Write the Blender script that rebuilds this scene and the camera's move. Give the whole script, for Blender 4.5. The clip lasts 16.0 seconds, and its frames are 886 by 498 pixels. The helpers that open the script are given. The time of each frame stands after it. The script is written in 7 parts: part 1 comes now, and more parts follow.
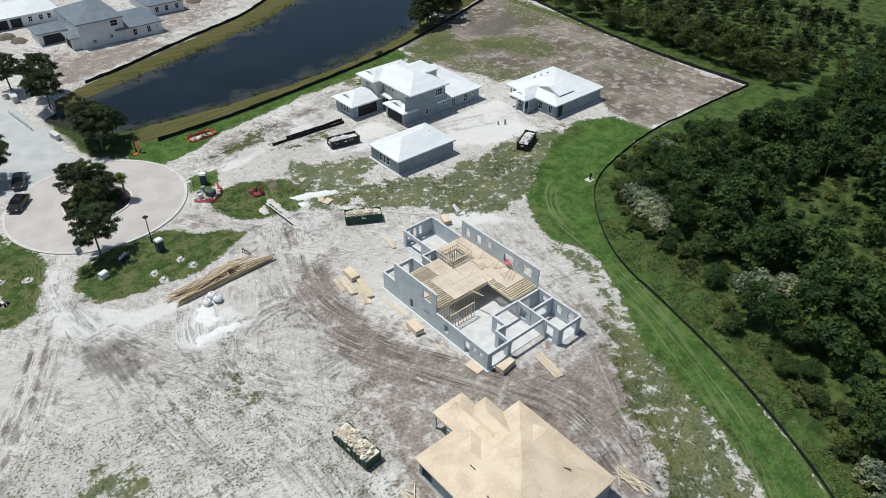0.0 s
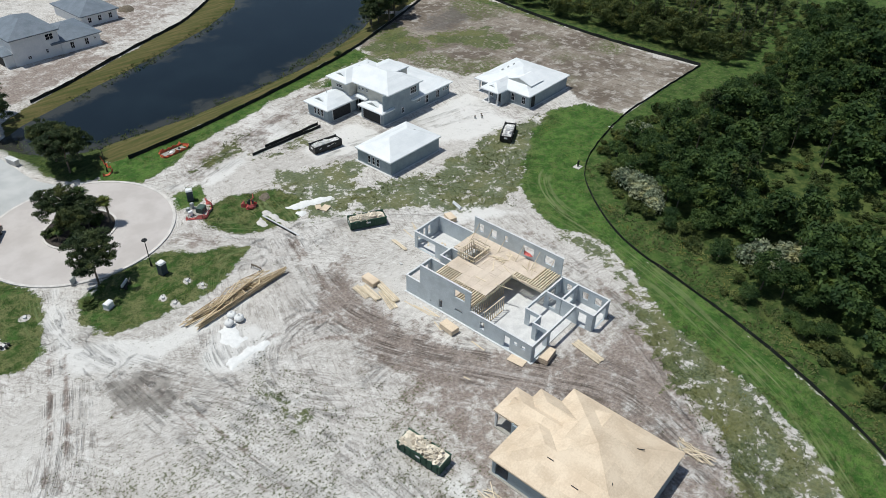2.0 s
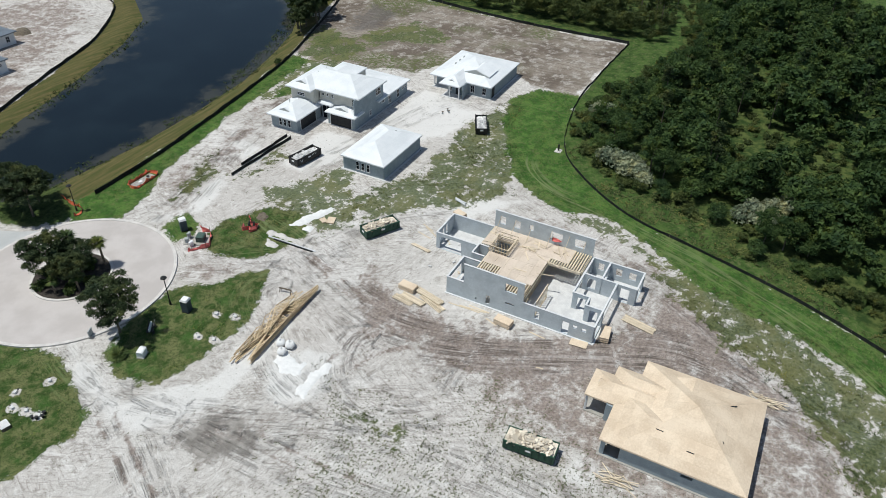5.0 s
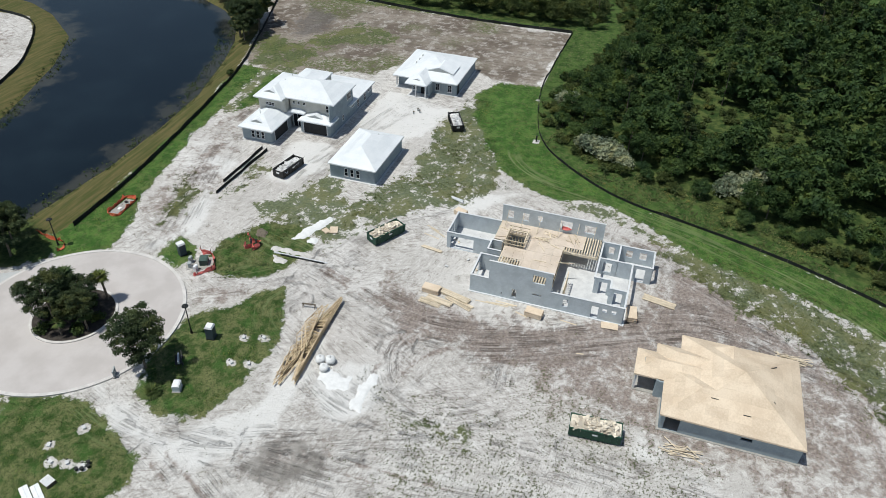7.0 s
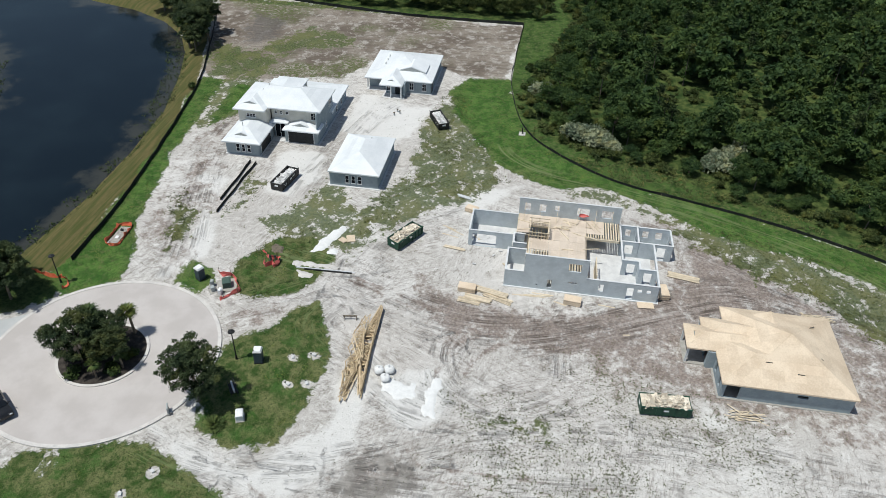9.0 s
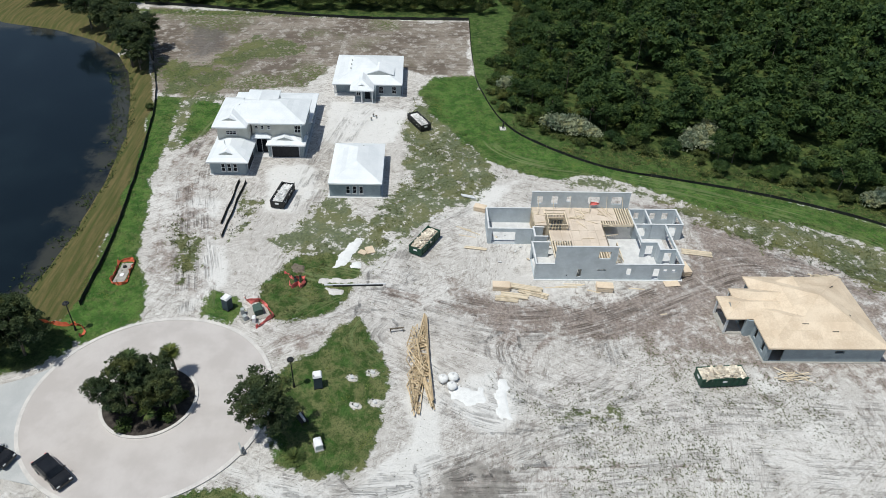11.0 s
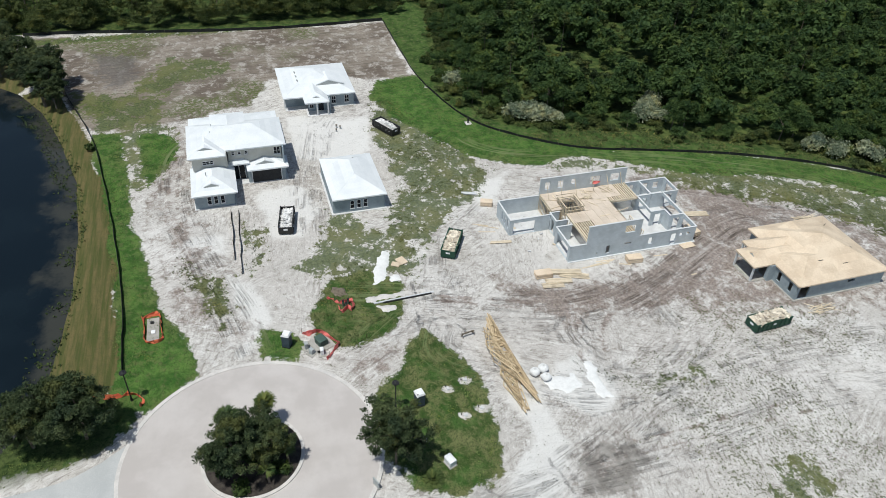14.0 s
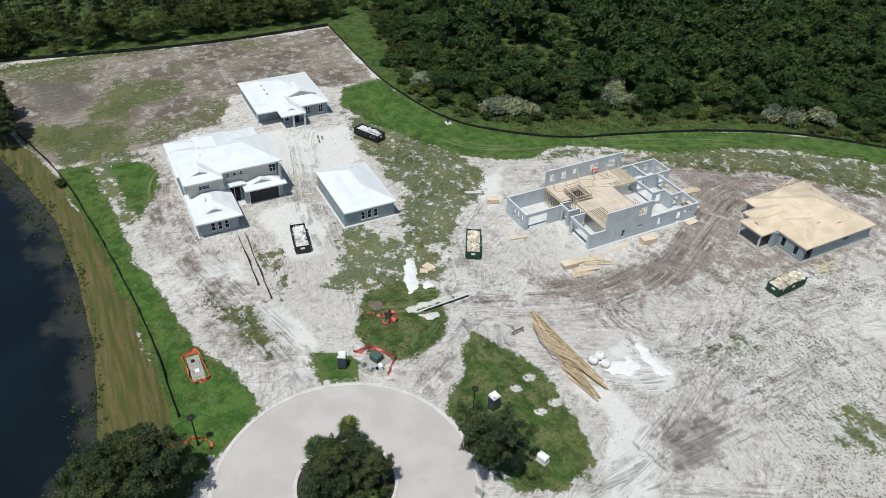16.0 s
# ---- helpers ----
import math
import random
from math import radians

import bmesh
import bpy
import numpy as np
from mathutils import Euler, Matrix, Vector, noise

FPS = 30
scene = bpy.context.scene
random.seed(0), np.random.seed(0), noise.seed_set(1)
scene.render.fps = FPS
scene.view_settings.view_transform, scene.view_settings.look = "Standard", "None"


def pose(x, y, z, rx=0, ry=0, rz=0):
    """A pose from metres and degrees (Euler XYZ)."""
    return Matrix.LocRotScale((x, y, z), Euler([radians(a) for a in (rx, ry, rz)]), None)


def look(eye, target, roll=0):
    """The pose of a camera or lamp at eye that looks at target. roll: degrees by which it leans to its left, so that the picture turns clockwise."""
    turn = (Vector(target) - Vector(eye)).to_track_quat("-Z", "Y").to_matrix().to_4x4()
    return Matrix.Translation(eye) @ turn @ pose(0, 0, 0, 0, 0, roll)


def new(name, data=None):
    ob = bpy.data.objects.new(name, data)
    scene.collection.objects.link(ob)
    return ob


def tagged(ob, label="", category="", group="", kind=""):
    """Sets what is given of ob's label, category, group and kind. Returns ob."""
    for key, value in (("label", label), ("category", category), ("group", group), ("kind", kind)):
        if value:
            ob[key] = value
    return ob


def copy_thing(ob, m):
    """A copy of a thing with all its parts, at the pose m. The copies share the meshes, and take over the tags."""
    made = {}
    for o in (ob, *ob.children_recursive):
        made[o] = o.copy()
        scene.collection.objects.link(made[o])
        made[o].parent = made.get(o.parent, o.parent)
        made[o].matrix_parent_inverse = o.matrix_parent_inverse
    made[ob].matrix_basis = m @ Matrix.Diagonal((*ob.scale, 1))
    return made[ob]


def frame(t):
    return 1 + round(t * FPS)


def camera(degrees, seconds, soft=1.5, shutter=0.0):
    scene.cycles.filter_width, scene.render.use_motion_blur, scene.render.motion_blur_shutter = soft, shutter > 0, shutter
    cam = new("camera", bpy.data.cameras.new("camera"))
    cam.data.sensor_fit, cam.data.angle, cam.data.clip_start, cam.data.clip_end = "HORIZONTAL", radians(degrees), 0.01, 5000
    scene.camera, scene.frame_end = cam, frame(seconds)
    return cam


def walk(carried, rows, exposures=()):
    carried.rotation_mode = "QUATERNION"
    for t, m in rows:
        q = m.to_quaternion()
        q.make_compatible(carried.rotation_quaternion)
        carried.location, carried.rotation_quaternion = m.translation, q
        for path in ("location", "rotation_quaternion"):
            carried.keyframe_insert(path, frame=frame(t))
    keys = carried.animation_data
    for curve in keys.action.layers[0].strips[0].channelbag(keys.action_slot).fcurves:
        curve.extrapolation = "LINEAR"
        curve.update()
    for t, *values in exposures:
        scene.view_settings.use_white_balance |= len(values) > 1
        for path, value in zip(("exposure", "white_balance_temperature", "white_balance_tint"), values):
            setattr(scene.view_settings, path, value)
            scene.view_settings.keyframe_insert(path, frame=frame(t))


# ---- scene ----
cam = camera(63.1, 16.0, 0.6)
METRES, EYE, TILT, LEAN, TURN = 133.89, 64.0, 0.0, 0.0, -41.7
ROWS = [
    (0.0, 0.0, 0.0, 0.0, 0.65, -36.51, -0.88),
    (0.5, -0.0271, 0.0015, 0.0, -1.48, -36.61, -0.9),
    (1.0, -0.0546, 0.0037, 0.0001, -3.57, -36.67, -0.96),
    (1.5, -0.0818, 0.0068, 0.0001, -5.68, -36.74, -1.0),
    (2.0, -0.1092, 0.011, 0.0001, -7.83, -36.8, -1.05),
    (2.5, -0.1364, 0.0162, 0.0002, -10.03, -36.86, -1.1),
    (3.0, -0.164, 0.0224, 0.0002, -12.38, -36.9, -1.17),
    (3.5, -0.1915, 0.0296, 0.0001, -14.39, -36.92, -1.22),
    (4.0, -0.2188, 0.0376, 0.0003, -16.4, -36.97, -1.26),
    (6.5, -0.351, 0.0918, 0.0011, -27.59, -37.06, -1.42),
    (7.0, -0.3787, 0.107, 0.0012, -30.08, -37.06, -1.5),
    (7.5, -0.4056, 0.1237, 0.0007, -32.25, -37.07, -1.52),
    (8.0, -0.4319, 0.1413, 0.0004, -34.51, -37.05, -1.58),
    (8.5, -0.4579, 0.1611, -0.0, -36.89, -37.07, -1.61),
    (9.0, -0.4836, 0.1823, -0.0002, -39.42, -37.08, -1.64),
    (11.5, -0.5983, 0.3074, 0.0014, -52.43, -37.18, -1.7),
    (12.0, -0.6174, 0.335, 0.0013, -55.39, -37.16, -1.73),
    (12.5, -0.6355, 0.3637, 0.0012, -58.08, -37.14, -1.76),
    (13.0, -0.6523, 0.3931, 0.0009, -60.7, -37.14, -1.79),
    (13.5, -0.6678, 0.4236, 0.001, -62.9, -37.13, -1.79),
    (14.0, -0.6819, 0.4542, 0.001, -65.1, -37.1, -1.74),
    (14.5, -0.6942, 0.4853, 0.0009, -67.38, -37.07, -1.68),
    (15.0, -0.705, 0.5168, 0.0008, -69.92, -37.05, -1.68),
    (15.5, -0.7145, 0.5492, 0.0006, -72.56, -37.04, -1.62),
    (16.0, -0.7225, 0.5821, 0.0008, -75.18, -37.04, -1.55),
]
walk(cam, [(t, pose(0, 0, EYE, TILT, LEAN, TURN) @ pose(METRES * x, METRES * y, METRES * z, 90 + pitch, roll, yaw)) for t, x, y, z, yaw, pitch, roll in ROWS], [(0.0, -0.2, 6500, 5), (16.0, -0.2, 6500, 5)])

# ---------------------------------------------------------------- light
SUN = Vector((-0.2, 0.31, 1.0)).normalized()
world = bpy.data.worlds.new("sky")
scene.world = world
world.use_nodes = True
_sky = world.node_tree.nodes.new("ShaderNodeTexSky")
_sky.sky_type, _sky.sun_disc = "NISHITA", False
_sky.sun_elevation, _sky.sun_rotation = math.asin(SUN.z), math.atan2(SUN.x, SUN.y)
world.node_tree.links.new(_sky.outputs[0], world.node_tree.nodes["Background"].inputs[0])
world.node_tree.nodes["Background"].inputs[1].default_value = 0.09
sun_data = bpy.data.lights.new("sun", "SUN")
sun_data.energy, sun_data.angle, sun_data.color = 4.2, radians(0.53), (1.0, 0.975, 0.945)
sun = new("sun", sun_data)
sun.matrix_world = look(SUN * 300, (0, 0, 0))
scene.view_settings.exposure = 0.0

# ---------------------------------------------------------------- node helpers


class Nodes:
    """A short way to write node materials."""

    def __init__(self, name, rough=0.8, metal=0.0, spec=0.3):
        self.mat = bpy.data.materials.new(name)
        self.mat.use_nodes = True
        self.tree = self.mat.node_tree
        self.bsdf = self.tree.nodes["Principled BSDF"]
        self.bsdf.inputs["Roughness"].default_value = rough
        self.bsdf.inputs["Metallic"].default_value = metal
        self.bsdf.inputs["Specular IOR Level"].default_value = spec
        geo = self.tree.nodes.new("ShaderNodeNewGeometry")
        self.pos, self.island = geo.outputs["Position"], geo.outputs["Random Per Island"]

    def put(self, socket, value):
        if isinstance(value, bpy.types.NodeSocket):
            self.tree.links.new(value, socket)
        elif isinstance(value, (tuple, list)) and len(value) == 3 and len(socket.default_value) == 4:
            socket.default_value = (*value, 1)
        else:
            socket.default_value = value

    def noise(self, scale, detail=4.0, rough=0.55, vec=None, out="Fac", bend=0.0):
        n = self.tree.nodes.new("ShaderNodeTexNoise")
        n.inputs["Scale"].default_value, n.inputs["Detail"].default_value, n.inputs["Roughness"].default_value = scale, detail, rough
        n.inputs["Distortion"].default_value = bend
        self.tree.links.new(vec or self.pos, n.inputs["Vector"])
        return n.outputs[out]

    def ramp(self, value, lo, hi):
        n = self.tree.nodes.new("ShaderNodeMapRange")
        n.interpolation_type = "SMOOTHSTEP"
        self.put(n.inputs[0], value)
        n.inputs[1].default_value, n.inputs[2].default_value = lo, hi
        return n.outputs[0]

    def math(self, op, a, b=0.0, c=0.0):
        n = self.tree.nodes.new("ShaderNodeMath")
        n.operation = op
        for s, v in zip(n.inputs, (a, b, c)):
            self.put(s, v)
        return n.outputs[0]

    def mix(self, fac, a, b, blend="MIX"):
        n = self.tree.nodes.new("ShaderNodeMix")
        n.data_type, n.blend_type = "RGBA", blend
        self.put(n.inputs[0], fac), self.put(n.inputs[6], a), self.put(n.inputs[7], b)
        return n.outputs[2]

    def scaled(self, vec, factors):
        n = self.tree.nodes.new("ShaderNodeVectorMath")
        n.operation = "MULTIPLY"
        self.put(n.inputs[0], vec)
        n.inputs[1].default_value = factors
        return n.outputs[0]

    def attribute(self, name):
        n = self.tree.nodes.new("ShaderNodeAttribute")
        n.attribute_name = name
        s = self.tree.nodes.new("ShaderNodeSeparateXYZ")
        self.tree.links.new(n.outputs["Vector"], s.inputs[0])
        return n.outputs["Vector"], s.outputs

    def own(self):
        return self.tree.nodes.new("ShaderNodeObjectInfo").outputs["Random"]

    def turned(self, degrees):
        n = self.tree.nodes.new("ShaderNodeVectorRotate")
        n.rotation_type = "Z_AXIS"
        n.inputs["Angle"].default_value = radians(degrees)
        self.tree.links.new(self.pos, n.inputs["Vector"])
        return n.outputs[0]

    def local(self):
        return self.tree.nodes.new("ShaderNodeTexCoord").outputs["Object"]

    def done(self, colour, bump=None, strength=0.4, distance=0.05, rough=None):
        self.put(self.bsdf.inputs["Base Color"], colour)
        if rough is not None:
            self.put(self.bsdf.inputs["Roughness"], rough)
        if bump is not None:
            n = self.tree.nodes.new("ShaderNodeBump")
            n.inputs["Strength"].default_value, n.inputs["Distance"].default_value = strength, distance
            self.put(n.inputs["Height"], bump)
            self.tree.links.new(n.outputs[0], self.bsdf.inputs["Normal"])
        return self.mat


def plain(name, a, b, scale=1.5, fine=12.0, rough=0.8, metal=0.0, spec=0.3, bump=0.3, island=0.0, own=0.0):
    """A surface that wanders between two colours at two scales."""
    k = Nodes(name, rough, metal, spec)
    big, small = k.noise(scale, 3), k.noise(fine, 3)
    c = k.mix(k.ramp(k.math("ADD", k.math("MULTIPLY", big, 0.6), k.math("MULTIPLY", small, 0.4)), 0.35, 0.65), a, b)
    if island:
        c = k.mix(island, c, k.mix(k.island, tuple(0.55 * v for v in a), tuple(min(1, 1.35 * v) for v in b)))
    if own:
        c = k.mix(own, c, k.mix(k.own(), tuple(0.55 * v for v in a), tuple(min(1, 1.35 * v) for v in b)))
    return k.done(c, small, bump, 0.03)


def block_wall(name, a, b, mortar, course=0.2, length=0.4, joint=0.3):
    k = Nodes(name, 0.9, 0, 0.15)
    s = k.tree.nodes.new("ShaderNodeSeparateXYZ")
    k.tree.links.new(k.pos, s.inputs[0])
    v = k.tree.nodes.new("ShaderNodeCombineXYZ")
    k.tree.links.new(k.math("ADD", s.outputs[0], s.outputs[1]), v.inputs[0])
    k.tree.links.new(s.outputs[2], v.inputs[1])
    n = k.tree.nodes.new("ShaderNodeTexBrick")
    k.tree.links.new(v.outputs[0], n.inputs["Vector"])
    n.inputs["Scale"].default_value = 1.0
    n.inputs["Brick Width"].default_value, n.inputs["Row Height"].default_value = length, course
    n.inputs["Mortar Size"].default_value = 0.012
    for key, col in (("Color1", a), ("Color2", b), ("Mortar", mortar)):
        n.inputs[key].default_value = (*col, 1)
    c = k.mix(k.ramp(k.noise(0.8, 5), 0.4, 0.7), n.outputs[0], tuple(0.8 * q for q in a))
    c = k.mix(0.35, c, k.mix(k.noise(9, 3), a, b))
    return k.done(c, n.outputs["Fac"], -joint, 0.01)


def leaf_mat(name, dark, light, trans=0.25):
    k = Nodes(name, 0.65, 0, 0.18)
    c = k.mix(k.ramp(k.island, 0, 1), dark, light)
    c = k.mix(k.math("MULTIPLY", k.own(), 0.4), c, tuple(0.6 * a + 0.2 * b for a, b in zip(light, dark)))
    patch = k.noise(0.22, 4, 0.6)
    c = k.mix(k.ramp(patch, 0.5, 0.7), c, (1.4 * light[0], 1.3 * light[1], 1.2 * light[2]))
    c = k.mix(k.math("MULTIPLY", k.ramp(patch, 0.48, 0.32), 0.7), c, tuple(0.6 * v for v in dark))
    hue = k.noise(0.37, 3, 0.6)
    c = k.mix(k.math("MULTIPLY", k.ramp(hue, 0.54, 0.68), 0.6), c, (1.5 * light[0] + 0.02, 1.25 * light[1] + 0.012, 0.9 * light[2]))
    c = k.mix(k.math("MULTIPLY", k.ramp(hue, 0.46, 0.34), 0.5), c, (0.75 * dark[0], 0.9 * dark[1], 1.5 * dark[2]))
    k.put(k.bsdf.inputs["Base Color"], c)
    t = k.tree.nodes.new("ShaderNodeBsdfTranslucent")
    k.put(t.inputs[0], c)
    m = k.tree.nodes.new("ShaderNodeMixShader")
    m.inputs[0].default_value = trans
    k.tree.links.new(k.bsdf.outputs[0], m.inputs[1])
    k.tree.links.new(t.outputs[0], m.inputs[2])
    k.tree.links.new(m.outputs[0], k.tree.nodes["Material Output"].inputs[0])
    return k.mat


M = {
    "block": block_wall("grey_block", (0.48, 0.53, 0.56), (0.55, 0.6, 0.63), (0.4, 0.44, 0.47)),
    "block_cap": plain("block_cap", (0.56, 0.58, 0.59), (0.68, 0.69, 0.69), 2, 14),
    "block_far": block_wall("painted_block", (0.295, 0.35, 0.38), (0.34, 0.395, 0.425), (0.26, 0.31, 0.34)),
    "stucco": plain("beige_sheathing", (0.5, 0.49, 0.44), (0.58, 0.57, 0.52), 0.8, 10),
    "white_wall": plain("white_render", (0.66, 0.68, 0.7), (0.76, 0.77, 0.78), 0.7, 9),
    "underlay": plain("white_roof_underlay", (0.665, 0.695, 0.715), (0.75, 0.772, 0.787), 0.5, 6, 0.6, own=0.12),
    "grey_roof": plain("grey_metal_roof", (0.13, 0.16, 0.19), (0.18, 0.21, 0.25), 0.6, 8, 0.5),
    "concrete": plain("concrete_slab", (0.52, 0.52, 0.52), (0.66, 0.66, 0.65), 0.8, 7),
    "kerb": plain("kerb_concrete", (0.5, 0.48, 0.46), (0.64, 0.61, 0.58), 0.8, 7),
    "ply": plain("plywood", (0.58, 0.46, 0.335), (0.72, 0.6, 0.46), 0.4, 5, 0.75, own=0.13),
    "deck": plain("floor_plywood", (0.54, 0.45, 0.36), (0.66, 0.565, 0.47), 0.5, 5, 0.75, own=0.1),
    "timber": plain("timber", (0.54, 0.445, 0.32), (0.7, 0.605, 0.46), 1.5, 15, 0.75, own=0.3),
    "truss_wood": plain("truss_timber", (0.4, 0.3, 0.18), (0.6, 0.48, 0.32), 1.5, 15, 0.75, own=0.5),
    # near-black colour carries the shade of openings that are not cut
    "dark": plain("painted_dark_inside", (0.02, 0.022, 0.025), (0.035, 0.037, 0.04), 2, 10, 0.7),
    "glass": plain("window_glass", (0.008, 0.01, 0.014), (0.016, 0.019, 0.024), 1, 4, 0.15, 0, 0.2, 0.0),
    "white": plain("white_plastic", (0.72, 0.73, 0.74), (0.82, 0.82, 0.82), 3, 14, 0.5),
    "black_steel": plain("black_steel", (0.012, 0.013, 0.014), (0.03, 0.03, 0.03), 2, 10, 0.45),
    "green_steel": plain("green_steel", (0.012, 0.05, 0.032), (0.02, 0.07, 0.045), 2, 10, 0.5),
    "fence": plain("black_silt_fabric", (0.008, 0.01, 0.01), (0.02, 0.024, 0.022), 1, 8, 0.8),
    "orange": plain("orange_mesh", (0.6, 0.1, 0.05), (0.75, 0.2, 0.1), 2, 14, 0.7),
    "red": plain("red_mesh", (0.6, 0.1, 0.1), (0.75, 0.22, 0.19), 2, 14, 0.7),
    "bark": plain("bark", (0.1, 0.08, 0.06), (0.2, 0.17, 0.13), 3, 20, 0.9, bump=0.6),
    "dull_sand": plain("dull_sand", (0.3, 0.29, 0.26), (0.4, 0.385, 0.36), 1.2, 9, 0.95),
    "mulch": plain("dark_mulch", (0.03, 0.025, 0.022), (0.07, 0.06, 0.05), 2, 20, 0.95, bump=0.8),
    "toilet": plain("grey_blue_plastic", (0.04, 0.06, 0.08), (0.06, 0.08, 0.1), 2, 10, 0.5),
    "debris": plain("scrap", (0.5, 0.42, 0.32), (0.7, 0.64, 0.54), 2, 10, 0.9, island=0.7),
    "pale_debris": plain("pale_scrap", (0.6, 0.59, 0.57), (0.78, 0.77, 0.75), 2, 10, 0.9, island=0.5),
    "leaf_oak": leaf_mat("oak_leaves", (0.028, 0.048, 0.019), (0.092, 0.125, 0.058), 0.34),
    "leaf_wood": leaf_mat("forest_leaves", (0.034, 0.07, 0.022), (0.084, 0.14, 0.045), 0.42),
    "leaf_pine": leaf_mat("pine_needles", (0.02, 0.04, 0.012), (0.06, 0.085, 0.03)),
    "leaf_scrub": leaf_mat("scrub_leaves", (0.035, 0.06, 0.015), (0.1, 0.125, 0.042)),
    "leaf_silver": leaf_mat("silver_leaves", (0.09, 0.13, 0.075), (0.3, 0.34, 0.23)),
    "leaf_mid": leaf_mat("bush_leaves", (0.02, 0.04, 0.01), (0.06, 0.09, 0.025), 0.2),
    "lawn": leaf_mat("grass_blades", (0.05, 0.1, 0.022), (0.14, 0.19, 0.06), 0.25),
    "tuft": leaf_mat("weed_leaves", (0.05, 0.07, 0.02), (0.14, 0.16, 0.06), 0.2),
    "powder": plain("white_powder", (0.66, 0.66, 0.65), (0.76, 0.76, 0.75), 1.5, 12, 0.9),
    "car_paint": plain("dark_car_paint", (0.012, 0.013, 0.015), (0.02, 0.021, 0.024), 1, 5, 0.25, 0.2, 0.6, 0.0),
    "grey_plastic": plain("grey_cabinet", (0.32, 0.35, 0.35), (0.42, 0.44, 0.44), 2, 10, 0.6),
    "green_box": plain("green_cabinet", (0.05, 0.09, 0.075), (0.08, 0.12, 0.1), 2, 10, 0.6),
    "pipe": plain("pale_pipe", (0.5, 0.52, 0.54), (0.6, 0.61, 0.62), 2, 10, 0.5),
    "soffit": plain("grey_gable_board", (0.34, 0.36, 0.35), (0.4, 0.42, 0.41), 2, 10),
    "leaf_palm": leaf_mat("palm_fronds", (0.03, 0.065, 0.018), (0.12, 0.16, 0.055)),
}

# ---------------------------------------------------------------- mesh helpers


def part(name, bm, material, parent=None, label=""):
    """Links a bmesh as one mesh object under a thing or a part."""
    me = bpy.data.meshes.new(name)
    bm.to_mesh(me)
    bm.free()
    me.materials.append(M[material] if isinstance(material, str) else material)
    ob = new(name, me)
    if parent:
        ob.parent = parent
    return tagged(ob, label) if label else ob


def thing(name, label, category, x=0.0, y=0.0, z=0.0, rz=0.0, group="", kind=""):
    ob = new(name)
    ob.empty_display_size = 0.2
    ob.matrix_basis = pose(x, y, z, 0, 0, rz)
    return tagged(ob, label, category, group, kind)


def thicken(bm, depth):
    bmesh.ops.recalc_face_normals(bm, faces=bm.faces)
    bm.normal_update()
    bmesh.ops.solidify(bm, geom=bm.faces[:], thickness=depth)


def box(bm, x0, x1, y0, y1, z0, z1, m=None):
    r = bmesh.ops.create_cube(bm, size=1, matrix=Matrix.Translation(((x0 + x1) / 2, (y0 + y1) / 2, (z0 + z1) / 2)) @ Matrix.Diagonal((x1 - x0, y1 - y0, z1 - z0, 1)))
    if m is not None:
        bmesh.ops.transform(bm, matrix=m, verts=r["verts"])
    return r["verts"]


def boxes(*rows):
    bm = bmesh.new()
    for r in rows:
        box(bm, *r)
    return bm


def rod(bm, a, b, r, r2=None, n=6):
    a, b = Vector(a), Vector(b)
    m = Matrix.Translation((a + b) / 2) @ (b - a).to_track_quat("Z", "Y").to_matrix().to_4x4()
    bmesh.ops.create_cone(bm, cap_ends=True, segments=n, radius1=r, radius2=r if r2 is None else r2, depth=(b - a).length, matrix=m)


def beam(bm, a, b, w=0.05, h=0.1):
    a, b = Vector(a), Vector(b)
    m = Matrix.Translation((a + b) / 2) @ (b - a).to_track_quat("X", "Z").to_matrix().to_4x4()
    bmesh.ops.create_cube(bm, size=1, matrix=m @ Matrix.Diagonal(((b - a).length, w, h, 1)))


def bulk(name, verts, quads, material, attrs=(), smooth=False):
    """A mesh object from arrays, for large meshes."""
    verts, quads = np.asarray(verts, np.float32), np.asarray(quads, np.int32)
    me = bpy.data.meshes.new(name)
    me.vertices.add(len(verts)), me.loops.add(quads.size), me.polygons.add(len(quads))
    me.vertices.foreach_set("co", verts.ravel())
    me.loops.foreach_set("vertex_index", quads.ravel())
    me.polygons.foreach_set("loop_start", np.arange(len(quads), dtype=np.int32) * quads.shape[1])
    if smooth:
        me.polygons.foreach_set("use_smooth", np.ones(len(quads), bool))
    for key, values in attrs:
        a = me.attributes.new(key, "FLOAT_VECTOR", "POINT")
        a.data.foreach_set("vector", np.asarray(values, np.float32).ravel())
    me.update(calc_edges=True)
    me.materials.append(M[material] if isinstance(material, str) else material)
    return me


# ---------------------------------------------------------------- plan
LAKE = [(27, 146), (31, 136), (36, 133), (45, 132), (56, 131.3), (70, 131.8), (86, 133.4), (103, 138), (114, 142), (123, 147), (131, 155), (137, 166), (141, 180), (158, 205), (166, 240),
        (126, 240), (118.3, 203), (113.4, 192.4), (102.6, 177.8), (87.9, 169.3), (73.4, 163.6), (61.9, 159.6), (52, 156.6), (44.2, 153.8), (33, 150)]
FENCE_BACK = [(155, 150), (154, 137), (151, 121), (148.7, 104.8), (147.6, 89), (147.9, 67)]
FENCE_EAST = [(147.9, 67), (128, 67.5), (112, 67.3), (98, 64.9), (90.5, 62.3), (85.5, 58.7), (79.2, 51.7), (75, 44.5), (71.7, 33.5), (68, 22.8), (63.7, 13.2), (58, 3.8), (48, -6.5), (36, -16)]
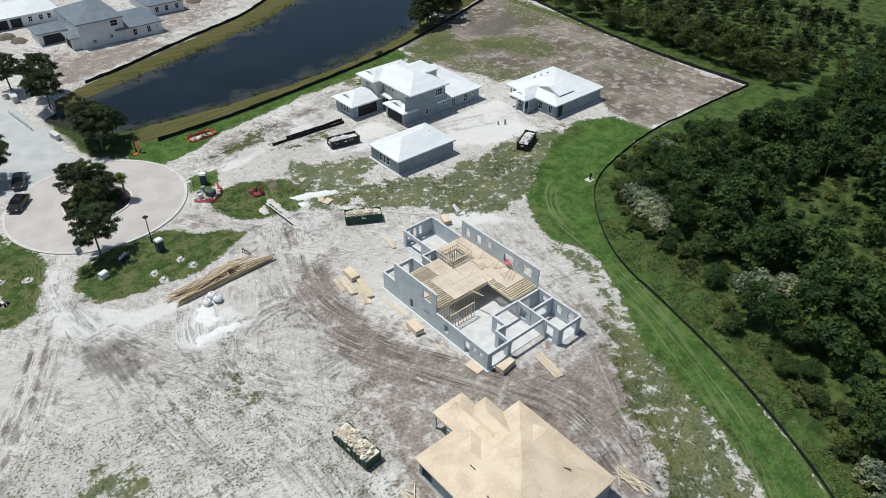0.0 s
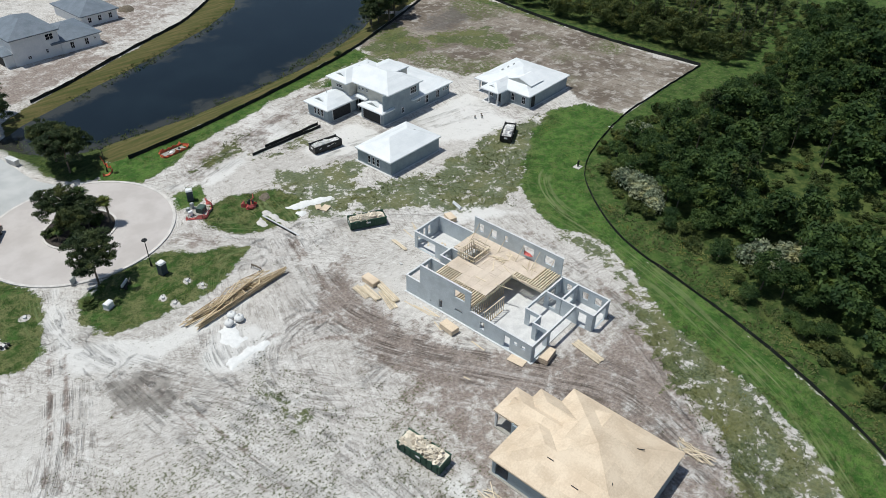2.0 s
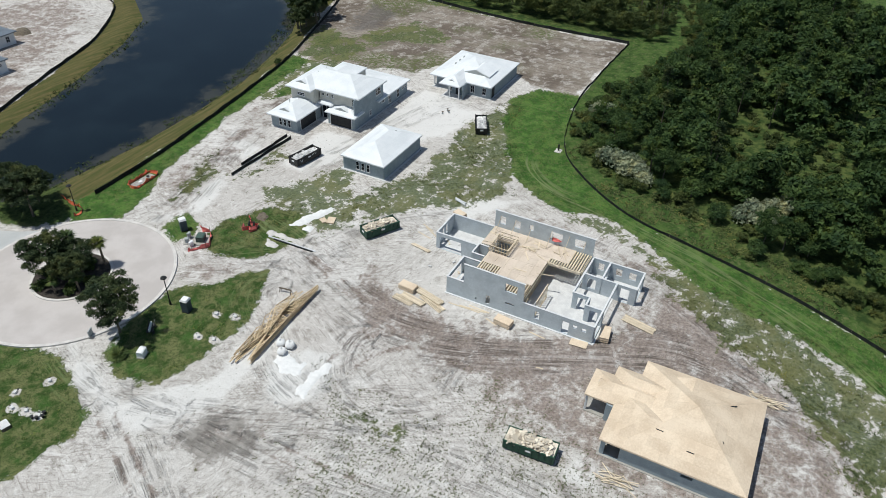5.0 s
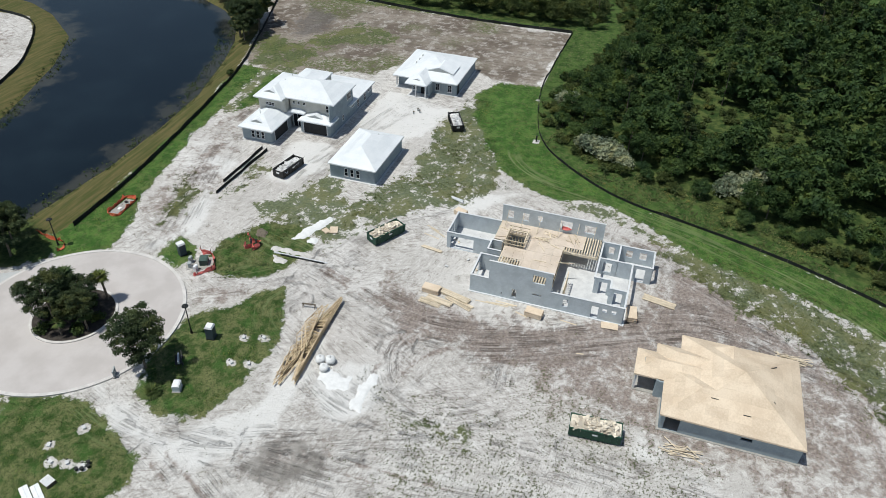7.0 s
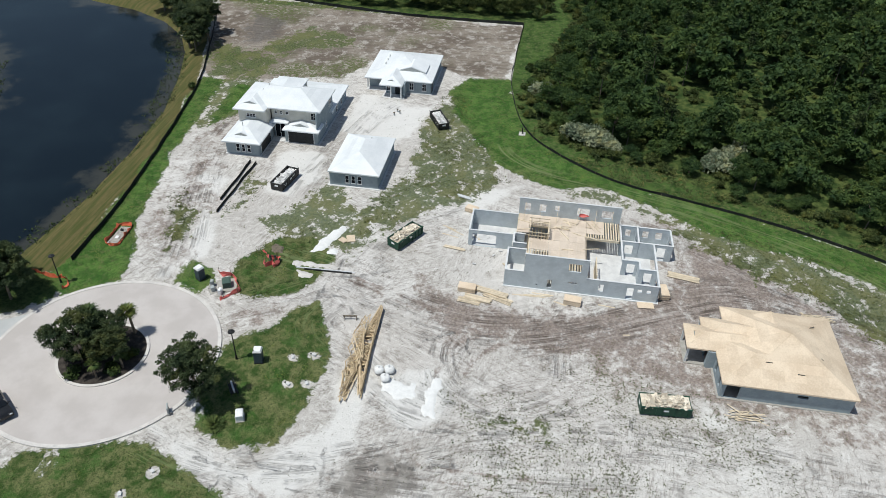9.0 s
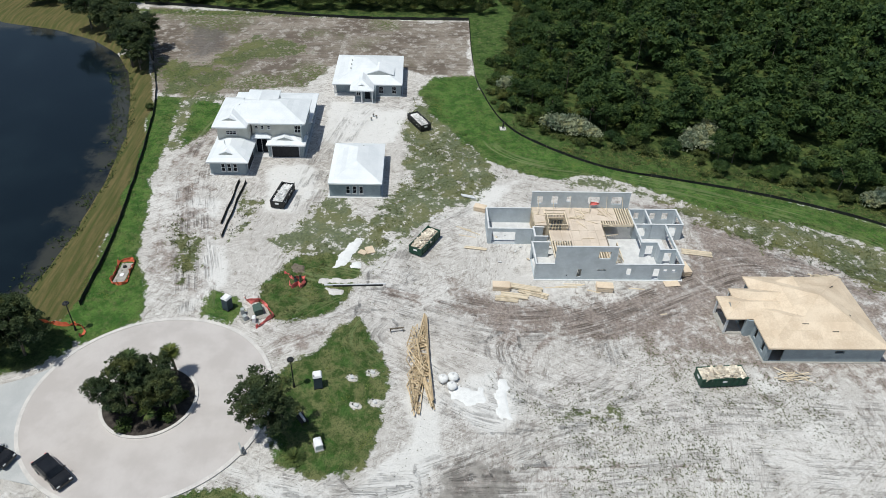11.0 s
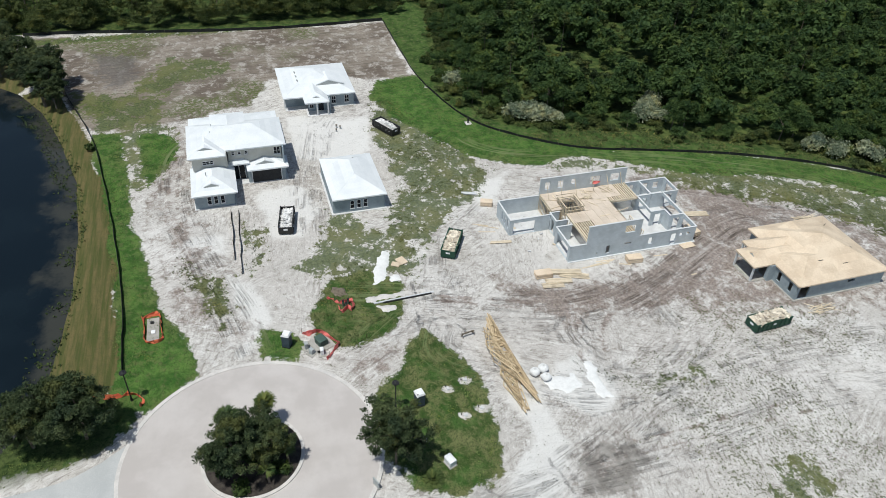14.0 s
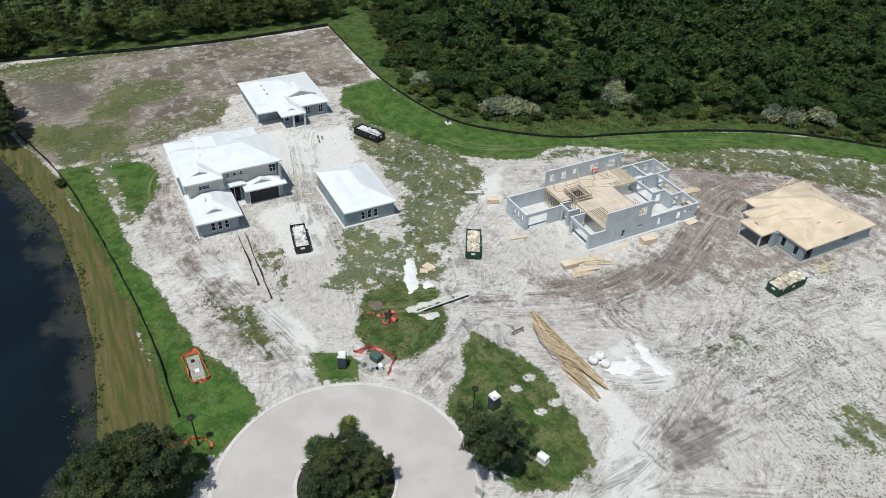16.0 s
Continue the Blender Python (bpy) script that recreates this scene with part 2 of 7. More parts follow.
FENCE_LAKE = [(144, 146), (124.5, 139), (116, 136.3), (100, 131.3), (82.6, 128), (69.4, 126), (56, 124.3), (45, 123.6), (39.2, 123.4)]
CDS, CDS_R, ISLE_R = Vector((23.1, 109.7)), 13.4, 5.0
LAWN_EAST = [(113.3, 67.9), (112.8, 76.2), (105.7, 79.4), (96.2, 76.9), (86.0, 72.0), (77.6, 67.0), (73.1, 60.9), (72.5, 56.0), (73.3, 50.7), (72.2, 45.4), (68.3, 39.5), (64.0, 33.3), (61.9, 27.6), (60.5, 21.7), (57.8, 16.9), (55.0, 11.7), (46, 1), (36, -10),
             (37, -17), (49, -7.5), (60, 6), (68, 20.5), (71.8, 30.0), (75, 40.6), (79, 49.5), (84.5, 56.2), (92, 61.6), (100.5, 65.2)]
LAWN_POND = [(101.4, 131.4), (101.0, 126.4), (87.8, 124.6), (79.2, 123.9), (70.3, 123.9), (59.8, 121.5), (51.6, 118.8), (45.5, 116.8), (38.9, 115.2), (36.4, 116.2), (32.5, 120.7), (33, 124), (39.3, 124.8), (50.8, 125.6), (71.0, 127.8), (94.7, 131.4)]
LAWN_PATCH = [(99.6, 123.0), (98.9, 119.0), (94, 117.2), (88.8, 118.1), (83.5, 119.5), (80.2, 121.4), (85, 123)]
LAWN_CIRCLE = [(36.8, 86.9), (29.3, 83.3), (24.4, 83.1), (19.7, 83.5), (14.7, 84.6), (12.5, 86.8), (12.6, 90.7), (15.5, 94.7), (19.4, 96.2), (24.3, 96.0), (28.1, 95.7), (31.1, 92.6), (34.6, 90.3)]
LAWN_WEST = [(8.8, 110.6), (10.1, 106.1), (11.6, 102.1), (11.0, 98.0), (9.5, 93.8), (7.0, 88.5), (3.6, 87.0), (-8, 90), (-14, 106), (-4, 114)]
LAWN_MID = [(50.3, 97.2), (50.6, 92.0), (47.1, 87.6), (41.3, 88.7), (37.9, 91.4), (36.2, 95.5), (35.6, 97.6), (38.2, 101.0), (43.6, 101.0)]
LAWN_NOOK = [(42.5, 106.8), (41.3, 103.7), (38.5, 101.9), (36.5, 104.1), (37.4, 108.0)]
LAWN_TREES = [(39.2, 134), (38.1, 129.3), (34.5, 123), (32.0, 121.8), (28.8, 125), (26.8, 129.2), (26.4, 146), (30, 146)]
LUSH = [LAWN_EAST, LAWN_POND, LAWN_PATCH, LAWN_CIRCLE, LAWN_WEST, LAWN_MID, LAWN_NOOK, LAWN_TREES]
WEEDS_MID = [(66.6, 94.4), (65.1, 91.2), (58.3, 86.8), (54.5, 82.1), (47.6, 85.6), (49.4, 92.5), (50.4, 98.7), (54.7, 100.8), (60.2, 97.6)]
WEEDS_BELT = [(82.5, 81.5), (86, 78), (80.5, 72), (77.8, 68.0), (72.4, 64), (66.0, 69.9), (62.4, 74.0), (54.5, 82.1), (58.3, 87), (66.2, 84.2), (72, 82.4)]
WEEDS_EAST = [(65.5, 34), (63.5, 27.6), (62, 21.7), (59, 16), (54.6, 7.7), (41, -6), (31, 0), (37.5, 12), (46, 18), (51, 24), (57, 31.5), (63, 38.9)]
WEEDS = [WEEDS_MID, WEEDS_BELT, WEEDS_EAST,
         [(66.5, 107.6), (64.6, 103.8), (56.5, 104.4), (53.8, 107.0), (55, 108.3), (60, 107.6)], [(57.0, 116.9), (55.7, 114.2), (47.8, 110.0), (44.7, 111.6), (48.8, 114.4)],
         [(104.8, 80.2), (103.0, 76.1), (91.8, 71.4), (79.6, 68.1), (72.4, 66.3), (80.5, 79.8), (86.2, 82.8)], [(56.3, 117.8), (62, 117.4), (52.8, 110.6), (45.7, 110.3), (46.6, 113.6)],
         [(134.2, 118.0), (130.6, 104), (123.3, 104.3), (119.9, 114.7), (115.1, 118.0), (116.9, 125.5), (126.2, 123.6)], [(121.0, 137.3), (116.5, 118.0), (99.5, 119.0), (102.5, 131.2)],
         [(20.7, 61.2), (23.6, 60.1), (21.6, 53.1), (19.0, 55.1)], [(21.6, 67.6), (23.2, 62.6), (21.7, 56.3), (19.3, 56.9), (19.8, 62.0)], [(6.8, 56.7), (7.8, 52.3), (3.4, 51.3), (1.6, 55.0), (3.6, 58.5)],
         [(103, 131), (101, 117), (86, 117.5), (79, 122.4), (80, 124.4), (88, 126.5)], [(70.4, 60), (69, 50), (64.5, 38), (66, 36), (72, 45), (73, 55)]]
BROWN = [[(146, 67.5), (112, 68), (114, 80), (119, 84), (119, 98), (108, 103), (104, 114), (100, 124), (102, 133), (122, 139), (143, 146), (153, 148), (150, 120)]]
MUD_BEND = [(40.8, 76.7), (44.9, 74.7), (41.4, 66.3), (40.4, 58.6), (41.5, 51.3), (42.7, 43.7), (45.4, 37.2), (51.2, 31.6), (57.6, 31.8), (55.2, 25.4), (48.0, 25.5), (44.4, 33), (41.0, 37), (36.4, 42), (34.0, 49), (32.4, 54.5), (31.9, 58.8), (34.0, 61.1), (34.2, 66.1), (31.1, 68.9), (35.9, 70.9)]
MUD_YARD = [(46.8, 44.0), (50, 38), (56, 38), (61, 35), (57, 27), (48.6, 26), (44, 31), (37.5, 41.2), (36.5, 47.5), (33.9, 56.2), (34.3, 64.5), (37.8, 71.1), (40.4, 69.2), (39, 58.3), (42, 50)]
PUDDLE = [(9.0, 78.0), (13.0, 77.4), (15.2, 74.0), (15.0, 70.2), (11.4, 68.4), (8.8, 71.9), (7.6, 75.3)]
MUD = [MUD_BEND, MUD_YARD, PUDDLE, [(33.7, 97.6), (35.6, 92.6), (34.2, 91.0), (32.1, 92.8), (31.9, 95.6)],
       [(33, 158), (50, 163), (62, 168), (60, 174), (44, 175), (36, 170)], [(141.0, 134.1), (139.1, 125.2), (125, 123.0), (121.0, 128.8), (129.9, 133.2)]]
WHITE = [[(27.4, 38), (27.4, 36), (25.4, 35.8), (25.2, 38)], [(23.2, 75.7), (27.2, 72.8), (27.9, 68.4), (20.8, 68.0), (18.8, 71.2), (20.1, 73.9)],
         [(62.5, 116.2), (65.3, 114.9), (64.4, 109.9), (59.8, 110.2), (59.9, 114.3)], [(38, 110), (44, 107.6), (54, 110), (50, 108), (44, 105.6)],
         [(74, 104), (77, 98), (66, 96), (61, 99), (62, 103)], [(84, 84), (97, 82), (100, 96), (84, 97), (80, 88)],
         [(30, 78), (24, 80), (17, 81), (10, 86), (12.6, 96), (14, 99), (9, 92), (8, 82), (16, 77), (24, 76)], [(66, 66), (62, 71), (68, 70), (72, 62)]]
DRY = [[(36, 124), (60, 125.5), (82, 128.5), (100, 132), (116, 137), (126, 141), (121, 147), (103, 138.5), (86, 133.6), (70, 132), (45, 132.2), (34, 133)],
       [(28, 146), (44, 152), (57, 156), (73, 162), (90, 169), (105, 178), (116, 192), (121, 203), (128, 240), (112, 240), (108.4, 204), (107.8, 195), (99.3, 185.7), (85.3, 176), (72, 170.5), (56, 164), (42, 158.5), (30, 153)],
       [(123, 148), (131, 156), (137, 166), (141, 180), (158, 205), (175, 205), (160, 165), (150, 152), (140, 146), (128, 142)]]
DIRT = [[(24, 34), (30, 50), (40, 54), (52, 40), (61, 38), (64, 46), (66, 58), (68, 58), (66, 42), (60, 28), (46, 8), (36, 0), (26, 10)], [(30, 160), (60, 170), (98, 188), (107, 212), (80, 216), (62, 180), (44, 178), (34, 184)],
        [(102, 118), (84, 121.5), (62, 119.5), (47, 116), (42, 109), (56, 110.5), (72, 114.5), (102, 114.6)]]
TRACKS = [[(45.5, 98), (42.4, 87), (39.5, 79.3), (36.7, 72.2), (35.6, 64.4), (38.1, 55.2), (43.2, 44.7), (46, 38.9), (48.4, 30.1), (44, 14)],
          [(13, 101), (10.3, 92.2), (10.5, 83.1), (14.2, 73.2), (18.9, 61.9), (21.3, 49.8), (21.5, 37.9), (20, 20)],
          [(12.5, 100), (9.7, 88.1), (2.5, 73.4), (-4, 65), (-16, 54)],
          [(11, 90), (11.8, 78), (11.9, 65.5), (13.3, 53.8), (14.1, 44), (12, 20)],
          [(41, 82), (33, 86), (27, 79), (22, 72), (20, 60), (22, 48)],
          [(64.5, 64), (64.5, 50), (61.5, 38), (54, 26), (44, 12), (34, 2)],
          [(33, 99), (38, 92), (47, 82), (56, 79), (62, 73)],
          [(36, 108), (46, 110), (56, 113), (74, 117), (90, 116), (98, 110)],
          [(58, 98), (72, 96.5), (84, 94), (98, 90), (104, 82)],
          [(34, 55), (28, 55), (24, 60), (26, 67), (32, 69), (36, 66)],
          [(88, 68), (82, 66), (77, 60), (75, 52), (72, 42), (67, 30), (60, 16), (48, 2)]]

# ---------------------------------------------------------------- ground


def lattice_noise(x, y, scale, seed=0, octaves=4):
    """Smooth noise in 0..1 on arrays."""
    total, weight = np.zeros_like(x), 0.0
    for o in range(octaves):
        u, v = x / scale * 2 ** o + 17.3 * o + seed, y / scale * 2 ** o - 9.1 * o + seed * 1.7
        iu, iv = np.floor(u), np.floor(v)
        fu, fv = u - iu, v - iv
        fu, fv = fu * fu * (3 - 2 * fu), fv * fv * (3 - 2 * fv)
        h = lambda a, b: np.modf(np.abs(np.sin(a * 127.1 + b * 311.7 + seed * 13.7) * 43758.5453))[0]
        total += 0.5 ** o * ((h(iu, iv) * (1 - fu) + h(iu + 1, iv) * fu) * (1 - fv) + (h(iu, iv + 1) * (1 - fu) + h(iu + 1, iv + 1) * fu) * fv)
        weight += 0.5 ** o
    return total / weight


def to_line(x, y, pts):
    """Distance to a line of points, signed side distance and way along it."""
    best, side, along, run = np.full(x.shape, 1e9), np.zeros_like(x), np.zeros_like(x), 0.0
    for (ax, ay), (bx, by) in zip(pts, pts[1:]):
        dx, dy = bx - ax, by - ay
        n = math.hypot(dx, dy)
        s = np.clip(((x - ax) * dx + (y - ay) * dy) / n ** 2, 0, 1)
        d = np.hypot(x - ax - s * dx, y - ay - s * dy)
        k = d < best
        best = np.where(k, d, best)
        side = np.where(k, ((x - ax) * dy - (y - ay) * dx) / n, side)
        along = np.where(k, run + s * n, along)
        run += n
    return best, side, along


def inside(x, y, poly):
    """Signed distance to a polygon, positive inside."""
    d = to_line(x, y, poly + poly[:1])[0]
    c = np.zeros(x.shape, bool)
    for (ax, ay), (bx, by) in zip(poly, poly[1:] + poly[:1]):
        if ay != by:
            c ^= ((ay > y) != (by > y)) & (x < (bx - ax) * (y - ay) / (by - ay) + ax)
    return np.where(c, d, -d)


def smooth_line(pts, step=1.5):
    """Rounds a line of points (Catmull-Rom)."""
    p = [Vector(q) for q in pts]
    p = [2 * p[0] - p[1]] + p + [2 * p[-1] - p[-2]]
    out = []
    for a, b, c, d in zip(p, p[1:], p[2:], p[3:]):
        n = max(1, round((c - b).length / step))
        for i in range(n):
            t = i / n
            out.append(tuple(0.5 * (2 * b + (c - a) * t + (2 * a - 5 * b + 4 * c - d) * t * t + (3 * b - a - 3 * c + d) * t ** 3)))
    return out + [tuple(p[-2])]


def zone(x, y, polys, soft, wobble, seed):
    w = (lattice_noise(x, y, 6.0, seed) - 0.5) * wobble
    r = np.zeros_like(x)
    for poly in polys:
        r = np.maximum(r, np.clip((inside(x, y, poly) + w) / soft + 0.5, 0, 1))
    return r


def ground_height(x, y):
    x, y = np.asarray(x, float), np.asarray(y, float)
    d = inside(x, y, LAKE)
    return -1.6 * np.clip((d + 3.0) / 6.0, 0, 1)


def build_ground():
    axis = lambda lo, a, b, hi: np.concatenate([-np.geomspace(3000, -lo, 10)[:-1] if lo < 0 else [], np.arange(lo, a, 1.2), np.arange(a, b, 0.42), np.arange(b, hi, 1.2), np.geomspace(hi, 3000, 12)])
    xs, ys = axis(-60, -22, 108, 262), axis(-90, 18, 132, 262)
    gx, gy = np.meshgrid(xs, ys)
    x, y = gx.ravel(), gy.ravel()
    lush, weeds, brown = zone(x, y, LUSH, 2.0, 2.6, 1), zone(x, y, WEEDS, 4, 5, 2), zone(x, y, BROWN, 3, 5, 3)
    woods = np.clip((inside(x, y, WOODS) + 3) / 3 + 0.5, 0, 1)
    outer = FENCE_EAST + [(20, -40), (20, -140), (290, -140), (290, 240), (160, 240), (156, 150), (149, 105), (148.5, 67)]
    rough = np.clip(inside(x, y, outer) / 0.8 + 0.5, 0, 1)
    back = np.clip(inside(x, y, [(157, 150), (151, 105), (150, 67), (290, 60), (290, 240), (160, 240)]) / 3 + 0.5, 0, 1)
    woods = np.maximum(woods, back)
    east = smooth_line(FENCE_EAST)
    speck = zone(x, y, [[(26, 70), (24, 50), (14, 44), (-2, 40), (-10, 60), (2, 72), (10, 62), (17, 66)], [(20, 48), (30, 56), (34, 50), (26, 30), (16, 30)]], 5, 5, 8)
    mud, white, dry = np.maximum(zone(x, y, MUD, 4, 4, 4), 0.8 * zone(x, y, DIRT, 9, 8, 7)), zone(x, y, WHITE, 4, 4, 5), zone(x, y, DRY, 1.5, 2, 6)
    fd, fside, _ = to_line(x, y, east)
    white = np.maximum(white, 1.35 * np.clip(1 - np.abs(fd - 0.5) / 0.45, 0, 1) * (fside > 0) * np.clip(4 * lattice_noise(x, y, 7, 5) - 1.7, 0, 1) * (x < 110))
    lush = np.maximum(lush, 0.62 * np.clip(1.3 - np.abs(x - 150) / 3, 0, 1) * (y > 67))
    for px, py in STUBS:
        lush = np.minimum(lush, np.clip(np.hypot((x - px) * 1.1, y - py) / 0.8 - 0.45, 0, 1))
    lush = np.where(np.hypot((x - 7.3) / 1.6, (y - 107.2) / 0.9) < 1.2, lush * 0.5, lush)
    for line in RUTS:
        d = to_line(x, y, smooth_line(line, 0.6))[0]
        mud = np.maximum(mud, np.clip(1.4 - d / 0.4, 0, 1.1) * np.clip(1.7 * lattice_noise(x, y, 3, 3) - 0.2, 0, 1))
    vivid = np.clip((zone(x, y, LUSH[:3] + LUSH[6:7], 6, 6, 1) - 0.1) * 1.3, 0, 1)
    flow = np.zeros((len(x), 3))
    for n, line in enumerate(TRACKS):
        d, side, along = to_line(x, y, smooth_line(line))
        s = np.clip(1.15 - d / (5.5 if n < 1 else 3.6), 0, 1) * np.clip(along / 5, 0, 1)
        if n == 10:
            s *= 0.5
        k = s > flow[:, 2]
        flow[k] = np.stack([side, along + 40 * n, s], 1)[k]
    z = ground_height(x, y) + (lattice_noise(x, y, 3.0, 9) - 0.5) * 0.08
    off = np.hypot(x - CDS.x, y - CDS.y) < CDS_R + 1.5
    z = np.where(off, -0.12, z)
    z = np.where((x > 13.5) & (x < 29) & (y > 118) & (y < 175), -0.12 + np.minimum(0, ground_height(x, y)), z)
    nx, ny = len(xs), len(ys)
    i = (np.arange(ny - 1)[:, None] * nx + np.arange(nx - 1)[None, :]).ravel()
    me = bulk("ground", np.stack([x, y, z], 1), np.stack([i, i + 1, i + nx + 1, i + nx], 1), ground_material(),
              (("zone_a", np.stack([lush, weeds, brown], 1)), ("zone_b", np.stack([mud, white, dry], 1)), ("flow", flow), ("zone_c", np.stack([rough, woods, speck], 1)), ("zone_d", np.stack([vivid, zone(x, y, [PUDDLE], 3, 3, 4), zone(x, y, [LAWN_TREES], 2, 2, 4)], 1))), True)
    tagged(new("ground", me), "pale sandy building ground with grass strips and tyre tracks", "ground", kind="structure")


def ground_material():
    k = Nodes("sandy_ground", 0.95, 0, 0.1)
    add, mul, sub = (lambda a, b: k.math("ADD", a, b)), (lambda a, b: k.math("MULTIPLY", a, b)), (lambda a, b: k.math("SUBTRACT", a, b))
    _, (lush, weeds, brown) = k.attribute("zone_a")
    _, (mud, white, dry) = k.attribute("zone_b")
    flow, (_, _, pull) = k.attribute("flow")
    _, (rough, woods, speck) = k.attribute("zone_c")
    n05, n2, n9, n30 = k.noise(0.09, 4), k.noise(0.5, 5, 0.6), k.noise(2.4, 5, 0.65), k.noise(8, 4, 0.7)
    frac = k.noise(0.45, 9, 0.72)
    frac2 = k.noise(1.3, 7, 0.72, k.scaled(k.pos, (1, 1, 1)), bend=0.6)
    swirl = k.noise(0.6, 7, 0.68, bend=2.2)
    sand = k.mix(k.ramp(n05, 0.35, 0.65), (0.5, 0.475, 0.445), (0.66, 0.638, 0.61))
    sand = k.mix(mul(k.ramp(k.noise(0.045, 5, 0.6), 0.46, 0.6), 0.42), sand, (0.4, 0.362, 0.33))
    sand = k.mix(mul(k.ramp(frac, 0.5, 0.66), 0.6), sand, (0.33, 0.3, 0.272))
    # scuffs left by machines, each stretch lying its own way
    for turn, wide, place in ((24, 1.7, 0.0), (103, 2.1, 37.0), (152, 1.5, 91.0)):
        scuff = k.noise(1.0, 6, 0.7, k.scaled(k.turned(turn), (wide, wide * 0.2, 0)), bend=1.7)
        where = k.ramp(k.noise(0.055, 3, 0.5, k.scaled(k.turned(place), (1, 1, 0))), 0.42, 0.56)
        sand = k.mix(mul(mul(k.ramp(scuff, 0.52, 0.61), where), 0.62), sand, (0.25, 0.222, 0.2))
        sand = k.mix(mul(mul(k.ramp(scuff, 0.45, 0.36), where), 0.5), sand, (0.74, 0.728, 0.705))
    sand = k.mix(mul(k.ramp(swirl, 0.55, 0.66), 0.35), sand, (0.26, 0.234, 0.212))
    sand = k.mix(mul(k.ramp(swirl, 0.46, 0.36), 0.45), sand, (0.74, 0.728, 0.705))
    sand = k.mix(mul(k.ramp(n30, 0.55, 0.66), 0.5), sand, (0.22, 0.2, 0.18))
    sand = k.mix(mul(k.ramp(n30, 0.44, 0.34), 0.4), sand, (0.76, 0.75, 0.73))
    sand = k.mix(mul(k.ramp(add(white, mul(frac, 0.9)), 0.75, 1.1), 0.8), sand, (0.7, 0.688, 0.665))
    # mud and wheel ruts
    wet = k.ramp(add(mud, add(mul(sub(frac, 0.5), 3.0), mul(sub(swirl, 0.5), 1.2))), 0.3, 1.0)
    sand = k.mix(mul(wet, 0.8), sand, k.mix(k.ramp(n9, 0.36, 0.64), (0.13, 0.096, 0.08), (0.3, 0.24, 0.208)))
    streak = k.noise(1.0, 4, 0.65, k.scaled(flow, (1.5, 0.06, 0.0)), bend=0.3)
    fine = k.noise(1.0, 4, 0.65, k.scaled(flow, (5.5, 0.16, 0.0)), bend=0.3)
    breaks = k.ramp(k.noise(0.3, 6, 0.7), 0.42, 0.58)
    rut = mul(mul(k.ramp(pull, 0.0, 0.6), breaks), k.ramp(add(mul(streak, 0.5), mul(fine, 0.5)), 0.47, 0.6))
    sand = k.mix(mul(rut, add(0.34, mul(mud, 0.4))), sand, k.mix(k.ramp(mud, 0.2, 0.8), (0.2, 0.175, 0.155), (0.11, 0.092, 0.08)))
    pale = mul(k.ramp(pull, 0.1, 0.7), k.ramp(streak, 0.48, 0.3))
    sand = k.mix(mul(pale, 0.3), sand, (0.6, 0.585, 0.565))
    puddle = k.ramp(add(k.attribute("zone_d")[1][1], mul(sub(frac, 0.5), 2.0)), 0.35, 0.85)
    sand = k.mix(mul(mul(puddle, k.ramp(frac, 0.36, 0.52)), 0.8), sand, k.mix(k.ramp(n2, 0.4, 0.6), (0.2, 0.19, 0.175), (0.34, 0.325, 0.3)))
    # small weeds dotted over the sand
    dots = k.ramp(add(mul(k.noise(3.2, 3, 0.6), 0.8), add(mul(frac, 0.42), mul(speck, 0.085))), 0.74, 0.775)
    sand = k.mix(mul(dots, 0.85), sand, (0.105, 0.115, 0.06))
    # brown field
    field = k.mix(k.ramp(n05, 0.38, 0.6), (0.15, 0.122, 0.1), (0.28, 0.243, 0.205))
    drag = k.noise(1.0, 5, 0.65, k.scaled(k.turned(-4), (1.2, 0.1, 0)), bend=0.4)
    field = k.mix(mul(k.ramp(drag, 0.5, 0.6), 0.5), field, (0.1, 0.085, 0.068))
    field = k.mix(k.ramp(frac, 0.49, 0.62), field, (0.4, 0.37, 0.335))
    field = k.mix(mul(k.ramp(n9, 0.48, 0.7), 0.6), field, (0.11, 0.095, 0.07))
    field = k.mix(mul(k.ramp(k.noise(0.05, 3), 0.5, 0.66), k.ramp(frac2, 0.42, 0.56)), field, (0.1, 0.12, 0.045))
    field = k.mix(mul(wet, 0.7), field, (0.1, 0.09, 0.085))
    c = k.mix(k.ramp(add(brown, mul(sub(frac, 0.5), 1.6)), 0.35, 0.65), sand, field)
    # weeds, lawn, dry bank
    vivid = k.attribute("zone_d")[1][0]
    bright = k.mix(k.ramp(frac, 0.42, 0.58), (0.04, 0.108, 0.02), (0.1, 0.185, 0.042))
    bright = k.mix(mul(k.ramp(n9, 0.5, 0.66), 0.6), bright, (0.03, 0.07, 0.014))
    tired = k.mix(k.ramp(frac, 0.42, 0.58), (0.038, 0.078, 0.018), (0.165, 0.175, 0.075))
    tired = k.mix(mul(k.ramp(n9, 0.5, 0.64), 0.7), tired, (0.03, 0.058, 0.014))
    tired = k.mix(mul(k.ramp(k.noise(0.3, 5, 0.6), 0.5, 0.66), 0.7), tired, (0.05, 0.125, 0.026))
    green = k.mix(vivid, tired, bright)
    green = k.mix(mul(k.ramp(frac2, 0.48, 0.64), 0.6), green, (0.13, 0.135, 0.06))
    green = k.mix(mul(k.ramp(n30, 0.5, 0.62), 0.75), green, (0.018, 0.036, 0.01))
    green = k.mix(mul(k.ramp(n30, 0.44, 0.32), 0.4), green, (0.16, 0.17, 0.085))
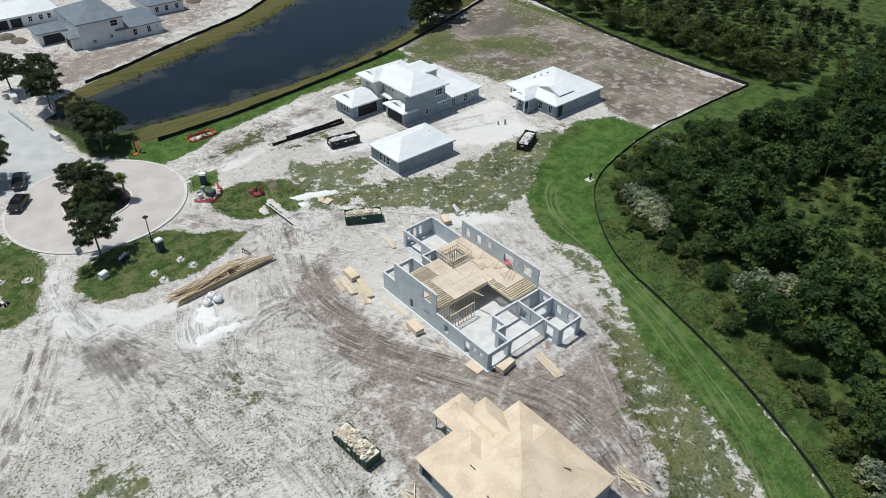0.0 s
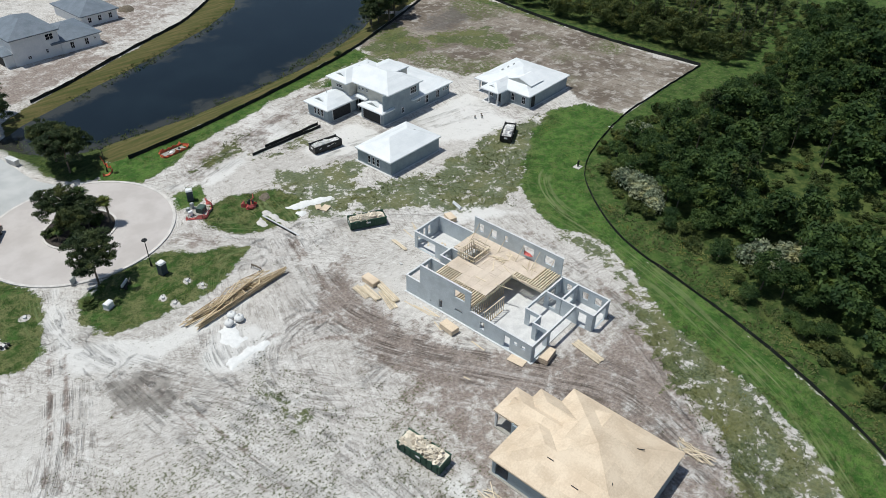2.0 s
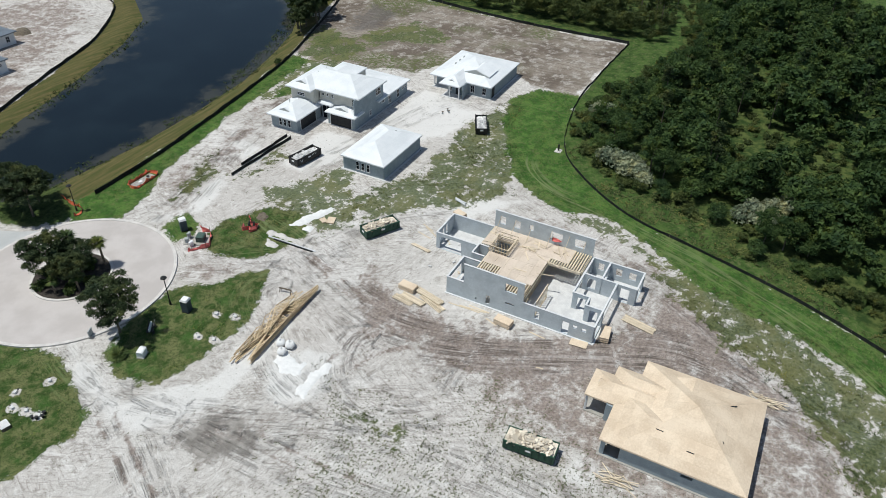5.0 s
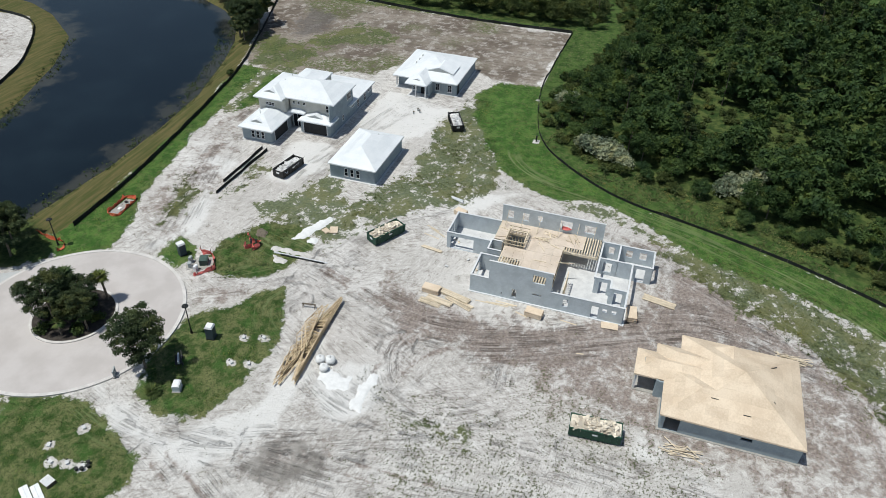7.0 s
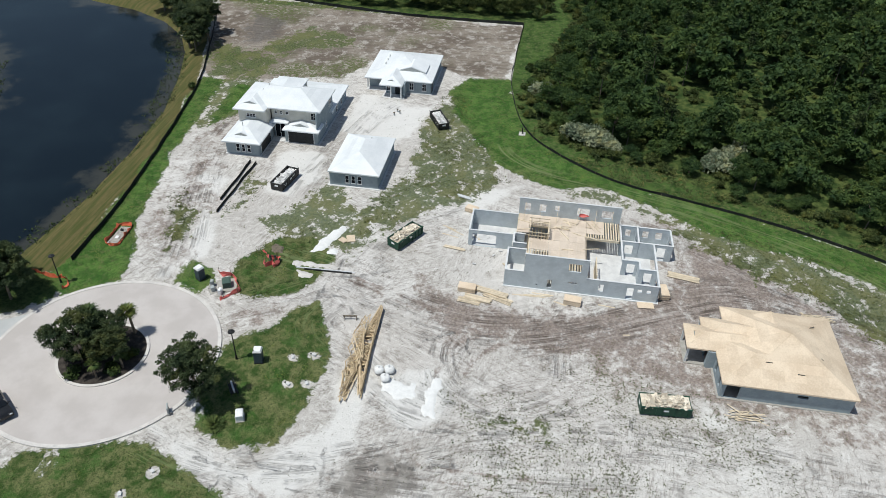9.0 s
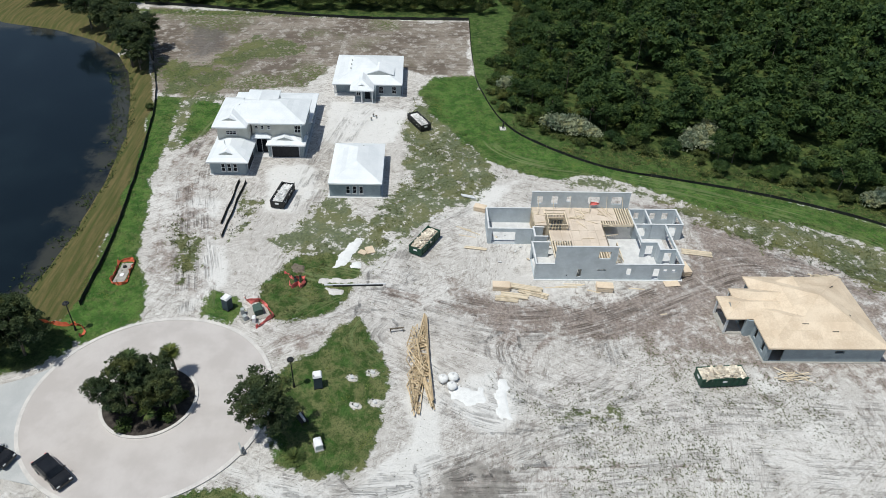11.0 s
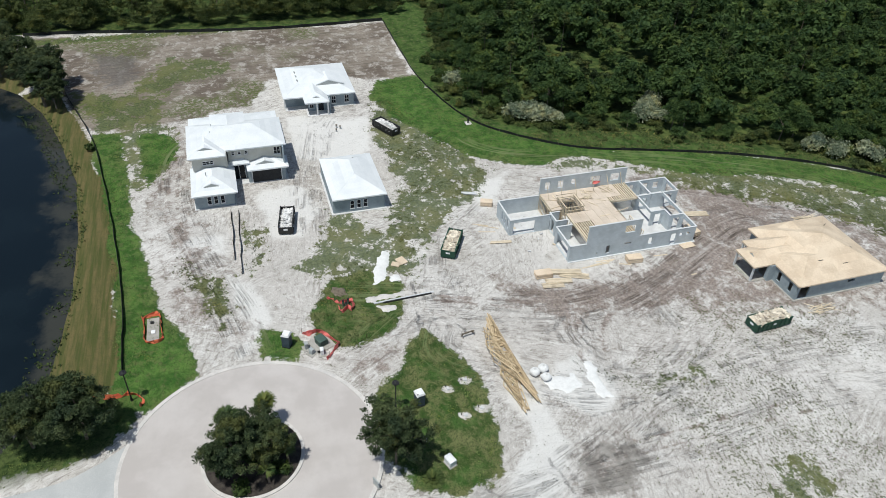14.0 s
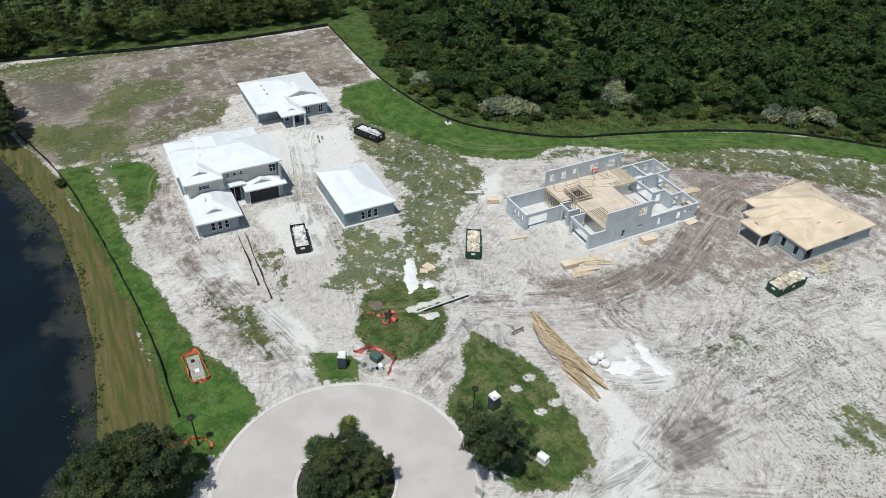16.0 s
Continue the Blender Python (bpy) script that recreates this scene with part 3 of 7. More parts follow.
    olive = k.mix(k.ramp(n9, 0.36, 0.62), (0.038, 0.066, 0.016), (0.12, 0.145, 0.053))
    olive = k.mix(mul(k.ramp(n30, 0.5, 0.62), 0.7), olive, (0.03, 0.045, 0.014))
    sparse = k.ramp(add(mul(weeds, 0.2), add(mul(frac, 0.6), add(mul(frac2, 0.3), mul(n9, 0.1)))), 0.63, 0.675)
    c = k.mix(mul(sparse, 0.88), c, olive)
    straw = k.ramp(k.noise(0.16, 4, 0.6), 0.45, 0.6)
    c = k.mix(mul(mul(sparse, straw), 0.35), c, (0.2, 0.185, 0.08))
    full = k.ramp(add(mul(lush, 1.35), add(mul(sub(frac, 0.5), 2.2), mul(sub(frac2, 0.5), 1.8))), 0.45, 0.75)
    c = k.mix(full, c, k.mix(mul(k.ramp(pull, 0.15, 0.5), k.ramp(streak, 0.5, 0.62)), green, (0.15, 0.19, 0.08)))
    stripes = k.noise(1.0, 3, 0.6, k.scaled(k.pos, (0.12, 1.6, 0)))
    bank = k.mix(k.ramp(stripes, 0.35, 0.65), (0.07, 0.082, 0.026), (0.145, 0.118, 0.052))
    bank = k.mix(mul(k.ramp(frac2, 0.4, 0.7), 0.6), bank, (0.075, 0.08, 0.032))
    c = k.mix(k.ramp(add(dry, mul(sub(frac2, 0.5), 1.2)), 0.4, 0.6), c, bank)
    c = k.mix(mul(k.attribute("zone_d")[1][2], 0.85), c, k.mix(k.ramp(frac2, 0.4, 0.6), (0.022, 0.04, 0.012), (0.07, 0.1, 0.03)))
    scrub = k.mix(k.ramp(frac, 0.38, 0.6), (0.026, 0.058, 0.014), (0.068, 0.115, 0.03))
    scrub = k.mix(mul(k.ramp(frac2, 0.5, 0.64), 0.6), scrub, (0.15, 0.145, 0.07))
    c = k.mix(k.ramp(add(rough, mul(sub(frac2, 0.5), 0.8)), 0.4, 0.6), c, scrub)
    floor = k.mix(k.ramp(frac, 0.4, 0.62), (0.026, 0.05, 0.014), (0.09, 0.115, 0.036))
    c = k.mix(k.ramp(add(woods, mul(sub(n2, 0.5), 0.7)), 0.35, 0.65), c, floor)
    c = k.mix(k.ramp(white, 1.05, 1.25), c, (0.58, 0.56, 0.53))
    h = add(mul(n9, 0.5), add(mul(n30, 0.4), add(mul(swirl, 0.8), mul(rut, -0.7))))
    return k.done(c, h, 1.0, 0.16)


WOODS = [(64, 2), (73.5, 17), (76, 26), (82, 34), (85, 45), (90, 55), (100, 60), (106, 62.5), (122, 58), (132, 57), (147, 52), (170, 55), (206, 60), (200, 20), (176, -30), (146, -75), (108, -96), (62, -36), (48, -14)]
FLAT = [(152, 60), (208, 60), (208, 115), (196, 145), (172, 172), (152, 178), (155, 150)]
RUTS = [[(26.6, 69.6), (29.7, 69.1), (32.9, 67.4), (34.7, 64.5), (35.2, 62.0)], [(27.8, 66.2), (30.2, 65.3), (32.5, 63.6), (34.2, 61.1), (35.1, 58.4)],
        [(37.0, 59.5), (40.5, 58.9), (42.5, 57.7)], [(37.7, 57.0), (40.6, 56.3), (43.1, 55.6)], [(43.2, 84.0), (40.3, 76.4), (37.6, 69.3), (36.4, 61.6), (37.3, 54.4), (40.3, 47.5), (43.7, 41.1)],
        [(42.2, 84.0), (39.0, 76.2), (36.2, 69.0), (35.0, 61.6), (35.9, 54.2), (39.0, 46.7), (42.5, 40.3)], [(33.5, 54.4), (33.9, 48.0), (32.8, 44.4), (30.1, 45.1)], [(41.7, 42.5), (37.2, 39.7), (31.0, 41.6)],
        [(12.4, 77.4), (12.4, 65.1), (12.7, 55.3), (12.5, 47.2)], [(14.0, 77.0), (14.0, 65.1), (14.3, 55.3), (14.1, 47.2)], [(7.3, 87.2), (3.7, 79.6), (-0.5, 71.6), (-8, 62)], [(8.8, 86.4), (5.2, 78.8), (1, 70.8), (-6.5, 61)]]
STUBS = ((26.7, 87.1), (27.5, 84.7), (22.4, 86.3), (22.9, 84.2), (5.4, 98.0), (8.5, 96.1), (3.7, 96.3), (4.4, 92.8), (4.2, 94.6))
build_ground()

k = Nodes("pond_water", 0.1, 0, 0.18)
shallow = k.attribute("shallow")[1][0]
ripple = k.noise(1.6, 3, 0.6)
c = k.mix(k.ramp(k.noise(0.05, 4), 0.45, 0.75), (0.005, 0.0095, 0.0135), (0.009, 0.016, 0.021))
c = k.mix(k.math("MULTIPLY", k.ramp(k.math("ADD", shallow, k.math("MULTIPLY", k.math("SUBTRACT", k.noise(0.12, 6, 0.65), 0.5), 2.2)), 0.55, 1.05), 0.7), c, (0.055, 0.055, 0.045))
M["water"] = k.done(c, ripple, 0.12, 0.03)
wx, wy = np.meshgrid(np.arange(-60, 172, 1.5), np.arange(124, 244, 1.5))
depth = inside(wx.ravel(), wy.ravel(), LAKE)
i = (np.arange(wx.shape[0] - 1)[:, None] * wx.shape[1] + np.arange(wx.shape[1] - 1)[None, :]).ravel()
near_shore = np.clip(1 - depth / 9, 0, 1)
me = bulk("water", np.stack([wx.ravel(), wy.ravel(), np.full(wx.size, -0.62)], 1), np.stack([i, i + 1, i + wx.shape[1] + 1, i + wx.shape[1]], 1), "water", (("shallow", np.stack([near_shore] * 3, 1)),), True)
tagged(new("water", me), "dark still pond water with a murky weedy edge", "pond", kind="structure")

# ---------------------------------------------------------------- paving


def ring(bm, cx, cy, r0, r1, z0, z1, n=96, a0=0.0, a1=360.0):
    """A raised ring or, with r0 = 0, a disc."""
    full = a1 - a0 >= 360
    top, low = [], []
    for i in range(n + (0 if full else 1)):
        a = radians(a0 + (a1 - a0) * i / n)
        c, s = math.cos(a), math.sin(a)
        top.append([bm.verts.new((cx + r * c, cy + r * s, z1)) for r in ((r0, r1) if r0 else (r1,))])
        low.append([bm.verts.new((cx + r * c, cy + r * s, z0)) for r in ((r0, r1) if r0 else (r1,))])
    if not r0:
        bm.faces.new([q[0] for q in top])
    for i in range(n):
        j = (i + 1) % len(top)
        if r0:
            bm.faces.new((top[i][0], top[i][1], top[j][1], top[j][0]))
            bm.faces.new((low[i][0], top[i][0], top[j][0], low[j][0]))
        bm.faces.new((top[i][-1], low[i][-1], low[j][-1], top[j][-1]))
    return bm


k = Nodes("pinkish_paving", 0.85, 0, 0.2)
c = k.mix(k.ramp(k.noise(0.25, 4), 0.35, 0.65), (0.455, 0.42, 0.4), (0.525, 0.49, 0.47))
c = k.mix(k.math("MULTIPLY", k.ramp(k.noise(14, 2), 0.4, 0.7), 0.25), c, (0.4, 0.36, 0.34))
c = k.mix(k.math("MULTIPLY", k.ramp(k.noise(0.8, 5, 0.7), 0.55, 0.8), 0.35), c, (0.38, 0.35, 0.33))
M["paving"] = k.done(c, k.noise(20, 2), 0.2, 0.01)
M["road_grey"] = plain("pale_grey_road", (0.4, 0.41, 0.41), (0.5, 0.505, 0.5), 0.3, 7, 0.85)
tagged(part("road", ring(bmesh.new(), CDS.x, CDS.y, 0, CDS_R, -0.2, 0.02), "paving"), "pinkish paved turning circle at the road's end", "road", kind="structure")
bm = bmesh.new()
edge_l, edge_r = smooth_line([(11.8, 117), (13.2, 124), (13.8, 134), (12.5, 150), (10, 175), (4, 215)]), smooth_line([(31, 119.5), (27.2, 123.8), (25.0, 129), (24.6, 138), (23.6, 150), (20.5, 175), (14, 215)])
n = 40
rows = [[bm.verts.new((*e[round(i * (len(e) - 1) / (n - 1))], z)) for e, z in ((edge_l, -0.3), (edge_l, 0.012), (edge_r, 0.012), (edge_r, -0.3))] for i in range(n)]
for a, b in zip(rows, rows[1:]):
    for i in range(3):
        bm.faces.new((a[i], a[i + 1], b[i + 1], b[i]))
tagged(part("road", bm, "road_grey"), "pale grey paved approach road over a causeway", "road", kind="structure")
tagged(part("kerb", ring(bmesh.new(), CDS.x, CDS.y, CDS_R, CDS_R + 0.45, -0.2, 0.07, 120, -222, 65), "kerb"), "pale concrete kerb round the turning circle", "kerb", kind="structure")
tagged(part("trim", ring(bmesh.new(), CDS.x, CDS.y, CDS_R, CDS_R + 0.4, -0.2, 0.028, 40, 65, 138), "kerb"), "flush concrete band between circle and road", "kerb", kind="structure")
isle = thing("traffic_island", "round mulch-covered planting island with a concrete kerb", "island", CDS.x, CDS.y)
part("kerb", ring(bmesh.new(), 0, 0, ISLE_R, ISLE_R + 0.35, -0.1, 0.16, 72), "kerb", isle)
part("mulch_bed", ring(bmesh.new(), 0, 0, 0, ISLE_R, -0.1, 0.12, 48), "mulch", isle, "dark mulch bed")

# ---------------------------------------------------------------- silt fences


def silt_fence(line, label, height=0.75):
    rnd = random.Random(len(line))
    t = thing("silt_fence", label, "fence", *line[0], 0)
    pts = smooth_line(line, 2.0)
    bm = bmesh.new()
    prev = None
    for i, (x, y) in enumerate(pts):
        x, y = x - line[0][0], y - line[0][1]
        lean, h = rnd.uniform(-0.12, 0.12), height * rnd.uniform(0.8, 1.08)
        cur = [bm.verts.new((x - 0.02, y - 0.02, -0.15)), bm.verts.new((x + lean, y + lean, h))]
        if prev:
            bm.faces.new((prev[0], cur[0], cur[1], prev[1]))
        prev = cur
    thicken(bm, 0.03)
    part("fabric", bm, "fence", t)
    for i, (x, y) in enumerate(pts):
        if i % 2 == 0:
            bm = bmesh.new()
            box(bm, -0.025, 0.025, -0.025, 0.025, -0.2, height + 0.15)
            post = part("post", bm, "bark", t)
            post.location = (x - line[0][0] + 0.05, y - line[0][1] + 0.05, 0)
    return t


silt_fence(FENCE_BACK, "long black silt fence in front of the pine woods")
silt_fence(FENCE_EAST, "long curving black silt fence along the wood's edge", 0.5)
silt_fence(FENCE_LAKE, "black silt fence along the grassy pond bank")
silt_fence([(38, 157.5), (47, 160.5), (56, 164.3), (66, 168.4), (75.6, 172), (85.3, 176), (99.3, 185.7), (106, 193), (108.4, 204), (109, 216)], "black silt fence on the pond's far bank")
silt_fence([(57.8, 109.3), (63.6, 109.1), (70, 108.9)], "short black silt fence beside the dirt access", 0.6)
silt_fence([(54.4, 108.5), (61.9, 108.2), (69.7, 107.8)], "short black silt fence beside the dirt access", 0.6)

# ---------------------------------------------------------------- building helpers


def solid_cells(bm, us, zs, filled, thick, m):
    """A slab with holes as one closed mesh: cells of a grid, faces only where solid meets air."""
    vs = {}

    def v(i, j, s):
        if (i, j, s) not in vs:
            vs[i, j, s] = bm.verts.new(m @ Vector((us[i], s * thick / 2, zs[j])))
        return vs[i, j, s]

    nu, nz = len(us) - 1, len(zs) - 1
    on = lambda i, j: 0 <= i < nu and 0 <= j < nz and filled(i, j)
    for i in range(nu):
        for j in range(nz):
            if not on(i, j):
                continue
            for s in (-1, 1):
                bm.faces.new((v(i, j, s), v(i + 1, j, s), v(i + 1, j + 1, s), v(i, j + 1, s)))
            for di, dj, p, q in ((-1, 0, (i, j), (i, j + 1)), (1, 0, (i + 1, j), (i + 1, j + 1)), (0, -1, (i, j), (i + 1, j)), (0, 1, (i, j + 1), (i + 1, j + 1))):
                if not on(i + di, j + dj):
                    bm.faces.new((v(*p, -1), v(*q, -1), v(*q, 1), v(*p, 1)))
    bmesh.ops.recalc_face_normals(bm, faces=bm.faces)


def wall(parent, p, q, z0, z1, openings=(), material="block", thick=0.2, cap=False, name="wall"):
    """A wall from p to q with openings (from, to, low, high), measured along it from p; one closed mesh."""
    (ax, ay), (bx, by) = p, q
    length = math.hypot(bx - ax, by - ay)
    m = Matrix.Translation((ax, ay, 0)) @ Matrix.Rotation(math.atan2(by - ay, bx - ax), 4, "Z")
    us = sorted({0.0, length, *[u for o in openings for u in o[:2]]})
    zs = sorted({z0, z1, *[min(max(z, z0), z1) for o in openings for z in o[2:]]})
    bm = bmesh.new()
    hole = lambda i, j: any(a <= (us[i] + us[i + 1]) / 2 <= b and lo <= (zs[j] + zs[j + 1]) / 2 <= hi for a, b, lo, hi in openings)
    solid_cells(bm, us, zs, lambda i, j: not hole(i, j), thick, m)
    ob = part(name, bm, material, parent)
    if cap:
        bm = bmesh.new()
        box(bm, -thick / 2 - 0.01, length + thick / 2 + 0.01, -thick / 2 - 0.02, thick / 2 + 0.02, z1, z1 + 0.06 + 0.012 * math.modf(7.31 * (ax + 1.7 * ay + 2.3 * bx))[0], m)
        part("wall_cap", bm, "block_cap", parent, "pale mortar-topped wall head")
    return ob


def clip(poly, a, b, c):
    """The part of a flat polygon with a*x + b*y <= c."""
    out = []
    for (x0, y0), (x1, y1) in zip(poly, poly[1:] + poly[:1]):
        d0, d1 = a * x0 + b * y0 - c, a * x1 + b * y1 - c
        if d0 <= 0:
            out.append((x0, y0))
        if d0 * d1 < 0:
            t = d0 / (d0 - d1)
            out.append((x0 + t * (x1 - x0), y0 + t * (y1 - y0)))
    return out


def sheets(parent, corners, row, length, material, name, seed=0, gap=0.005, lift=0.0):
    """Covers one sloping roof plane with rows of sheets, each a thin object of its own."""
    g = random.Random(seed)
    p = [Vector(c) for c in corners]
    n = (p[1] - p[0]).cross(p[2] - p[0]).normalized()
    if n.z < 0:
        n = -n
    u = (p[1] - p[0]).normalized()
    w = n.cross(u)
    flat = [((q - p[0]).dot(u), (q - p[0]).dot(w)) for q in p]
    if sum(b for _, b in flat) < 0:
        w = -w
        flat = [(a, -b) for a, b in flat]
    hi = max(b for _, b in flat)
    lo_u, hi_u = min(a for a, _ in flat), max(a for a, _ in flat)
    b = 0.0
    while b < hi:
        a = lo_u - g.uniform(0, length)
        while a < hi_u:
            poly = flat
            for c in ((1, 0, a + length - gap), (-1, 0, -a), (0, 1, b + row - gap), (0, -1, -b)):
                poly = clip(poly, *c) if len(poly) > 2 else []
            area = abs(sum(x0 * y1 - x1 * y0 for (x0, y0), (x1, y1) in zip(poly, poly[1:] + poly[:1]))) / 2 if len(poly) > 2 else 0
            if area > 0.05:
                bm = bmesh.new()
                t = lift + g.uniform(0.016, 0.028)
                top = [bm.verts.new(p[0] + u * x + w * y + n * t) for x, y in poly]
                low = [bm.verts.new(p[0] + u * x + w * y + n * 0.002) for x, y in poly]
                bm.faces.new(top)
                for i in range(len(top)):
                    j = (i + 1) % len(top)
                    bm.faces.new((top[i], low[i], low[j], top[j]))
                bmesh.ops.recalc_face_normals(bm, faces=bm.faces)
                part(name, bm, material, parent)
            a += length
        b += row


def hip_roof(parent, x0, x1, y0, y1, z, rise, material, axis=None, gable=(), name="roof", label="", sheet=None):
    """A hipped roof over a rectangle; gable: which ends (0, 1) of the ridge stand upright; sheet: (row, length, name) of its covering."""
    bm = bmesh.new()
    lx, ly = x1 - x0, y1 - y0
    axis = axis or ("x" if lx >= ly else "y")
    half, run = (ly, lx) if axis == "x" else (lx, ly)
    half /= 2
    e0, e1 = (0.0 if 0 in gable else half), (0.0 if 1 in gable else half)
    if e0 + e1 > run:
        e0 = e1 = run / 2 - 0.02
    c = [Vector(v) for v in ((x0, y0, z), (x1, y0, z), (x1, y1, z), (x0, y1, z))]
    if axis == "x":
        r = [Vector((x0 + e0, (y0 + y1) / 2, z + rise)), Vector((x1 - e1, (y0 + y1) / 2, z + rise))]
        planes = [(c[0], c[1], r[1], r[0]), (c[2], c[3], r[0], r[1]), (c[3], c[0], r[0]), (c[1], c[2], r[1])]
    else:
        r = [Vector(((x0 + x1) / 2, y0 + e0, z + rise)), Vector(((x0 + x1) / 2, y1 - e1, z + rise))]
        planes = [(c[1], c[2], r[1], r[0]), (c[3], c[0], r[0], r[1]), (c[0], c[1], r[0]), (c[2], c[3], r[1])]
    low = [q - Vector((0, 0, 0.2)) for q in c]
    vert = {}

    def get(q):
        if tuple(q) not in vert:
            vert[tuple(q)] = bm.verts.new(q)
        return vert[tuple(q)]

    for f in planes:
        bm.faces.new([get(q) for q in f])
    for i in range(4):
        bm.faces.new([get(q) for q in (low[i], low[(i + 1) % 4], c[(i + 1) % 4], c[i])])
    bm.faces.new([get(q) for q in low[::-1]])
    bmesh.ops.recalc_face_normals(bm, faces=bm.faces)
    ob = part(name, bm, material, parent, label)
    if sheet:
        for i, f in enumerate(planes):
            if abs((f[1] - f[0]).cross(f[2] - f[0]).normalized().z) > 0.1:
                sheets(ob, f, sheet[0], sheet[1], sheet[3] if len(sheet) > 3 else material, sheet[2], i + round(x0 * 3))
    return ob


def window(parent, x, y, z0, z1, width, facing, frame_mat="white", panes=2):
    """A framed window on a wall face; facing is the way it looks: -x, +x, -y, +y."""
    rz = {"-x": 270, "+x": 90, "-y": 0, "+y": 180}[facing]
    t = bpy.data.objects.new("window", None)
    scene.collection.objects.link(t)
    t.parent = parent
    t.matrix_basis = pose(x, y, 0, 0, 0, rz)
    w, f = width / 2, 0.05
    part("window_frame", boxes((-w, -w + f, -0.05, 0.1, z0, z1), (w - f, w, -0.05, 0.1, z0, z1), (-w + f, w - f, -0.05, 0.1, z1 - f, z1), (-w + f, w - f, -0.05, 0.1, z0, z0 + f),
                               (-w + f, w - f, -0.045, 0.08, (z0 + z1) / 2 - 0.025, (z0 + z1) / 2 + 0.025), *[(-w + width * i / panes - 0.025, -w + width * i / panes + 0.025, -0.045, 0.07, z0 + f, z1 - f) for i in range(1, panes)]), frame_mat, t)
    part("pane", boxes((-w + f, w - f, -0.03, 0.06, z0 + f, z1 - f)), "glass", t)
    part("window_sill", boxes((-w - 0.08, w + 0.08, -0.12, 0.02, z0 - 0.1, z0)), "block_cap", t)
    return t


def garage_opening(parent, x, y, width, facing, high=2.2):
    rz = {"-x": 270, "+x": 90, "-y": 0, "+y": 180}[facing]
    # flat near-black panel: the unlit inside is painted, the wall behind is closed
    t = part("doorway_shade", boxes((-width / 2, width / 2, -0.03, 0.05, 0.05, high)), "dark", parent, "near-black panel painted as an unlit garage doorway")
    t.matrix_basis = pose(x, y, 0, 0, 0, rz)
    bm = boxes((-width / 2 - 0.15, -width / 2, -0.04, 0.1, 0.05, high + 0.12), (width / 2, width / 2 + 0.15, -0.04, 0.1, 0.05, high + 0.12), (-width / 2, width / 2, -0.04, 0.1, high, high + 0.12))
    f = part("door_frame", bm, "block_cap", parent)
    f.matrix_basis = t.matrix_basis
    return t


def gablet(parent, x, y, z, width, rise, depth, facing, material, face):
    """A small gable end standing on a roof: its roof and its dark triangular face."""
    rz = {"-x": 270, "+x": 90, "-y": 0, "+y": 180}[facing]
    w, bm = width / 2, bmesh.new()
    o = 0.0
    a = [bm.verts.new(v) for v in ((-w, -o, z), (0, -o, z + rise), (w, -o, z), (-w, depth, z), (0, depth, z + rise), (w, depth, z))]
    bm.faces.new((a[0], a[1], a[4], a[3])), bm.faces.new((a[1], a[2], a[5], a[4]))
    thicken(bm, 0.12)
    g = part("gable_roof", bm, material, parent)
    g.matrix_basis = pose(x, y, 0, 0, 0, rz)
    bm = bmesh.new()
    b = [bm.verts.new(v) for v in ((-w * 0.9, -0.03, z - 0.03), (w * 0.9, -0.03, z - 0.03), (0, -0.03, z + rise * 0.86))]
    bm.faces.new(b)
    thicken(bm, 0.08)
    s = part("gable_end", bm, face, parent, "grey gable end")
    s.matrix_basis = g.matrix_basis


H1, H2 = 2.75, 5.75

# ---------------------------------------------------------------- block house under construction
shell = thing("house_shell", "roofless grey block house with a timber upper floor", "house", 45.4, 42.4, 0)
ox, oy = 45.4, 42.4


def P(x, y):
    return (x - ox, y - oy)


def shell_wall(p, q, high=H1, openings=(), low=0.0):
    return wall(shell, P(*p), P(*q), low, high, openings, "block", 0.2, True)


shell_wall((45.4, 42.4), (45.4, 52.0), H1, [(0.9, 1.5, 1.5, 2.0), (2.1, 2.7, 1.5, 2.0), (3.2, 4.1, 0.15, 2.1), (7.2, 7.9, 0.9, 2.1)])
shell_wall((45.4, 52.0), (45.4, 60.5), H2, [(0.9, 2.6, 3.7, 5.0), (1.2, 2.4, 1.6, 1.9), (4.6, 5.2, 0.5, 1.9), (6.5, 6.7, 0.6, 0.9)])
shell_wall((45.4, 60.5), (45.4, 63.0))
shell_wall((59.1, 47.2), (59.1, 62.2), H2, [(1.2, 2.8, 3.7, 5.0), (4.6, 6.4, 3.7, 5.0), (9.0, 9.7, 4.1, 5.0), (11.0, 12.0, 3.7, 5.0), (13.3, 14.2, 3.7, 5.0)])
shell_wall((59.1, 39.7), (59.1, 47.2), H1, [(1.0, 2.0, 1.0, 2.2), (3.0, 3.9, 1.0, 2.2), (5.6, 6.4, 1.0, 2.2)])
shell_wall((59.1, 62.2), (59.1, 69.0))
shell_wall((53.7, 69.0), (59.1, 69.0), H1, [(0.6, 1.2, 0.8, 2.3), (1.7, 2.3, 0.8, 2.3), (2.8, 3.4, 0.8, 2.3)])
shell_wall((53.7, 62.6), (53.7, 69.0), H1, [(2.4, 5.9, 0.05, 2.2)])
shell_wall((51.8, 62.4), (54.1, 62.4), H1, [(0.5, 1.5, 0.05, 2.3)])
shell_wall((51.8, 60.6), (51.8, 62.4), H1)
shell_wall((54.1, 60.9), (54.1, 62.4), H1)
shell_wall((45.4, 63.0), (50.4, 63.0), H1, [(0.6, 4.4, 0.05, 2.2)])
shell_wall((50.4, 60.5), (50.4, 63.0), H1)
shell_wall((45.4, 42.4), (49.3, 42.4), H1, [(0.6, 3.3, 0.3, 2.1)])
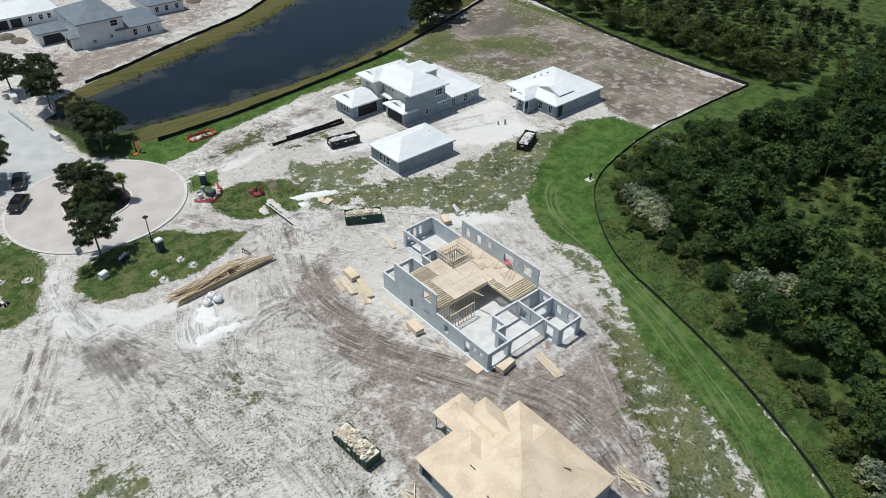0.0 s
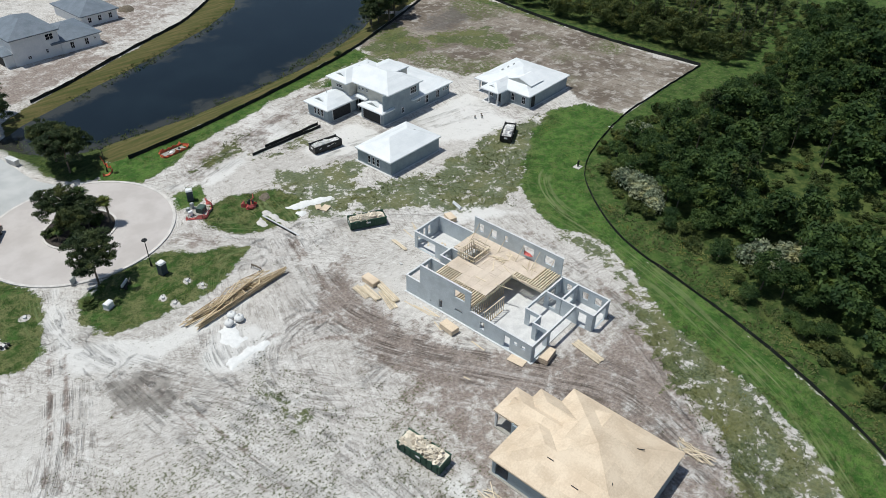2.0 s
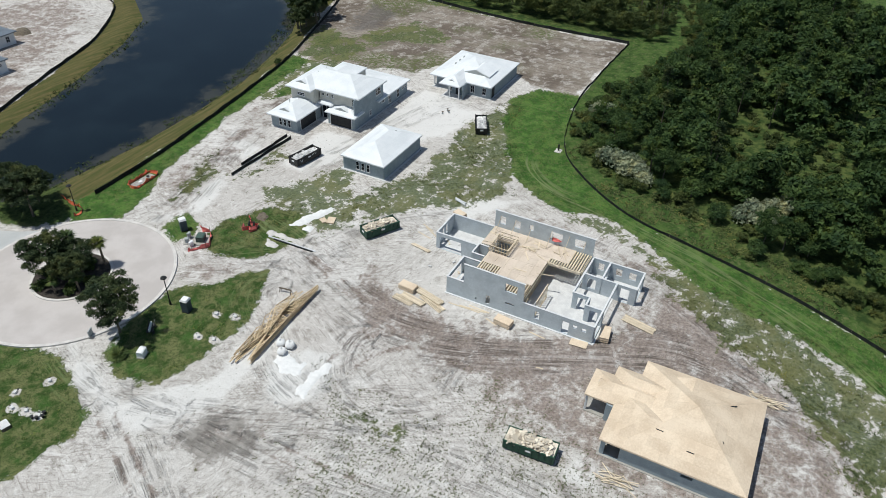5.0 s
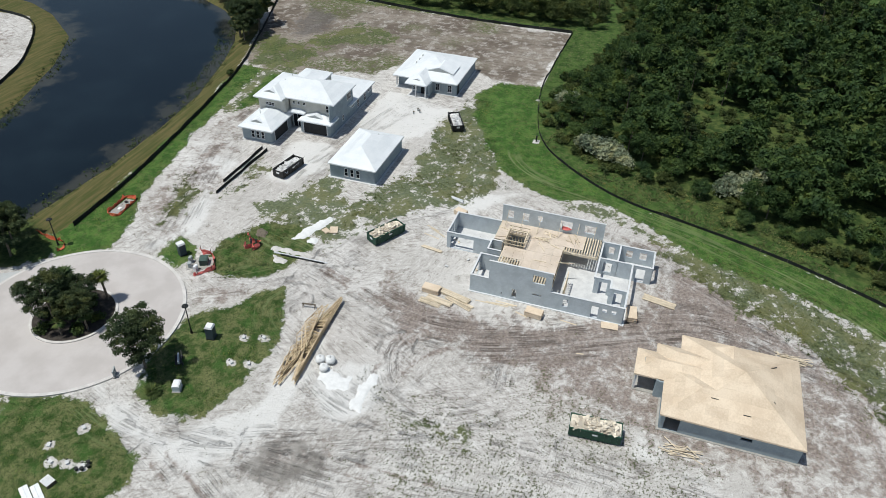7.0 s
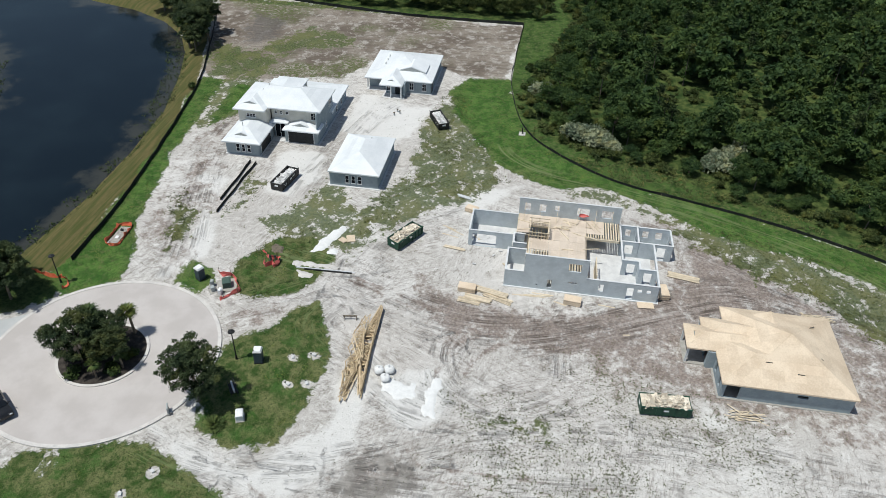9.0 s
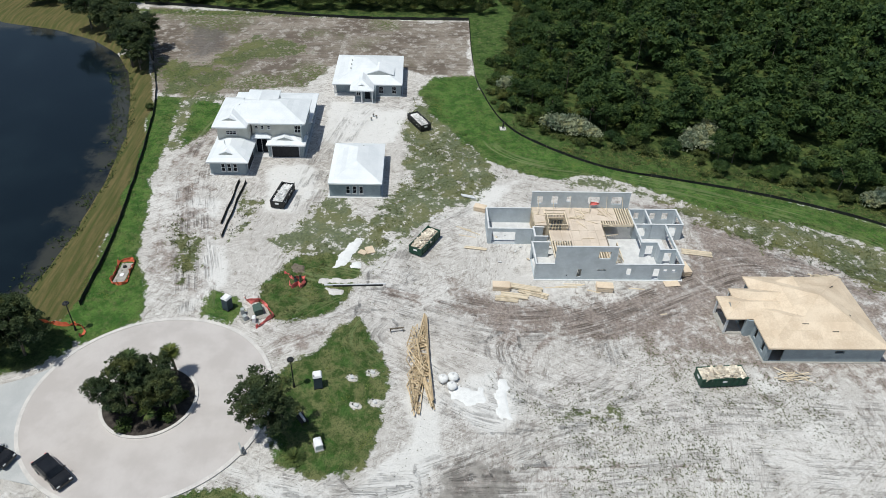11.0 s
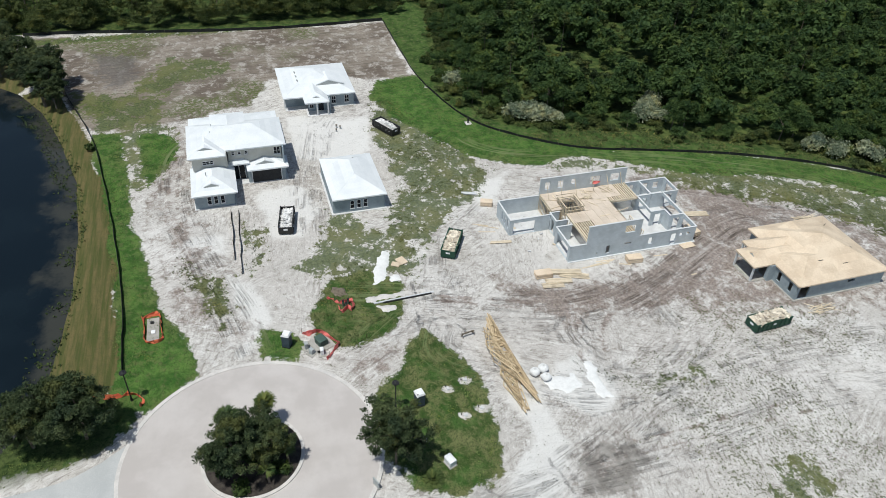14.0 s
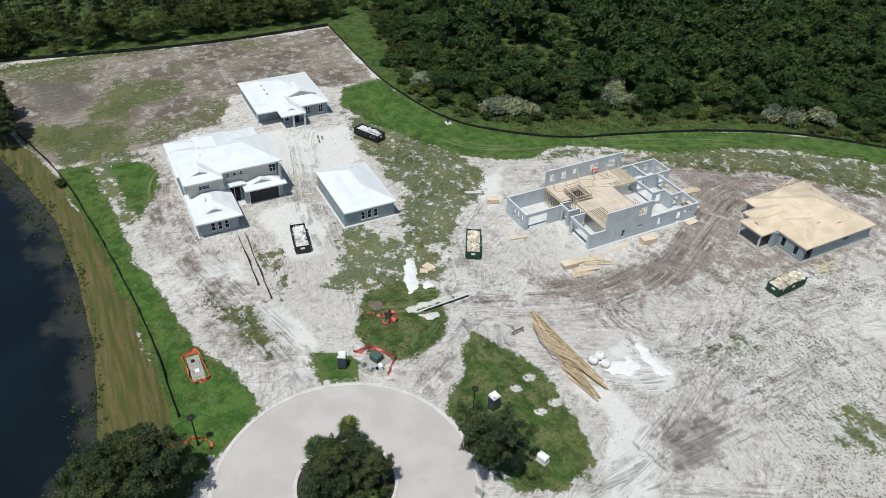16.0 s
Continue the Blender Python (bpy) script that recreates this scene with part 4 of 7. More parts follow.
shell_wall((49.3, 42.4), (55.1, 42.4), H1, (), 2.3)
shell_wall((55.1, 39.7), (55.1, 44.4), H1, [(0.9, 2.1, 0.05, 2.3)])
shell_wall((55.1, 39.7), (59.1, 39.7), H1, [(0.7, 3.2, 0.05, 2.3)])
shell_wall((55.1, 44.5), (59.0, 44.5), H1, [(0.8, 3.0, 0.9, 2.2)])
shell_wall((55.1, 44.5), (55.1, 47.0), H1, [(0.7, 1.9, 0.6, 2.2)])
shell_wall((55.1, 47.0), (59.0, 47.0), 2.6, [(1.0, 2.6, 0.05, 2.2)])
shell_wall((50.6, 44.7), (50.6, 47.0), H1, [(0.5, 1.6, 0.05, 2.2)])
shell_wall((48.9, 44.7), (50.6, 44.7), H1)
shell_wall((48.9, 42.4), (48.9, 44.7), H1, [(0.6, 1.7, 0.05, 2.2)])
shell_wall((50.6, 47.0), (55.1, 47.0), 2.75, (), 2.35)
part("footing", boxes((-0.32, -0.1, -0.3, 20.8, -0.1, 0.1), (-0.1, 4.0, -0.35, -0.1, -0.1, 0.1)), "block_cap", shell, "rough mortar-splashed footing edge")
part("floor_slab", boxes((0.1, 13.6, 4.6, 18.0, -0.05, 0.12), (0.1, 3.8, 0.1, 4.6, -0.05, 0.12), (8.4, 13.6, 18.0, 26.5, -0.05, 0.12), (0.1, 4.9, 18.0, 20.5, -0.05, 0.12), (9.8, 13.6, -2.6, 4.6, -0.05, 0.12), (3.8, 9.8, 0.1, 4.6, -0.05, 0.1)), "concrete", shell, "pale concrete floor slab")
# timber floor, with bare joists where no boards lie yet
deck_z = 2.98


def boards(x0, x1, y0, y1):
    rnd = random.Random(round(x0 * 7 + y0 * 31))
    y = y0
    while y < y1 - 0.01:
        x, yy = x0 - rnd.uniform(0, 1.2), min(y1, y + 1.22)
        while x < x1:
            a, b = max(x, x0), min(x1, x + 2.44)
            if b - a > 0.05:
                part("floor_board", boxes((a - ox + 0.01, b - ox - 0.01, y - oy + 0.01, yy - oy - 0.01, deck_z, deck_z + rnd.uniform(0.02, 0.035))), "deck", shell)
            x += 2.44
        y = yy


for row in ((48.8, 53.0, 52.2, 57.4), (50.4, 53.0, 57.4, 60.2), (53.0, 59.0, 56.6, 57.6), (55.6, 59.0, 49.6, 56.6), (53.0, 55.6, 52.2, 56.6), (56.4, 59.0, 57.6, 62.0), (54.2, 56.4, 60.4, 62.1), (45.5, 47.9, 55.0, 57.2)):
    boards(*row)
for i in range(41):
    y = 47.4 + i * 0.366
    x0, x1 = (54.6, 59.0) if y < 52.1 else ((45.5, 59.0) if y < 57.6 or y > 60.3 else (45.5, 59.0))
    if y > 60.3:
        x0 = 54.3
    if 57.6 < y < 60.3:
        part("floor_joist", boxes((45.5 - ox, 53.0 - ox, y - oy - 0.085, y - oy + 0.085, deck_z - 0.3, deck_z)), "timber", shell)
        x0 = 56.4
    part("floor_joist", boxes((x0 - ox, x1 - ox, y - oy - 0.085, y - oy + 0.085, deck_z - 0.3, deck_z)), "timber", shell)
for row in ((45.6, 54.6, 52.05, 52.2), (54.5, 54.65, 47.3, 52.1), (54.5, 59.0, 47.25, 47.4), (53.0, 53.1, 57.5, 60.4), (56.3, 56.4, 57.5, 60.4)):
    part("rim_beam", boxes((row[0] - ox, row[1] - ox, row[2] - oy, row[3] - oy, deck_z - 0.36, deck_z)), "timber", shell)


def stud_wall(a, b, z0, z1, gap=0.45):
    a, b = Vector((*P(*a), 0)), Vector((*P(*b), 0))
    n = max(1, round((b - a).length / gap))
    mesh = None
    for i in range(n + 1):
        if mesh is None:
            first = part("stud", boxes((-0.04, 0.04, -0.04, 0.04, z0, z1)), "timber", shell)
            mesh = first.data
        else:
            first = new("stud", mesh)
            first.parent = shell
        first.location = a.lerp(b, i / n)
    for z in (z0 + 0.04, z1 + 0.02):
        bm = bmesh.new()
        beam(bm, (a.x, a.y, z), (b.x, b.y, z), 0.12, 0.08)
        part("wall_plate", bm, "timber", shell)


stud_wall((46.6, 50.6), (50.8, 50.6), 0.12, 2.5)
stud_wall((53.0, 57.6), (53.0, 60.3), 0.12, 4.0)
stud_wall((56.4, 57.6), (56.4, 60.3), 0.12, 3.4)
stud_wall((53.0, 57.6), (56.4, 57.6), 0.12, 3.9)
stud_wall((53.0, 60.3), (56.4, 60.3), 0.12, 3.9)
stud_wall((54.3, 62.1), (58.9, 62.1), 0.12, 2.6)
stud_wall((54.3, 60.4), (54.3, 62.1), 0.12, 2.6)
stud_wall((46.0, 52.6), (53.6, 52.6), 0.12, 2.6)

for y in (61.2, 58.9, 56.4, 53.4, 50.8, 48.4):
    bm = bmesh.new()
    beam(bm, (58.95 - ox, y - oy, 5.1), (57.2 - ox, y - oy + 0.15, deck_z + 0.04), 0.05, 0.1)
    part("wall_brace", bm, "timber", shell)
for a, b in (((52.9, 57.4), (52.9, 60.5)), ((52.9, 57.4), (56.6, 57.4)), ((56.6, 57.4), (56.6, 60.5))):
    for z in (3.5, 4.05):
        bm = bmesh.new()
        beam(bm, (a[0] - ox, a[1] - oy, z), (b[0] - ox, b[1] - oy, z), 0.05, 0.1)
        part("guard_rail", bm, "timber", shell)
g = random.Random(31)
for i in range(16):
    ln = g.uniform(0.9, 2.8)
    b = part("loose_board", boxes((-ln / 2, ln / 2, -0.07, 0.07, 0, 0.04)), "timber", shell)
    b.matrix_basis = pose(g.choice((57.4, 55.0, 51.5, 57.6)) - ox + g.uniform(-0.7, 0.7), g.choice((51.2, 54.8, 54.0, 60.8)) - oy + g.uniform(-0.7, 0.7), deck_z + 0.04 + i * 0.004, 0, 0, g.choice((10, 80, 95, 35)) + g.uniform(-12, 12))
for i in range(14):
    b = part("slab_debris", boxes((-0.25, 0.25, -0.12, 0.12, 0, 0.07)), "concrete" if i % 3 else "timber", shell)
    b.matrix_basis = pose(g.uniform(46.5, 58.5) - ox, g.choice((g.uniform(47.5, 51), g.uniform(63.2, 68.2), g.uniform(43, 46))) - oy, 0.13, 0, 0, g.uniform(0, 180)) if i % 2 else pose(g.uniform(54.5, 58.4) - ox, g.uniform(63.2, 68.4) - oy, 0.13, 0, 0, g.uniform(0, 180))

# ---------------------------------------------------------------- house with a bare plywood roof
ply_house = thing("house", "single-storey grey block house with bare plywood roof sheathing", "house", 29.7, 21.7, 0)
wall(ply_house, (0, 0), (0, 14.6), 0, 2.6, [(5.0, 6.2, 1.5, 1.9), (12.6, 14.2, 0.1, 2.1)], "block_far", 0.2)
wall(ply_house, (0, 14.6), (4.6, 14.6), 0, 2.6, [(0.9, 1.6, 0.6, 2.1), (3.2, 3.9, 0.6, 2.1)], "block_far", 0.2)
wall(ply_house, (4.6, 14.6), (4.6, 15.6), 0, 2.6, (), "block_far", 0.2)
wall(ply_house, (4.6, 15.6), (10.3, 15.6), 0, 2.6, [(0.6, 2.0, 0.1, 2.2), (3.4, 4.8, 0.8, 2.2)], "block_far", 0.2)
wall(ply_house, (10.3, 12.8), (10.3, 15.6), 0, 2.6, (), "block_far", 0.2)
wall(ply_house, (10.3, 12.8), (12.7, 12.8), 0, 2.6, (), "block_far", 0.2)
wall(ply_house, (12.7, 0), (12.7, 12.8), 0, 2.6, [(3, 5, 0.8, 2.1), (9, 11, 0.8, 2.1)], "block_far", 0.2)
wall(ply_house, (0, 0), (12.7, 0), 0, 2.6, [(3, 5, 0.8, 2.1)], "block_far", 0.2)
part("floor_slab", boxes((0.1, 12.6, 0.1, 12.7, -0.05, 0.12), (0.1, 10.2, 12.7, 14.5, -0.05, 0.12), (4.7, 10.2, 14.5, 15.5, -0.05, 0.12), (4.8, 9.0, 15.7, 18.2, -0.05, 0.1)), "dull_sand", ply_house)
part("footing", boxes((-0.35, 0.1, -0.3, 14.9, -0.1, 0.09), (0.1, 4.5, 14.7, 14.95, -0.1, 0.09)), "dull_sand", ply_house, "sand-covered concrete footing edge")
PLY = (1.22, 2.44, "roof_panel")
hip_roof(ply_house, -0.5, 13.3, -0.2, 13.3, 2.7, 2.7, "ply", axis="y", label="bare plywood sheathed roof", sheet=PLY)
hip_roof(ply_house, -0.48, 7.6, 3.0, 14.9, 2.69, 1.58, "ply", axis="y", sheet=PLY)
hip_roof(ply_house, 4.8, 9.2, 8.0, 18.3, 2.68, 1.0, "ply", axis="y", sheet=PLY)
hip_roof(ply_house, 6.4, 10.8, 7.0, 16.1, 2.67, 1.3, "ply", axis="y", sheet=PLY)
hip_roof(ply_house, 7.4, 11.6, 5.6, 9.6, 3.42, 0.85, "ply", axis="x", sheet=PLY, gable=(1,))
gablet(ply_house, 7.0, 17.3, 3.02, 1.6, 0.5, 1.4, "+y", "ply", "soffit")
# near-black bars paint the shade of vent slots; the roof is not cut
for n, (px, py, pz, a) in enumerate(((1.6, 6.0, 3.55, 90), (2.6, 9.5, 3.92, 90), (4.2, 3.4, 4.1, 30), (9.5, 3.2, 4.15, 120))):
    slot = part("slot_shade", boxes((-0.4, 0.4, -0.04, 0.04, -0.02, 0.06)), "dark", ply_house, "near-black bar painted as the shade in a vent slot")
    slot.matrix_basis = pose(px, py, pz, 0, 0, a)
for px, py in ((5.1, 18.0), (8.9, 18.0), (10.5, 15.9)):
    post = part("porch_post", boxes((-0.12, 0.12, -0.12, 0.12, 0, 2.5)), "block_cap", ply_house)
    post.location = (px, py, 0)

# ---------------------------------------------------------------- small house, white roof
FELT = (0.95, 9.0, "underlay_sheet")
small = thing("house", "low grey block house with a white hipped roof", "house", 65.9, 85.6, 0, group="white-roofed houses")
wall(small, (0, 0), (0, 8), 0, H1, (), "block_far")
wall(small, (0, 0), (12.3, 0), 0, H1, (), "block_far")
wall(small, (12.3, 0), (12.3, 8), 0, H1, (), "block_far")
wall(small, (0, 8), (12.3, 8), 0, H1, (), "block_far")
part("footing", boxes((-0.45, 12.7, -0.4, 8.4, -0.1, 0.1)), "concrete", small, "pale concrete footing edge")
for i in range(3):
    window(small, -0.1, 3.0 + 1.05 * i, 0.7, 2.1, 0.62, "-x", panes=1)
hip_roof(small, -0.55, 12.6, -0.4, 8.2, H1 + 0.05, 1.75, "underlay", label="white roofing underlay", sheet=FELT)
for i in range(4):
    v = part("roof_vent", boxes((-0.35, 0.35, -0.12, 0.12, -0.1, 0.1)), "soffit", small, "grey slotted roof vent")
    v.matrix_basis = pose(4.6 + 1.5 * i, 3.1, 4.12, 22, 0, 0)

# ---------------------------------------------------------------- two-storey house
big = thing("house", "two-storey house with beige upper walls and white roofs", "house", 72.3, 99.3, 0, group="white-roofed houses")
ox2, oy2 = 72.3, 99.3
Q = lambda x, y: (x - ox2, y - oy2)
wall(big, Q(72.3, 108.2), Q(72.3, 114.0), 0, H1, (), "block_far")
wall(big, Q(72.3, 108.2), Q(79.5, 108.2), 0, H1, (), "block_far")
wall(big, Q(72.3, 114.0), Q(98.0, 114.0), 0, H1, (), "block_far")
wall(big, Q(78.3, 99.6), Q(78.3, 105.4), 0, H1, (), "block_far")
wall(big, Q(78.3, 105.4), Q(80.0, 105.4), 0, H1, (), "block_far")
wall(big, Q(78.3, 99.5), Q(88.4, 99.5), 0, H2 + 0.2, (), "block_far")
wall(big, Q(88.4, 99.5), Q(97.6, 99.5), 0, H1, (), "block_far")
wall(big, Q(97.6, 99.5), Q(97.6, 114.0), 0, H1, (), "block_far")
wall(big, Q(80.0, 99.7), Q(80.0, 108.2), H1, H2 + 0.2, (), "stucco")
wall(big, Q(80.0, 105.5), Q(80.0, 108.1), 0, H1, (), "block_far")
wall(big, Q(78.4, 108.6), Q(78.4, 113.6), H1, H2 + 0.2, (), "stucco")
wall(big, Q(78.4, 108.5), Q(80.0, 108.5), H1, H2 + 0.2, (), "stucco")
wall(big, Q(78.4, 113.7), Q(88.4, 113.7), H1, H2 + 0.2, (), "stucco")
wall(big, Q(88.4, 99.7), Q(88.4, 113.6), H1, H2 + 0.2, (), "stucco")
hip_roof(big, 71.4 - ox2, 80.3 - ox2, 107.5 - oy2, 114.4 - oy2, H1 + 0.05, 1.5, "underlay", label="white garage roof", sheet=FELT)
hip_roof(big, 77.4 - ox2, 81 - ox2, 98.9 - oy2, 105.6 - oy2, H1 + 0.05, 1.0, "underlay", axis="x", label="white garage roof", gable=(1,), sheet=FELT)
hip_roof(big, 78.9 - ox2, 82 - ox2, 105.0 - oy2, 108.4 - oy2, 3.35, 0.75, "underlay", axis="x", label="white entrance roof", gable=(1,), sheet=FELT)
hip_roof(big, 79.1 - ox2, 89.0 - ox2, 98.9 - oy2, 114.4 - oy2, H2 + 0.25, 1.9, "underlay", label="white main roof", sheet=FELT)
hip_roof(big, 77.5 - ox2, 86.0 - ox2, 108.5 - oy2, 114.38 - oy2, H2 + 0.24, 1.2, "underlay", label="white main roof", sheet=FELT)
hip_roof(big, 86.0 - ox2, 98.2 - ox2, 98.9 - oy2, 114.4 - oy2, H1 + 0.04, 1.9, "underlay", axis="x", label="white rear roof", sheet=FELT)
hip_roof(big, 84.4 - ox2, 91.2 - ox2, 104.7 - oy2, 110.4 - oy2, H2 + 0.85, 1.0, "underlay", axis="x", gable=(0,), label="white raised rear roof", sheet=FELT)
wall(big, Q(90.8, 105.0), Q(90.8, 109.6), H1, H2 + 0.7, [(1.4, 3.2, 4.4, 5.6)], "stucco")
wall(big, Q(88.6, 105.0), Q(90.8, 105.0), H1, H2 + 0.7, (), "stucco")
wall(big, Q(88.6, 109.6), Q(90.8, 109.6), H1, H2 + 0.7, (), "stucco")
for gx, gy, gz, gw, gr in ((72.9, 111.3, 3.4, 3.0, 0.6), (78.5, 102.6, 3.2, 3.2, 0.6), (78.9, 111.6, H2 + 0.75, 3.2, 0.6)):
    gablet(big, gx - ox2, gy - oy2, gz, gw, gr, 2.4, "-x", "underlay", "soffit")
for wx, wy, z0, z1, ww, face, n in ((78.3, 111.4, 4.3, 4.95, 1.7, "-x", 3), (79.9, 107.4, 4.6, 5.2, 0.5, "-x", 1), (79.9, 106.4, 4.6, 5.2, 0.5, "-x", 1), (79.9, 105.3, 4.6, 5.2, 0.5, "-x", 1), (79.9, 100.4, 3.95, 5.3, 1.05, "-x", 2),
                                    (86.6, 99.4, 4.0, 5.35, 1.7, "-y", 3), (83.6, 99.4, 0.9, 2.0, 0.7, "-y", 2), (88.2, 99.4, 1.7, 2.2, 1.1, "-y", 2), (90.6, 99.4, 0.6, 2.2, 0.9, "-y", 2), (93.9, 99.4, 0.6, 2.2, 0.9, "-y", 2), (95.8, 99.4, 1.5, 2.1, 0.55, "-y", 1), (96.9, 99.4, 1.5, 2.1, 0.55, "-y", 1)):
    window(big, wx - ox2, wy - oy2, z0, z1, ww, face, panes=n)
door = part("entrance_panel", boxes((-0.9, 0.9, -0.06, 0.04, 0.1, 2.9)), "glass", big, "tall dark glazed entrance")
door.matrix_basis = pose(79.9 - ox2, 106.8 - oy2, 0, 0, 0, 270)
part("door_frame", boxes((-1.0, -0.9, -0.1, 0.05, 0.1, 3.0), (0.9, 1.0, -0.1, 0.05, 0.1, 3.0), (-0.04, 0.04, -0.1, 0.05, 0.1, 2.95), (-0.9, 0.9, -0.1, 0.05, 2.9, 3.0)), "white", big).matrix_basis = door.matrix_basis
for i, (vx, vy) in enumerate(((75.4, 111.9), (83.0, 110.5), (85.4, 110.2))):
    bm = bmesh.new()
    rod(bm, (0, 0, -0.3), (0, 0, 0.45), 0.06, None, 8)
    part("vent_pipe", bm, "grey_plastic", big).location = (vx - ox2, vy - oy2, H1 + 1.45 if i == 0 else H2 + 1.5)
part("footing", boxes((-0.35, 7.0, 8.6, 15.0, -0.1, 0.09), (5.8, 25.7, -0.2, 15.0, -0.1, 0.08)), "concrete", big, "pale concrete footing edge")
garage_opening(big, 78.2 - ox2, 102.5 - oy2, 4.6, "-x")
garage_opening(big, 75.6 - ox2, 108.1 - oy2, 4.6, "-y")
for i in range(3):
    window(big, -0.1, 109.9 - oy2 + 1.0 * i, 0.7, 2.1, 0.62, "-x", panes=1)

# ---------------------------------------------------------------- far white-roofed house
far_house = thing("house", "single-storey grey house with white hipped roof and porch", "house", 103.2, 83.2, 0, group="white-roofed houses")
wall(far_house, (0, 0), (0, 5.0), 0, H1, (), "block_far")
wall(far_house, (0, 5.0), (-2.6, 5.0), 0, H1, (), "block_far")
wall(far_house, (-1.2, 5.0), (-1.2, 9.0), 0, H1, (), "block_far")
wall(far_house, (0, 0), (13.6, 0), 0, H1, (), "block_far")
wall(far_house, (13.6, 0), (13.6, 13.0), 0, H1, (), "block_far")
wall(far_house, (1.5, 13.0), (13.6, 13.0), 0, H1, (), "block_far")
wall(far_house, (1.5, 9.0), (1.5, 13.0), 0, H1, (), "block_far")
hip_roof(far_house, -0.6, 14.3, -0.4, 13.6, H1 + 0.05, 2.3, "underlay", label="white main roof", sheet=FELT)
hip_roof(far_house, -3.5, 5.0, 5.2, 9.9, H1 + 0.04, 1.2, "underlay", axis="x", label="white porch roof", sheet=FELT)
gablet(far_house, 2.2, 4.4, 3.65, 6.2, 1.0, 4.4, "-x", "underlay", "soffit")
gablet(far_house, -2.5, 7.6, 3.2, 2.4, 0.45, 1.8, "-x", "underlay", "soffit")
for wy in (1.3, 3.9):
    window(far_house, -0.1, wy, 0.7, 2.2, 0.85, "-x")
window(far_house, -1.3, 8.4, 0.7, 2.2, 0.8, "-x")
for px, py in ((-3.2, 5.5), (-3.2, 7.6), (1.0, 13.3)):
    part("porch_post", boxes((-0.13, 0.13, -0.13, 0.13, 0, H1)), "block_cap", far_house).location = (px, py, 0)
part("footing", boxes((-0.3, 14.0, -0.4, 13.3, -0.1, 0.08), (-3.5, -0.3, 4.9, 9.5, -0.1, 0.08)), "concrete", far_house, "pale concrete footing edge")
# both doorways are near-black panels that paint the shade of the inside
d = part("entrance_panel", boxes((-0.5, 0.5, -0.06, 0.04, 0.05, 2.2)), "dark", far_house, "near-black panel painted as an unlit entrance opening")
d.matrix_basis = pose(-1.3, 6.6, 0, 0, 0, 270)
d = part("side_doorway_shade", boxes((-0.6, 0.6, -0.06, 0.04, 0.05, 2.3)), "dark", far_house, "near-black panel painted as an unlit side doorway")
d.matrix_basis = pose(1.2, -0.1, 0, 0, 0, 0)
for i in range(3):
    part("roof_vent", boxes((-0.3, 0.3, -0.1, 0.1, -0.1, 0.12)), "soffit", far_house).matrix_basis = pose(4.5 + 2 * i, 10.2, 4.05, 0, 0, 10)

# ---------------------------------------------------------------- trees
rng = np.random.default_rng(7)


def leaf_cloud(blobs, count, size, seed, up=0.35):
    """Quads scattered over the skins of blobs (x, y, z, radius, flatness)."""
    g = np.random.default_rng(seed)
    b = np.asarray(blobs, float)
    pick = g.choice(len(b), count, p=b[:, 3] ** 2 / (b[:, 3] ** 2).sum())
    d = g.normal(size=(count, 3))
    d /= np.linalg.norm(d, axis=1, keepdims=True)
    d[:, 2] = np.where(d[:, 2] < -0.35, -d[:, 2] * 0.6, d[:, 2])
    r = b[pick, 3] * (0.45 + 0.95 * g.random(count) ** 0.9)
    c = b[pick, :3] + d * r[:, None] * np.stack([np.ones(count), np.ones(count), b[pick, 4]], 1)
    n = d + g.normal(size=(count, 3)) * 0.75 + (0, 0, up)
    n /= np.linalg.norm(n, axis=1, keepdims=True)
    t = np.cross(n, g.normal(size=(count, 3)))
    t /= np.linalg.norm(t, axis=1, keepdims=True)
    w = np.cross(n, t)
    s = (size * g.uniform(0.6, 1.35, count))[:, None]
    v = np.stack([c - t * s + w * s * 0.6, c - t * s * 0.8 - w * s * 0.6, c + t * s], 1)
    return v.reshape(-1, 3)


def cloud_mesh(name, verts, material, corners=3):
    return bulk(name, verts, np.arange(len(verts)).reshape(-1, corners), material)


def crown_blobs(seed, radius, high, spread, n, flat=0.8):
    """Foliage clumps in an uneven egg-shaped crown."""
    g = random.Random(seed)
    out = []
    for i in range(n):
        a, q, e = g.uniform(0, 6.283), math.sqrt(g.random()), g.uniform(-0.75, 1.0)
        wide = spread * math.sqrt(max(0.05, 1 - (abs(e) * 0.85) ** 2)) * g.uniform(0.75, 1.15)
        out.append((math.cos(a) * q * wide, math.sin(a) * q * wide, high * (0.66 + 0.3 * e), radius * g.uniform(0.5, 1.15) * (1 - 0.25 * max(e, 0)), flat))
    return out


def trunk_mesh(seed, high, r, blobs, name="trunk"):
    bm = bmesh.new()
    g = random.Random(seed)
    top = Vector((g.uniform(-0.2, 0.2), g.uniform(-0.2, 0.2), high * 0.5))
    rod(bm, (0, 0, -0.2), top, r, r * 0.7, 8)
    for x, y, z, q, _ in blobs[:7]:
        mid = top.lerp(Vector((x, y, z)), 0.55) + Vector((0, 0, 0.3))
        rod(bm, top, mid, r * 0.5, r * 0.3, 5)
        rod(bm, mid, (x, y, z), r * 0.3, r * 0.12, 5)
    me = bpy.data.meshes.new(name)
    bm.to_mesh(me)
    bm.free()
    me.materials.append(M["bark"])
    return me


